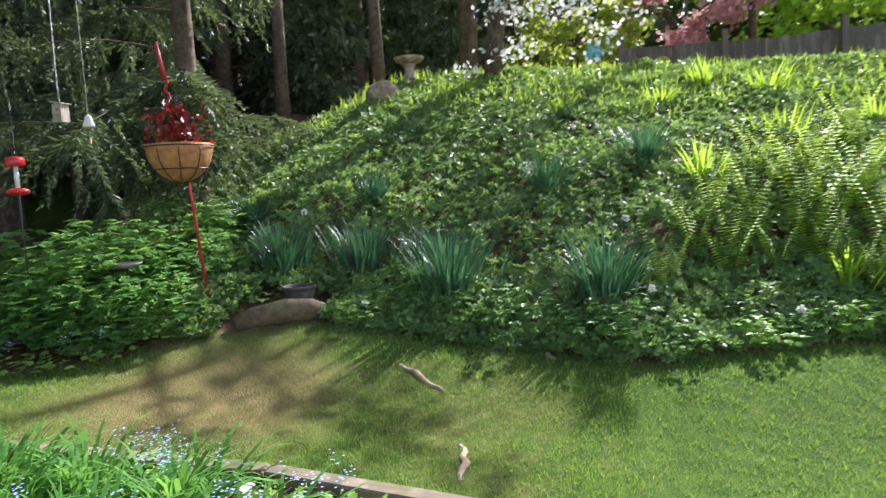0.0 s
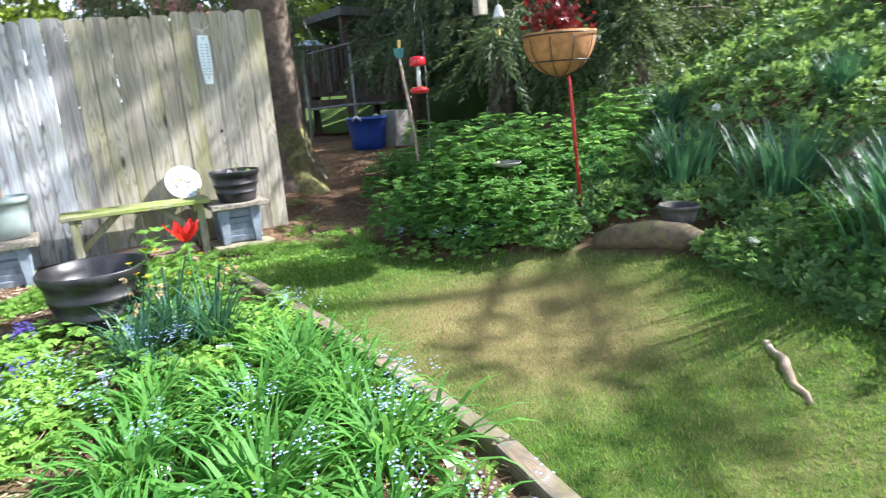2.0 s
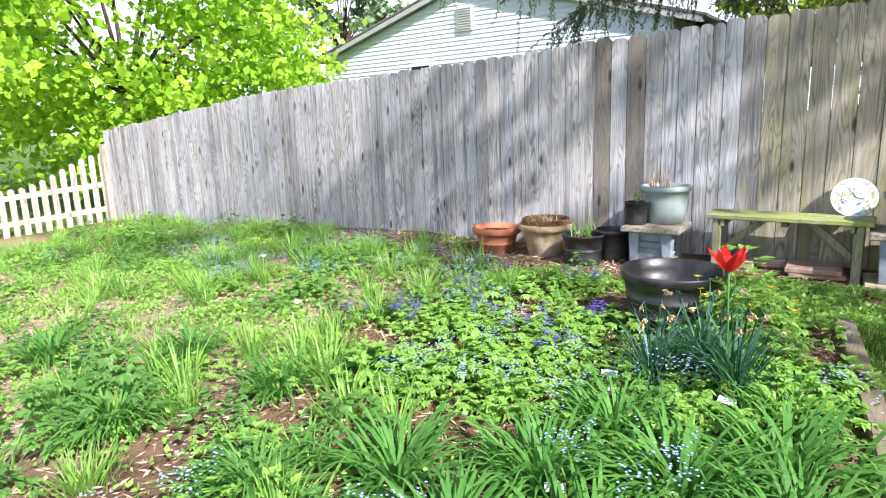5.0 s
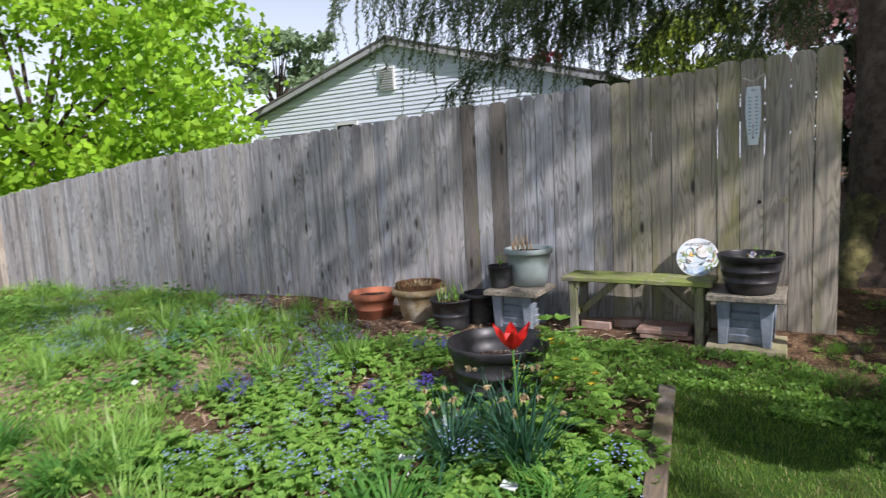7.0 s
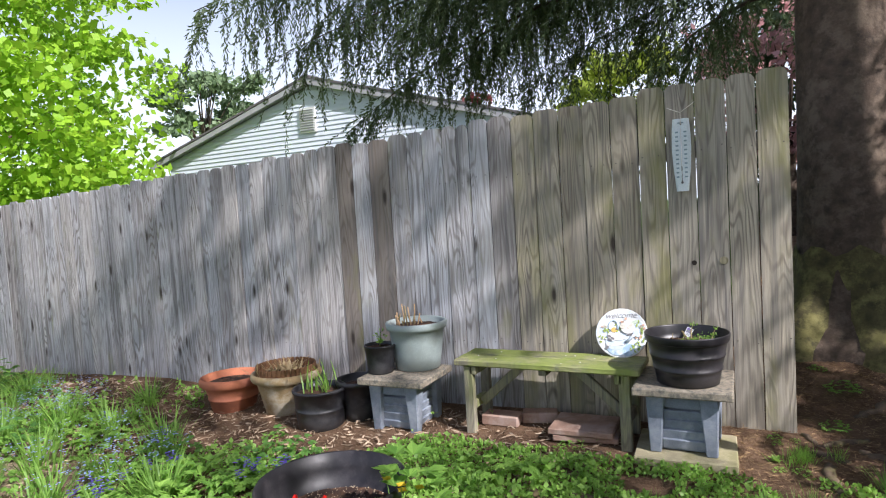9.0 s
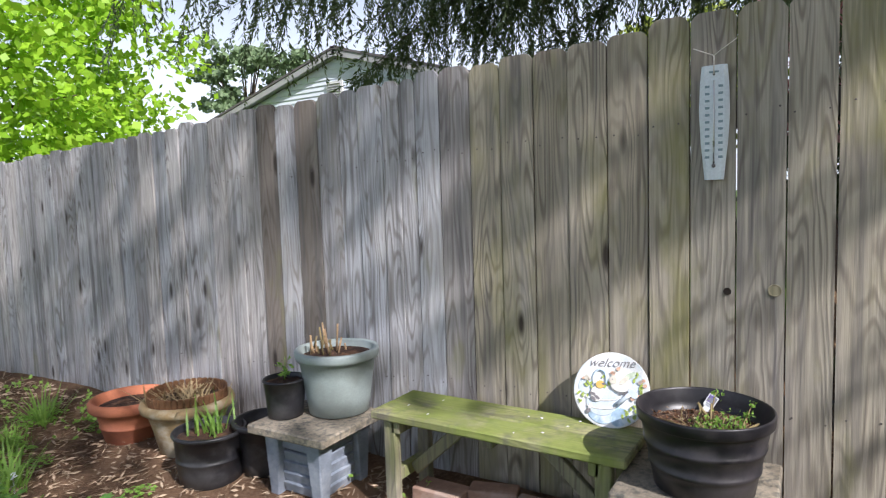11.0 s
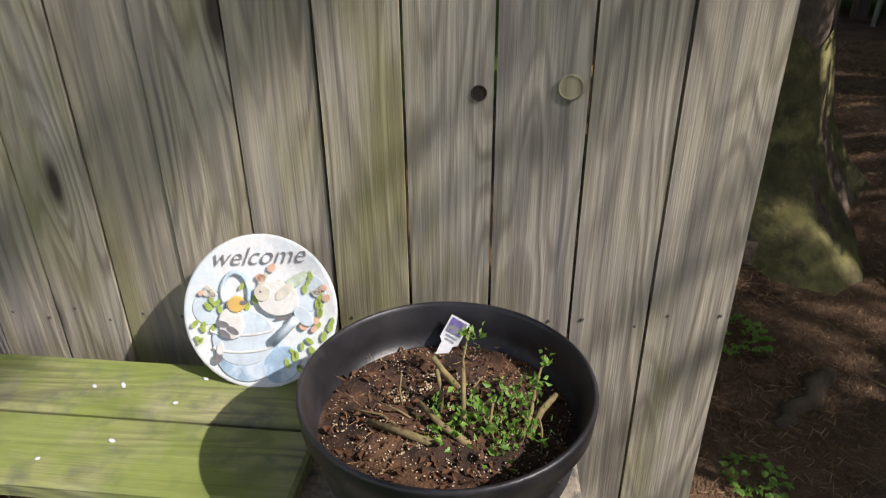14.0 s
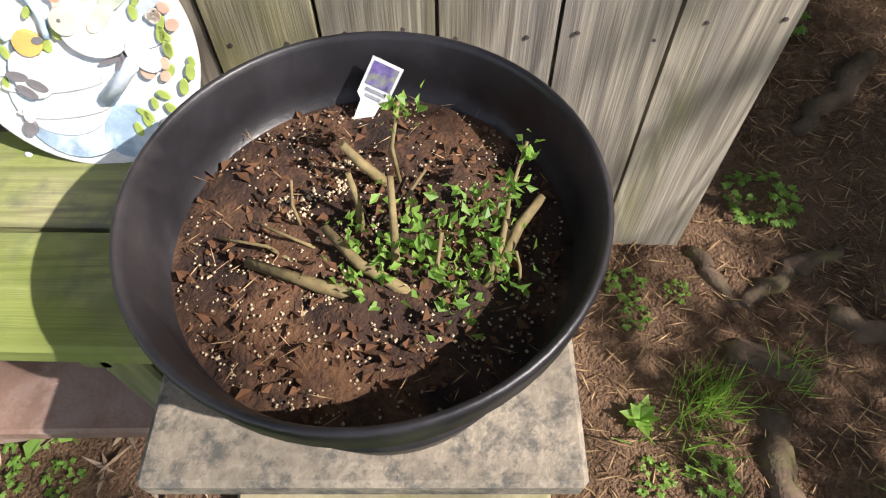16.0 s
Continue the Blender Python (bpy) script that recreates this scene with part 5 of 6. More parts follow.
def build_tulip():
    t = thing("tulip", (-0.68, -2.42, G(-0.68, -2.42)), "open red tulip on a tall stem in the bed", "flower")
    part("stem", tube([(0, 0, 0), (0.01, 0, 0.3), (0, 0, 0.55)], 0.004, 7), M_LILY, t)
    for i in range(6):
        a = 1.047 * i
        s = Soup()
        o, side = Vector((math.cos(a), math.sin(a), 0)), Vector((-math.sin(a), math.cos(a), 0))
        rows = [(0.004, 0.55, 0.010), (0.028, 0.57, 0.024), (0.052, 0.60, 0.027), (0.075 if i % 2 else 0.055, 0.628, 0.014), (0.085 if i % 2 else 0.062, 0.645, 0.002)]
        vs = []
        for r, z, w in rows:
            vs += [o * r - side * w + Vector((0, 0, z)), o * (r + 0.006) + Vector((0, 0, z - 0.004)), o * r + side * w + Vector((0, 0, z))]
        fs = []
        for k in range(4):
            fs += [(3 * k, 3 * k + 1, 3 * k + 4, 3 * k + 3), (3 * k + 1, 3 * k + 2, 3 * k + 5, 3 * k + 4)]
        s.add(vs, fs)
        soup_part("petal", s, M_TULIP, t)
    s = Soup()
    for _ in range(4):
        s.blade(Vector((0, 0, 0)), rnd.uniform(0, 6.28), 0.3, 0.045, 0.2, 0.9)
    soup_part("leaves", s, M_DAFF, t)


build_tulip()

POPPY = herb_mesh(70, 0.16, 0.34, 0.06, M_WEED)
for x, y, k in ((-0.74, -1.78, 1.35), (-0.58, -1.98, 1.05), (-0.80, -2.02, 0.9)):
    d = thing("poppy_plant", g(x, y), "bright green leafy poppy with small yellow flowers", "plant", "poppies")
    me = new("leaves", POPPY)
    me.parent = d
    me.matrix_basis = pose(0, 0, 0, 0, 0, rnd.uniform(0, 360)) @ Matrix.Scale(k, 4)
    for _ in range(4):
        s = Soup()
        c = Vector((rnd.uniform(-0.12, 0.12), rnd.uniform(-0.12, 0.12), rnd.uniform(0.28, 0.38)))
        for j in range(4):
            dv = Vector((math.cos(j * 1.57), math.sin(j * 1.57), 0.4)).normalized()
            s.leaf(c, dv, Vector((-math.sin(j * 1.57), math.cos(j * 1.57), 0)), 0.022, 0.024)
        soup_part("flower", s, M_YELLOW, d)
        part("stalk", tube([(c.x * 0.5, c.y * 0.5, 0), c], 0.0015, 5), M_WEED, d)

FORGET_LEAF = [herb_mesh(34, 0.15, 0.12, 0.045, M_WEED) for _ in range(2)]


def flower_mesh(n, r, z, k, mat):
    s = Soup()
    for _ in range(n):
        cx, cy = rnd.gauss(0, r * 0.5), rnd.gauss(0, r * 0.5)
        for _ in range(7):
            c = Vector((cx + rnd.gauss(0, 0.012), cy + rnd.gauss(0, 0.012), z * rnd.uniform(0.8, 1.2)))
            for j in range(5):
                a = j * 1.257
                d = Vector((math.cos(a), math.sin(a), 0.15))
                s.flat(c, d, Vector((-math.sin(a), math.cos(a), 0)), k, k * 0.9)
    return s.mesh("flower_heads", mat)


BLUE = [flower_mesh(9, 0.14, 0.19, 0.006, M_FORGET), flower_mesh(14, 0.2, 0.2, 0.006, M_FORGET)]
VIOLET = [flower_mesh(6, 0.12, 0.14, 0.008, M_VIOLET)]


def forget(x, y, petals, label, group):
    d = thing("forget_me_not", g(x, y), label, "flower", group)
    for name, me in (("leaves", rnd.choice(FORGET_LEAF)), ("bloom", petals)):
        ob = new(name, me)
        ob.parent = d
        ob.matrix_basis = pose(0, 0, 0, 0, 0, rnd.uniform(0, 360))
        tagged(ob, kind="stuff")


bed = lambda x, y: x < timber_x(y) - 0.1 and not (-3.3 < x < -1.5 and y > -0.95) and not (-1.6 < x < -0.9 and -1.9 < y < -1.2) and not (y < -4.75 and x > -2.6)
for x, y in scatter(26, -2.2, -0.1, -4.4, -1.7, bed):
    forget(x, y, BLUE[0], "pale blue forget-me-nots among bed foliage", "forget-me-nots")
for x, y in scatter(34, -7.5, -2.4, -2.3, -0.7, bed):
    forget(x, y, BLUE[1], "drift of pale blue forget-me-nots in the sunny bed", "forget-me-nots")
for x, y in scatter(24, -2.8, -0.6, -2.6, -1.2, bed):
    forget(x, y, VIOLET[0], "low violets with deep blue-purple flowers", "violets")
for x, y in ((-0.2, -4.25), (-0.22, -3.55), (0.95, -1.9), (1.15, -2.1), (0.8, -1.7)):
    forget(x, y, BLUE[0], "pale blue forget-me-nots beside the edging", "forget-me-nots")

TUFT = [lily_mesh("grass_tuft", 60, 0.22, M_WEED, 0.008, (0.3, 1.4), 0.05) for _ in range(3)]
for x, y in scatter(230, -10.2, -1.6, -4.7, -0.25, bed):
    plant("grass_tuft", rnd.choice(TUFT), g(x, y), "tuft of bright green grass in the weedy bed", "grass tufts", None, rnd.uniform(0.6, 1.35), "grass")
for x, y, k in ((0.35, -0.08, 0.22), (0.36, -0.14, 0.18), (0.44, -0.09, 0.15), (0.45, -0.40, 0.25), (0.36, -0.40, 0.2), (-0.62, -0.37, 0.25), (-0.64, -0.44, 0.25), (-0.55, -0.42, 0.2)):
    plant("path_weed", FORGET_LEAF[0], g(x, y), "tiny violet seedling on the bare path", "path weeds", None, k)
for x, y in ((0.75, -0.45), (0.85, -0.7), (0.3, -0.8)):
    plant("grass_tuft", TUFT[0], g(x, y), "tuft of fine grass on the bare path", "grass tufts", None, 0.5, "grass")
CLUMP = [herb_mesh(60, 0.2, 0.15, 0.05, M_WEED), herb_mesh(70, 0.22, 0.22, 0.05, M_HERB), herb_mesh(40, 0.15, 0.10, 0.04, M_WEED)]
for x, y in scatter(190, -9.5, -0.5, -4.7, -0.2, lambda x, y: bed(x, y) and not (x > -1.9 and y > -0.7)):
    plant("weed_clump", rnd.choice(CLUMP), g(x, y), "low clump of leafy green weeds in the bed", "weed clumps", None, rnd.uniform(0.6, 1.3))
for y in np.arange(-7.2, -1.9, 0.16):
    x = turf_edge(y) + rnd.uniform(0.0, 0.45)
    if -3.3 < y < -2.65:
        continue
    plant("bank_clump", rnd.choice(CLUMP), g(x, y, 0.03), "leafy clump of mixed greenery at the lawn's edge", "edge greenery", None, rnd.uniform(0.6, 1.3))
for x, y in ((-2.05, -1.15), (-1.5, -0.95), (-1.1, -0.75), (-0.6, -0.75), (-1.35, -0.7), (-2.4, -1.0), (-2.3, -0.75), (-0.45, -0.8), (-3.2, -0.75), (-3.4, -0.35), (-3.8, -0.5), (0.62, 0.1), (0.7, 0.55), (0.6, 0.8)):
    plant("weed_clump", CLUMP[2], g(x, y), "small clump of violet leaves by the pots", "weed clumps", None, rnd.uniform(0.35, 0.7))

for x, y in scatter(46, -2.3, -0.25, -3.1, -1.3, bed):
    plant("weed_clump", CLUMP[0], g(x, y), "low clump of leafy green weeds in the bed", "weed clumps", None, rnd.uniform(0.7, 1.2))
# small-leaved weeds, litter
s = Soup()
for x, y in scatter(5200, -1.7, 0.75, -1.5, -0.50, lambda x, y: noise.noise(Vector((x * 2.6, y * 2.6, 7))) > -0.12 and not (-1.4 < x < -0.75 and y < -1.45)):
    c = Vector((x, y, G(x, y) + rnd.uniform(0.006, 0.035)))
    for _ in range(3):
        d = any_dir(0.3)
        k = rnd.uniform(0.012, 0.03)
        s.flat(c, d, square_to(d), k, k * 0.7)
tagged(soup_part("path_weeds", s, M_WEED), "thin low weeds over the worn ground before the bench", "weeds", "", "stuff")
s = Soup()
for x, y in scatter(34000, -9.5, 0.0, -4.75, -0.15, bed):
    if noise.noise(Vector((x * 1.3, y * 1.3, 2))) < -0.08 + 0.25 * smooth(-2.6, -1.6, -abs(x + 2.6)) and rnd.random() < 0.88:
        continue
    if x > -1.9 and y > -0.55 and rnd.random() < 0.85:
        continue
    c = Vector((x, y, G(x, y) + rnd.uniform(0.01, 0.07)))
    for _ in range(3):
        d = any_dir(0.25)
        k = rnd.uniform(0.018, 0.04)
        s.flat(c, d, square_to(d), k, k * 0.65)
tagged(soup_part("bed_weeds", s, M_WEED), "carpet of small green weeds in the bed", "weeds", "", "stuff")
s = Soup()
for x, y in scatter(26000, -8.0, 0.3, -4.75, -0.1, lambda x, y: x < timber_x(y)):
    d = Vector((rnd.uniform(-1, 1), rnd.uniform(-1, 1), rnd.uniform(-0.1, 0.2))).normalized()
    s.flat(Vector((x, y, G(x, y) + 0.008)), d, square_to(d), rnd.uniform(0.02, 0.08), rnd.uniform(0.004, 0.014))
tagged(soup_part("wood_chips", s, M_CHIP), "dry wood chips and straw mulch on the bed", "mulch", "", "stuff")
s = Soup()
for x, y in scatter(32000, 0.1, 3.2, -1.2, 4.5, lambda x, y: x < 1.4 + 0.5 * max(0, y) and (y > -0.9 or x > 0.2)):
    d = Vector((rnd.uniform(-1, 1), rnd.uniform(-1, 1), rnd.uniform(-0.1, 0.25))).normalized()
    s.flat(Vector((x, y, G(x, y) + 0.005)), d, square_to(d), rnd.uniform(0.02, 0.055), 0.0026)
tagged(soup_part("needle_litter", s, M_NEEDLE_LITTER), "fallen brown spruce needles on the bare path", "litter", "", "stuff")

s = Soup()
for k in range(11):
    a = k * 0.6
    d = Vector((math.cos(a), math.sin(a), (0.2, 0.9, 0.5)[k % 3])).normalized()
    s.leaf(Vector((0.35, -0.31, G(0.35, -0.31) + 0.008)), d, Vector((-math.sin(a), math.cos(a), 0)), 0.028 + 0.007 * (k % 3), 0.021, 0.1)
for cx, cy, r, n in ((0.46, -0.28, 0.035, 170), (0.42, -0.33, 0.05, 60), (0.52, -0.78, 0.12, 200), (0.42, -0.92, 0.09, 120), (0.78, -0.92, 0.12, 160), (0.60, -0.24, 0.03, 40)):
    for _ in range(n):
        x, y = cx + rnd.gauss(0, r * 0.6), cy + rnd.gauss(0, r * 0.6)
        d = (Vector((x - cx, y - cy, 0)) * 4 + Vector((rnd.uniform(-0.5, 0.5), rnd.uniform(-0.5, 0.5), 1))).normalized()
        s.leaf(Vector((x, y, G(x, y))), d, square_to(d), rnd.uniform(0.04, 0.10), 0.003)
tagged(soup_part("bare_ground_grass", s, M_WEED), "thin tufts of fresh grass on the bare ground", "grass", "", "stuff")

# white plant markers in the beds
for x, y in ((-0.973, -3.425), (-1.11, -2.6), (-3.38, -2.41), (-3.62, -1.27), (-0.62, -2.62), (-0.16, -3.9), (-2.9, -1.0), (-4.9, -1.5), (-1.75, -3.55)):
    t = thing("plant_marker", g(x, y), "white plastic plant marker on a stake", "marker", "plant markers")
    part("plate", box(0.07, 0.002, 0.038, (0, 0, 0.085), 0.001, pose(0, 0, 0, -68)), M_TAG, t)
    part("stake", box(0.010, 0.003, 0.10, (0, 0.004, 0.035), 0), M_TAG, t)
    t.rotation_euler.z = rnd.uniform(-0.5, 0.5)

# single white blooms on the bank
for x, y, h in ((2.62, -2.72, 0.50), (2.40, -5.30, 0.62), (2.1, -5.45, 0.26), (2.3, -5.36, 0.2), (1.85, -3.55, 0.12), (2.05, -6.3, 0.2)):
    t = thing("white_flower", g(x, y), "white double daffodil bloom on a green stalk", "flower", "white flowers")
    part("stalk", tube([(0, 0, 0), (0.01, 0, h)], 0.003, 6), M_DAFF, t)
    s = Soup()
    for _ in range(16):
        d = any_dir(0.3)
        s.leaf(Vector((0.01, 0, h)), d, square_to(d), 0.035, 0.028)
    soup_part("petals", s, M_BLOSSOM, t)

# ---- things in the shade beside the lawn ----
def build_basket():
    p = thing("red_pole", (1.79, -2.36, G(1.79, -2.36)), "thin red-painted leaning garden pole with twisted top", "pole")
    z0 = G(1.79, -2.36)
    part("shaft", tube([(0, 0, -0.05), (-0.045, 0.05, 0.9), (-0.085, 0.10, 1.3)], 0.011, 8), M_RED_PAINT, p)
    tw = [(-0.085 - 0.03 * k / 24 + 0.012 * math.cos(k * 1.1), 0.10 + 0.02 * k / 24 + 0.012 * math.sin(k * 1.1), 1.28 + 0.4 * k / 24) for k in range(25)]
    part("twist", tube(tw, 0.010, 7), M_RED_PAINT, p)
    part("tip", tube([(-0.115, 0.12, 1.66), (-0.14, 0.15, 1.92)], [0.016, 0.012], 8), M_RED_PAINT, p)
    b = thing("hanging_basket", (1.655, -2.325, 1.32), "coco-lined wire basket on the red pole, planted with red leaves", "basket")
    R = 0.225
    prof = [(0.02, 0.0)] + [(R * math.sin(a), R * 1.12 * (1 - math.cos(a))) for a in np.linspace(0.2, 1.5, 8)]
    prof += [(R * 1.01, 0.262), (R * 0.93, 0.262), (R * 0.9, 0.2)]
    part("liner", lathe(prof, 40, 0.012), M_COCO, b)
    for zz, r in ((0.245, 1.04), (0.09, 0.82)):
        part("wire_ring", tube([(R * r * math.cos(a), R * r * math.sin(a), zz) for a in np.linspace(0, 6.283, 41)], 0.004, 6, False), M_WIRE, b)
    for i in range(10):
        a = 0.628 * i
        part("wire_rib", tube([(R * 1.03 * math.sin(q) * math.cos(a), R * 1.03 * math.sin(q) * math.sin(a), R * 1.12 * (1 - math.cos(q)) - 0.004) for q in np.linspace(0.05, 1.5, 9)], 0.003, 5), M_WIRE, b)
    for i in range(3):
        a = 2.094 * i + 0.4
        part("chain", tube([(R * math.cos(a), R * math.sin(a), 0.25), (R * 0.45 * math.cos(a), R * 0.45 * math.sin(a), 0.46), (0.03, 0.03, 0.62)], 0.0025, 5), M_WIRE, b)
    part("soil", soil_disc(R * 0.9, 0.225), M_SOIL, b)
    f = thing("red_begonia", (1.655, -2.325, 1.55), "dark red leafy begonia spilling in the basket", "plant")
    s = Soup()
    for _ in range(170):
        q = Vector((rnd.gauss(0, 0.09), rnd.gauss(0, 0.09), rnd.uniform(0.02, 0.30)))
        d = any_dir(0.2)
        k = rnd.uniform(0.035, 0.075)
        s.leaf(q, d, square_to(d), k, k * 0.85)
    soup_part("leaves", s, M_BEGONIA, f)
    for i in range(7):
        part("stem", tube([(rnd.gauss(0, 0.03), rnd.gauss(0, 0.03), -0.02), (rnd.gauss(0, 0.08), rnd.gauss(0, 0.08), 0.22)], 0.004, 5), M_BEGONIA, f)


build_basket()


def build_feeder():
    h = thing("crook_pole", (1.22, -1.36, G(1.22, -1.36)), "thin black shepherd's crook pole among the perennials", "pole")
    zt = 1.95 - G(1.22, -1.36)
    part("shaft", tube([(0, 0, -0.05), (0, 0, zt - 0.15)], 0.006, 7), M_WIRE, h)
    part("crook", tube([(-0.075 + 0.075 * math.cos(a), -0.09 + 0.09 * math.cos(a), zt - 0.15 + 0.10 * math.sin(a)) for a in np.linspace(0, 3.3, 14)], 0.005, 7), M_WIRE, h)
    f = thing("hummingbird_feeder", (1.07, -1.535, 1.28), "red and clear plastic hummingbird feeder hanging from the crook", "feeder")
    part("base", lathe([(0.03, 0), (0.06, 0.008), (0.068, 0.022), (0.062, 0.036), (0.03, 0.046)], 28), M_RED, f)
    part("tube", tube([(0, 0, 0.045), (0, 0, 0.19)], 0.014, 12), M_THERMO, f)
    part("cap", lathe([(0.05, 0.185), (0.056, 0.195), (0.056, 0.232), (0.045, 0.245), (0.012, 0.25)], 28), M_RED, f)
    part("wire", tube([(0, 0, 0.245), (0, 0, 0.42), (0.0, -0.005, 0.56)], 0.002, 5), M_WIRE, f)
    for i in range(4):
        a = 1.57 * i
        part("flower_port", lathe([(0.008, 0), (0.012, 0.004), (0.004, 0.008)], 10), M_PLATE_YELLOW, f).matrix_basis = pose(0.045 * math.cos(a), 0.045 * math.sin(a), 0.036)
    c = thing("cup_on_stick", (1.55, -0.35, G(1.55, -0.35)), "pale blue plastic cup set on a leaning grey stick", "ornament")
    zt = 1.60 - G(1.55, -0.35)
    part("stick", tube([(0.12, 0.02, -0.05), (0.06, 0, zt * 0.5), (-0.03, 0, zt)], [0.018, 0.015, 0.012], 7), M_ROOT, c)
    part("cup", lathe([(0.03, 0), (0.046, 0.075), (0.05, 0.08), (0.046, 0.08), (0.04, 0.02)], 24), M_CUP, c).matrix_basis = pose(-0.03, 0, zt)
    part("flower_stub", tube([(-0.03, 0, zt + 0.02), (-0.02, 0, zt + 0.15)], [0.012, 0.016], 7), M_PLATE_YELLOW, c)
    b = thing("birdhouse", (1.95, -1.02, 1.86), "small whitewashed birdhouse hanging on a wire", "birdhouse")
    part("box", box(0.085, 0.085, 0.15, (0, 0, 0.075), 0.004), M_PICKET, b)
    part("roof", box(0.11, 0.12, 0.012, (0, 0, 0.157), 0.003, pose(0, 0, 0, 12)), M_PICKET, b)
    part("entrance", tube([(-0.043, -0.01, 0.10), (-0.0445, -0.01, 0.10)], 0.012, 14), M_PLATE_DARK, b)
    part("perch", tube([(-0.042, -0.01, 0.06), (-0.075, -0.02, 0.06)], 0.003, 6), M_ROOT, b)
    part("hanger", tube([(0, 0, 0.16), (0, 0.01, 0.28), (0.01, 0, 1.5)], 0.003, 6), M_WHITE, b)
    e = thing("garden_bell", (1.93, -1.30, 1.80), "white glazed bell with a wooden clapper on a cord", "bell")
    part("bell", lathe([(0.045, 0), (0.042, 0.02), (0.03, 0.06), (0.022, 0.085), (0.006, 0.10)], 24), M_WHITE, e)
    part("cord", tube([(0, 0, 0.1), (0, 0, 1.5)], 0.0025, 5), M_STRING, e)
    part("clapper", box(0.016, 0.016, 0.05, (0, 0, -0.10), 0.003), M_PLATE_YELLOW, e)
    part("clapper_cord", tube([(0, 0, 0.02), (0, 0, -0.08)], 0.0015, 5), M_STRING, e)
    d = thing("dish_feeder", (1.50, -1.92, G(1.50, -1.92)), "shallow grey dish on a thin black stand among leaves", "dish")
    zt = 0.74 - G(1.5, -1.92)
    part("stand", tube([(0, 0, -0.03), (0, 0, zt)], 0.006, 6), M_WIRE, d)
    part("dish", lathe([(0.03, 0), (0.09, 0.02), (0.105, 0.04), (0.10, 0.04), (0.085, 0.024)], 28), M_STONE, d).matrix_basis = pose(0, 0, zt)


build_feeder()

l = part("fallen_log", tube([(x, y, G(x, y) + z) for x, y, z in ((1.60, -2.70, 0.03), (1.66, -2.82, 0.06), (1.75, -3.0, 0.075), (1.83, -3.15, 0.06), (1.87, -3.24, 0.04))], [0.05, 0.075, 0.085, 0.08, 0.055], 16), M_ROOT_DARK)
tagged(l, "weathered brown log lying at the edge of the lawn", "log")
q = thing("round_trough", g(1.96, -3.0, 0.07), "small dark round pot half buried behind the log", "pot")
part("pot", vessel(0.09, 0.115, 0.11, 0.008, 0.008, 0.02, 0.5), M_DARKSTONE, q)

tub = thing("muck_tub", g(2.36, 2.50, -0.01), "blue plastic tub with rope handles at the end of the path", "tub")
part("body", vessel(0.215, 0.275, 0.43, 0.006, 0.014, 0.03, 0.15), M_BLUE_TUB, tub)
for a in (0.7, 3.84):
    part("handle", tube([(0.295 * math.cos(a + t), 0.295 * math.sin(a + t), 0.39 + 0.06 * math.cos(t * 7)) for t in np.linspace(-0.22, 0.22, 9)], 0.012, 6), M_STRING, tub)
st = part("concrete_block", box(0.36, 0.3, 0.5, (0, 0, 0), 0.012), M_STONE)
st.matrix_world = pose(2.86, 2.62, G(2.86, 2.62) + 0.24, 0, 4, 20)
tagged(st, "upright grey concrete block beside the tub", "block")


# ---- trees ----
rnd.seed(47)
def spruce_branch(lf, wood, base, az, length, rise, droop, needle=0.05, density=1.0, slim=0.34, hang=0.8):
    """A limb that rises, then hangs, with curtains of drooping twigs."""
    o = Vector((math.cos(az), math.sin(az), 0))
    side = Vector((-math.sin(az), math.cos(az), 0))
    pts, q = [], Vector(base)
    n = 9
    for i in range(n + 1):
        pts.append(q.copy())
        f = i / n
        q = q + (o + Vector((0, 0, rise - droop * f)) + side * rnd.uniform(-0.12, 0.12)).normalized() * length / n
    merged(wood, tube(pts, [max(0.004, 0.022 * length / 4 * (1 - i / n)) for i in range(n + 1)], 6))
    step = max(1, int(3 * density))
    for a, b in zip(pts[2:], pts[3:]):
        for _ in range(int(5 * density * length / 3) + 2):
            p = a.lerp(b, rnd.random())
            d = (side * rnd.uniform(-1, 1) + o * rnd.uniform(-0.1, 0.6) + Vector((0, 0, rnd.uniform(-2.4, -0.3) * hang))).normalized()
            ln = rnd.uniform(0.2, 0.85)
            m = int(30 * ln / 0.5 * density)
            for k in range(m):
                f = (k + rnd.random()) / m
                c = p + d * ln * f + Vector((0, 0, -0.14 * f * f))
                nd = (d * 1.1 + any_dir() * 0.75).normalized()
                lf.flat(c, nd, square_to(nd), needle * rnd.uniform(0.8, 1.5) * (1.15 - 0.4 * f), needle * slim)
    return pts


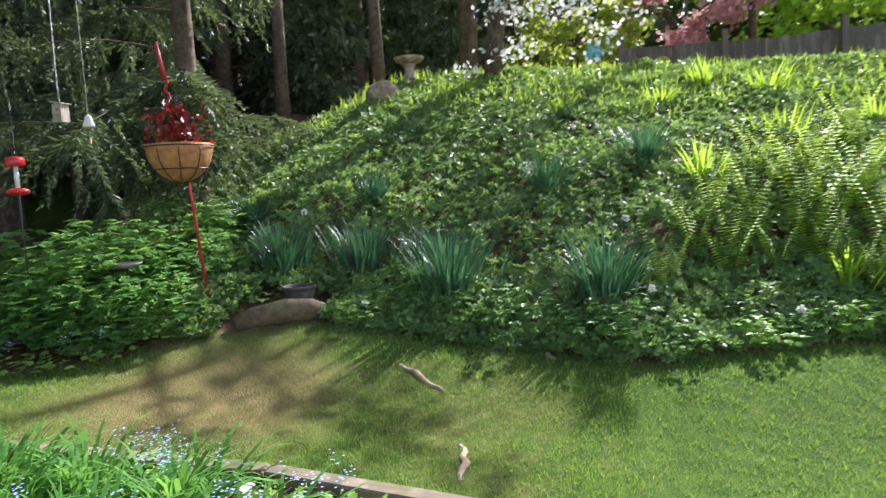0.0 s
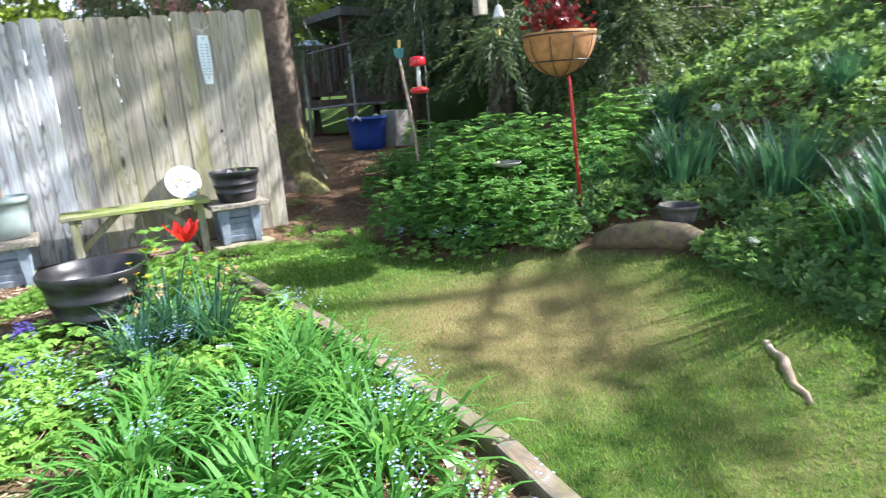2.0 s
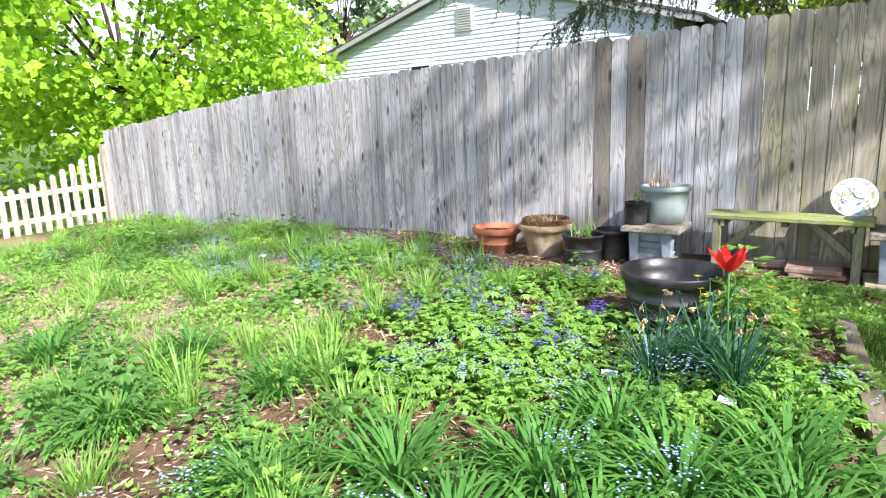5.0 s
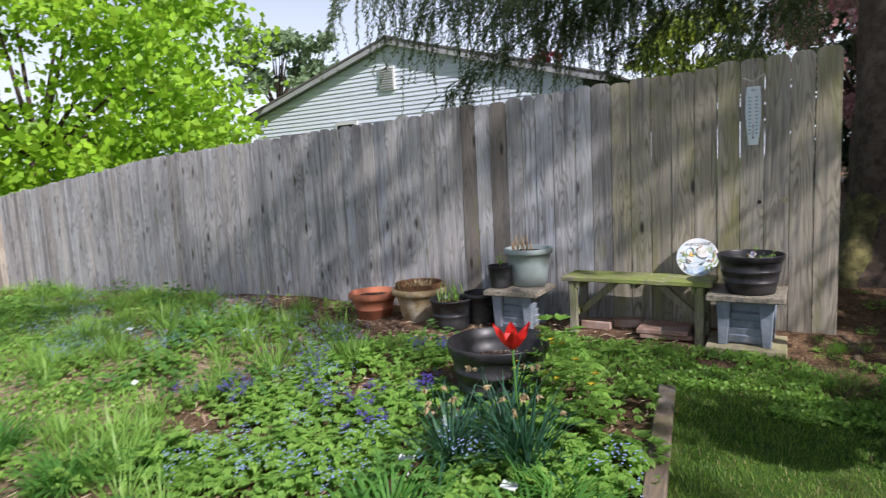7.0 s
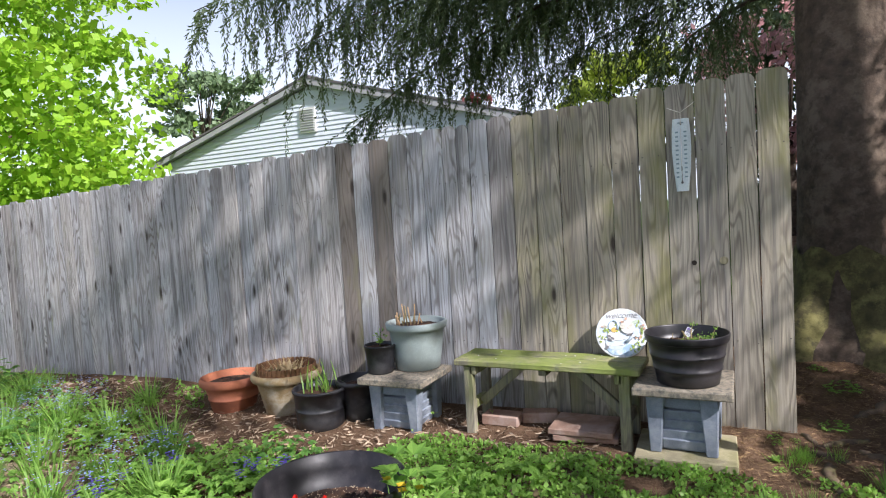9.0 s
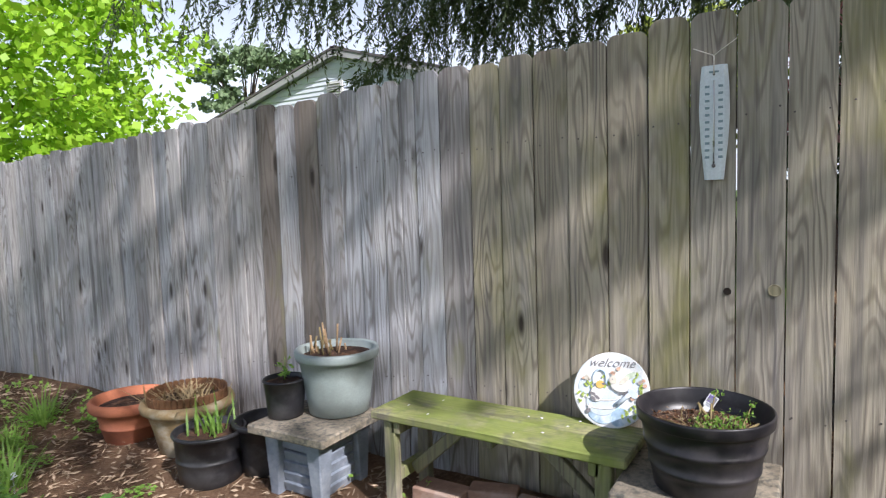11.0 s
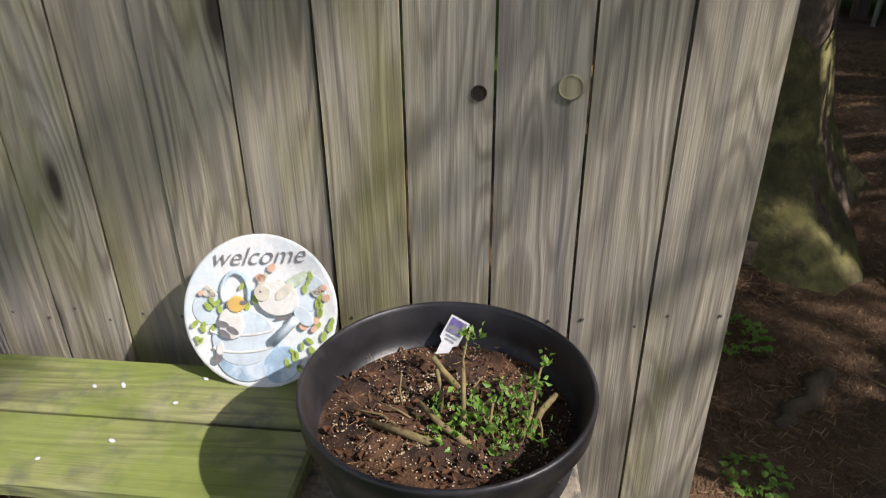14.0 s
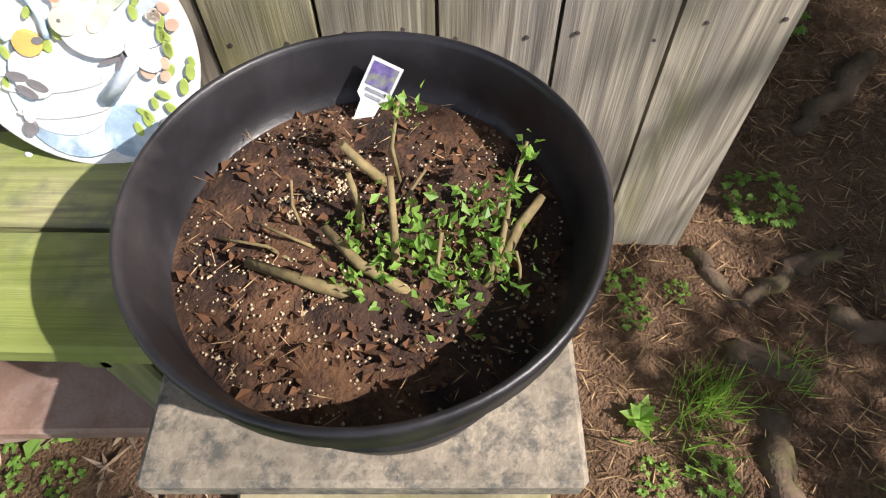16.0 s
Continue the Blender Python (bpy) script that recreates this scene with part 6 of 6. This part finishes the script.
def spruce(name, x, y, r, h, low, reach, count, label, needle=0.05, density=1.0, mat=None, only=None, bark=None, slim=0.34, extra=(), flare=False, hang=0.8):
    z0 = G(x, y)
    t = thing(name, (0, 0, 0), label, "tree", "spruces")
    zs = [-0.15, 0.0, 0.12, 0.3, 0.6, 1.2, 2.5, h * 0.6, h]
    rs = [r * 2.1, r * 1.85, r * 1.5, r * 1.22, r * 1.08, r, r * 0.92, r * 0.5, 0.02]
    bm = bmesh.new()
    n = 22
    rings = []
    for z, q in zip(zs, rs):
        ring = []
        for i in range(n):
            a = 6.283 * i / n
            k = 1 + (0.16 * math.sin(5 * a + 1) * max(0, 1 - z / 0.8)) + rnd.uniform(-0.03, 0.03)
            ring.append(bm.verts.new((x + q * k * math.cos(a), y + q * k * math.sin(a), z0 + z)))
        rings.append(ring)
    for a, b in zip(rings, rings[1:]):
        for i in range(n):
            bm.faces.new((a[i], a[(i + 1) % n], b[(i + 1) % n], b[i])).smooth = True
    part("trunk", bm, bark or M_BARK, t)
    if flare:
        sw = bmesh.new()
        loops = []
        for z, q in zip(zs[:5], rs[:5]):
            loops.append([sw.verts.new((x + (q + 0.012) * (1 + 0.2 * math.sin(5 * 6.283 * i / 30 + 1) * max(0, 1 - z / 0.8)) * math.cos(6.283 * i / 30),
                                        y + (q + 0.012) * (1 + 0.2 * math.sin(5 * 6.283 * i / 30 + 1) * max(0, 1 - z / 0.8)) * math.sin(6.283 * i / 30), z0 + z + 0.04 * math.sin(i * 1.7))) for i in range(30)])
        for a, b in zip(loops, loops[1:]):
            for i in range(30):
                sw.faces.new((a[i], a[(i + 1) % 30], b[(i + 1) % 30], b[i])).smooth = True
        part("root_flare", sw, M_BARK_MOSS, t, "mossy yellow-green root flare")
    lf, wood = Soup(), bmesh.new()
    for i in range(count):
        f = i / count
        z = z0 + low + (h - low - 0.4) * f ** 1.3
        az = i * 2.39996 + rnd.uniform(-0.4, 0.4)
        if only and not only(az % 6.2832, z):
            continue
        spruce_branch(lf, wood, (x, y, z), az, reach * (1 - f) ** 0.7 * rnd.uniform(0.75, 1.1) + 0.3, 0.25, rnd.uniform(0.5, 1.1), needle, density, slim, hang)
    for az, z, ln in extra:
        spruce_branch(lf, wood, (x, y, z), radians(az), ln, 0.2, rnd.uniform(0.45, 0.8), needle, density * 1.15, slim, hang)
    tagged(part("limb", wood, bark or M_BARK, t), kind="stuff")
    tagged(soup_part("crown", lf, mat or M_NEEDLE, t), "", "", "", "stuff")
    return t


spruce("spruce", 0.83, 1.42, 0.285, 11.0, 2.3, 4.3, 60, "tall spruce with a mossy flared trunk just beyond the fence end", 0.05, 1.7, only=lambda a, z: z > 5.0 or math.sin(a) > -0.02 or (z > 3.6 and math.cos(a) < -0.75), slim=0.26,
       extra=[(150 + (i * 17) % 43, 2.9 + 0.10 * i, 3.3 + 0.55 * ((i * 7) % 4)) for i in range(22)], flare=True)
rnd.seed(48)
# gap in branches admits sun; last five limbs, out of view, added for shade
spruce("spruce", 4.35, -0.4, 0.12, 9.0, 0.9, 2.8, 66, "spruce with drooping grey-green branches beside the lawn", 0.07, 1.5, only=lambda a, z: not (2.2 < z < 6.9 and math.sin(a) < 0.35) and not (1.4 < z < 3.2 and math.sin(a) < -0.6), slim=0.26, hang=0.4,
       extra=[(192 + (i * 11) % 37, 1.7 + 0.09 * i, 1.5) for i in range(10)] + [(284, 5.4, 1.4), (255, 4.0, 0.95), (275, 3.7, 0.9), (295, 4.2, 0.95), (265, 4.5, 1.0)])
rnd.seed(49)
spruce("spruce", 6.2, 4.8, 0.22, 12.0, 1.6, 3.2, 46, "dark shady spruce behind the perennials", 0.11, 0.9)
FAR = spruce("spruce", 9.5, 2.6, 0.2, 13.0, 0.6, 3.2, 60, "tall dark spruce in the woods behind the garden", 0.22, 0.7)
# the copy at (1.5, 15.0) is added to darken gaps between fence boards
for x, y, s in ((12.5, 0.8, 1.0), (8.0, 6.8, 1.0), (13.5, 5.0, 1.1), (15.5, 1.5, 1.1), (11.0, 9.5, 1.1), (17.5, 7.0, 1.2), (1.5, 15.0, 1.0), (9.0, 14.0, 1.1), (17.0, -3.0, 0.9)):
    copy_thing(FAR, pose(x - 9.5 * s, y - 2.6 * s, G(x, y) - G(9.5, 2.6) * s) @ Matrix.Scale(s, 4))
for x, y in ((6.3, 1.6), (7.6, 0.2), (8.6, -1.2), (6.9, 3.9), (5.2, 6.5), (3.6, 9.5)):
    t = thing("bare_trunk", g(x, y), "slim dark tree trunk in the shade", "tree", "trunks in the shade")
    part("trunk", tube([(0, 0, -0.1), (rnd.uniform(-0.1, 0.1), 0, 2), (rnd.uniform(-0.2, 0.2), 0, 6), (0, 0, 9)], [0.13, 0.10, 0.08, 0.03], 9), M_BARK, t)


def broadleaf(name, x, y, trunk_r, fork, centre, radius, clumps, per, k, mat, label, bark=None, lean=(0, 0), flat_leaf=True, squash=0.9, extra=None):
    """A trunk, forking limbs and a ragged crown of leaf clumps."""
    z0 = G(x, y)
    t = thing(name, (0, 0, 0), label, "tree")
    top = Vector((x + lean[0], y + lean[1], z0 + fork))
    part("trunk", tube([(x, y, z0 - 0.1), (x + lean[0] * 0.4, y + lean[1] * 0.4, z0 + fork * 0.5), top], [trunk_r * 1.25, trunk_r, trunk_r * 0.8], 12), bark or M_BARK, t)
    c0 = Vector(centre)
    lf, ex = Soup(), Soup()
    ends = []
    for i in range(clumps):
        d = any_dir()
        rr = radius * rnd.uniform(0.35, 1.0) ** 0.6 * (0.88 + 0.28 * noise.noise(d * 2.6 + c0))
        c = c0 + Vector((d.x * rr, d.y * rr, d.z * rr * squash))
        ends.append(c)
        sp = min(radius * rnd.uniform(0.06, 0.12), 0.42)
        for _ in range(per):
            p = c + Vector((rnd.gauss(0, sp), rnd.gauss(0, sp), rnd.gauss(0, sp * 0.40)))
            dv = any_dir(-0.1)
            q = k * rnd.uniform(0.6, 1.3)
            tgt = ex if extra and rnd.random() < extra[1] else lf
            (tgt.flat if flat_leaf else tgt.leaf)(p, dv, square_to(dv), q, q * 0.8)
    wood = bmesh.new()
    for c in ends[::max(1, clumps // 16)]:
        mid = top.lerp(c, 0.5) + Vector((0, 0, radius * 0.1))
        merged(wood, tube([top, mid, c], [trunk_r * 0.30, trunk_r * 0.14, 0.008], 6))
    tagged(part("limb", wood, bark or M_BARK, t), kind="stuff")
    tagged(soup_part("crown", lf, mat, t), "", "", "", "stuff")
    if extra:
        tagged(soup_part("leaves", ex, extra[0], t), "", "", "", "stuff")
    return t


broadleaf("maple_tree", -14.2, 2.4, 0.22, 2.2, (-14.0, 2.4, 4.0), 5.0, 420, 95, 0.175, M_MAPLE, "sunlit maple tree in fresh yellow-green leaf beyond the fence", flat_leaf=True, squash=1.05)
broadleaf("pine_tree", -21.0, 16.2, 0.25, 4.5, (-20.8, 16.2, 6.6), 2.7, 40, 90, 0.26, M_PINE, "distant grey-green pine rising behind the house", squash=0.75)
broadleaf("lime_tree", -2.2, 10.5, 0.15, 2.0, (-2.2, 10.5, 3.6), 1.9, 60, 60, 0.16, M_LIME, "bright yellow-green young tree behind the fence")
broadleaf("maroon_tree", -6.6, 11.2, 0.15, 1.8, (-6.4, 11.0, 3.3), 1.7, 46, 60, 0.16, M_MAROON, "small maroon-leaved tree behind the fence")
broadleaf("maroon_tree", 0.9, 11.5, 0.15, 1.8, (0.9, 11.5, 3.6), 2.2, 50, 60, 0.16, M_PINK, "pink flowering tree behind the fence")
# crown set out of view, well off its trunk, to shade the lawn edge
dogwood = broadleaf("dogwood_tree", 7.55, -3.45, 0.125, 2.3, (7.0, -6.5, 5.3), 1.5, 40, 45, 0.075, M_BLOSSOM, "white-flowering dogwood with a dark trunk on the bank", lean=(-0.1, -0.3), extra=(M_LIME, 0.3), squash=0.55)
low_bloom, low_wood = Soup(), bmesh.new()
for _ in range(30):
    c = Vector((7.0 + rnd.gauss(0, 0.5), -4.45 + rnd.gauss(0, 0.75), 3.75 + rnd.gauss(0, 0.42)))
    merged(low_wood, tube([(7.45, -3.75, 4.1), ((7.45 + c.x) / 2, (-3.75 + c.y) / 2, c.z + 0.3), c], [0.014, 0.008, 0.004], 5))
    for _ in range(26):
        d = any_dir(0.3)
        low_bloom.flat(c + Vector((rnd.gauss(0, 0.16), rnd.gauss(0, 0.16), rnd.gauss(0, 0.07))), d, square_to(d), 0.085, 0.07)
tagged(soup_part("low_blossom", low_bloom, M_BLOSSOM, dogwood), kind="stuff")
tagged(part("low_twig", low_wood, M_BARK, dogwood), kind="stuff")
# out-of-view blossom clumps added to shade the ground before the bench
shade_bloom, shade_wood = Soup(), bmesh.new()
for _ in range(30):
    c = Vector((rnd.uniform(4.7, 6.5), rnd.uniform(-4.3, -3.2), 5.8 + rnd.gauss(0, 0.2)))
    merged(shade_wood, tube([(7.45, -3.75, 4.3), ((7.45 + c.x) / 2, (-3.75 + c.y) / 2, c.z + 0.2), c], [0.014, 0.008, 0.004], 5))
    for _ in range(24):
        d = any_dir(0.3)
        shade_bloom.flat(c + Vector((rnd.gauss(0, 0.16), rnd.gauss(0, 0.16), rnd.gauss(0, 0.08))), d, square_to(d), 0.09, 0.075)
tagged(soup_part("high_blossom", shade_bloom, M_BLOSSOM, dogwood), kind="stuff")
tagged(part("shade_twig", shade_wood, M_BARK, dogwood), kind="stuff")
# crown lies out of view, placed along the sun's line to dapple the fence
broadleaf("tall_tree", 8.4, -2.9, 0.13, 6.0, (5.8, -3.4, 9.0), 2.3, 105, 13, 0.16, M_MAPLE, "tall slim tree on the bank, unseen high crown added to dapple the fence", lean=(-0.4, -0.2))
# height and unseen crown chosen to throw soft dapples on the far fence boards
broadleaf("tall_tree", 14.4, -8.4, 0.075, 15.5, (14.1, -8.4, 19.2), 2.8, 45, 14, 0.2, M_MAPLE, "slim tree beyond the dark bank fence, unseen crown added to dapple boards")
broadleaf("lime_tree", 14.0, -4.3, 0.15, 1.5, (13.5, -4.4, 4.9), 2.0, 60, 70, 0.16, M_LIME, "sunlit yellow-green shrub tree at the top of the bank")
broadleaf("pink_tree", 15.5, -7.0, 0.15, 1.8, (15.0, -7.0, 5.5), 1.9, 50, 70, 0.14, M_PINK, "pink flowering tree at the top of the bank")
broadleaf("green_tree", 18.0, -11.0, 0.2, 2.5, (17.5, -11.0, 6.8), 3.6, 80, 70, 0.22, M_MAPLE, "green tree beyond the dark fence on the bank")
broadleaf("lime_bush", 10.2, -3.5, 0.06, 0.4, (10.2, -3.6, 3.5), 0.8, 30, 60, 0.09, M_LIME, "low yellow-green bush on the crest of the bank")
broadleaf("green_tree", 5.0, 17.0, 0.2, 2.5, (5.0, 17.0, 4.5), 3.4, 70, 70, 0.24, M_LIME, "sunlit green tree beyond the shed")

# far woods that close the view
s = Soup()
for _ in range(9000):
    a = rnd.uniform(-0.75, 1.3)
    r = rnd.uniform(26, 34)
    c = Vector((r * math.cos(a), r * math.sin(a), 0.5 + 10 * rnd.random() ** 1.3 + 1.5 * math.sin(a * 9)))
    for _ in range(5):
        d = any_dir()
        s.flat(c + any_dir() * 0.7, d, square_to(d), rnd.uniform(0.4, 0.9), rnd.uniform(0.3, 0.6))
tagged(soup_part("far_woods", s, M_WOODS), "far band of dark green woodland", "woods", "", "stuff")


# ---- bank-top fence, stones, shed ----
def build_bank_things():
    f = thing("bank_fence", (0, 0, 0), "dark weathered board fence along the top of the bank", "fence")
    n = 60
    for i in range(n):
        k = i / n
        x, y = 11.0 - 1.6 * k, -5.4 - 7.2 * k
        ob = part("board", board(0.118, 0.95, 0.02, 0.0), M_DARKFENCE, f)
        ob.matrix_basis = pose(x, y, G(x, y), 0, 0, 77.5)
    for i in range(5):
        k = i / 4
        x, y = 10.93 - 1.6 * k, -5.4 - 7.2 * k
        part("post", box(0.1, 0.1, 1.2, (x, y, G(x, y) + 0.55)), M_DARKFENCE, f)
    bm = bmesh.new()
    bmesh.ops.create_icosphere(bm, subdivisions=3, radius=0.3)
    for v in bm.verts:
        v.co *= 1 + 0.25 * noise.noise(v.co * 3.0)
        v.co.z *= 0.75
    b = part("boulder", bm, M_ROOT)
    b.matrix_world = pose(*g(6.6, -2.05, 0.16))
    tagged(b, "pale pinkish boulder resting on the bank", "rock")
    u = thing("stone_urn", g(7.3, -2.2), "tan stone birdbath on a pedestal on the bank", "birdbath")
    part("pedestal", lathe([(0.14, 0), (0.13, 0.06), (0.09, 0.12), (0.08, 0.35), (0.11, 0.42)], 24), M_ROOT, u)
    part("basin", lathe([(0.11, 0.42), (0.2, 0.47), (0.24, 0.52), (0.22, 0.52), (0.15, 0.48)], 28), M_ROOT, u)
    w = thing("garden_star", g(10.0, -4.9), "pale teal star-shaped garden ornament on a stake", "ornament")
    part("stake", tube([(0, 0, 0), (0, 0, 0.75)], 0.01, 6), M_WIRE, w)
    s = Soup()
    for i in range(6):
        a = i * 1.047
        d = Vector((0.15, math.cos(a), math.sin(a))).normalized()
        s.leaf(Vector((0, 0, 0.75)), d, Vector((0.2, -math.sin(a), math.cos(a))).normalized(), 0.25, 0.12)
    soup_part("star", s, M_CUP, w)
    zg = G(4.0, 7.2)
    h = thing("deck", (0, 0, 0), "dark brown roofed wooden deck with baluster railings in the shade", "deck")
    part("floor", box(3.1, 2.6, 0.14, (4.25, 8.3, 1.26), 0.004), M_SHED, h)
    for x in (2.9, 4.0, 5.6):
        for y in (7.1, 9.4):
            top = 3.05 if x > 3.5 else 2.35
            part("post", box(0.14, 0.14, top - zg + 0.1, (x, y, (top + zg - 0.1) / 2), 0.006), M_SHED, h)
    part("skirt", box(1.5, 0.04, 0.62, (4.85, 7.12, 1.58), 0.003), M_SHED, h)
    part("top_rail", box(1.06, 0.10, 0.07, (3.45, 7.1, 2.36), 0.006), M_SHED, h)
    part("bottom_rail", box(1.06, 0.06, 0.08, (3.45, 7.1, 1.44), 0.004), M_SHED, h)
    for i in range(9):
        part("baluster", box(0.045, 0.04, 0.90, (3.03 + i * 0.105, 7.1, 1.90), 0.003), M_SHED, h)
    # pale strips imitate bright sky glimpsed between the balusters
    for i, x in enumerate((3.1, 3.33, 3.6, 3.78)):
        part("pale_board", box(0.10, 0.02, 0.86 - 0.2 * (i % 2), (x, 7.22, 1.92 + 0.1 * (i % 2)), 0.003), M_BOARD_GREY, h, "pale grey strip standing in for sky between balusters")
    part("low_panel", box(0.98, 0.03, 0.45, (3.45, 7.3, 1.62), 0.003), M_RUSSET, h, "russet painted panel")
    part("top_rail", box(1.55, 0.10, 0.06, (4.83, 7.1, 2.55), 0.006), M_SHED, h)
    for i in range(12):
        part("baluster", box(0.045, 0.04, 0.66, (4.16 + i * 0.122, 7.1, 2.21), 0.003), M_SHED, h)
    part("roof", box(2.1, 3.0, 0.16, (4.9, 8.3, 3.02), 0.006, pose(0, 0, 0, 2, 3)), M_SHINGLE, h)
    d = thing("round_cover", (3.4, 7.6, 2.33), "pale domed cover showing above the deck railing", "cover")
    part("dome", lathe([(0.34, 0.0), (0.36, 0.03), (0.30, 0.13), (0.18, 0.20), (0.04, 0.225)], 32), M_SIDING, d)
    part("stand", tube([(0, 0, -1.0), (0, 0, 0.02)], 0.10, 12), M_SHED, d)
    r = thing("wooden_railing", (0, 0, 0), "rough grey pole railing across the shady path", "railing")
    y = 6.0
    part("rail", tube([(2.75, y, 1.17), (3.5, y, 1.20), (4.3, y, 1.19)], 0.026, 7), M_BOARD_GREY, r)
    part("rail", tube([(2.66, y, 2.12), (3.6, y, 2.32), (4.8, y, 2.52)], 0.016, 7), M_BOARD_GREY, r)
    for x in (2.7, 3.62, 4.75):
        part("post", tube([(x, y, G(x, y) - 0.1), (x + 0.02, y, 1.1), (x, y, 2.12 + (x - 2.7) * 0.2)], 0.028, 8), M_BOARD_GREY, r)


build_bank_things()
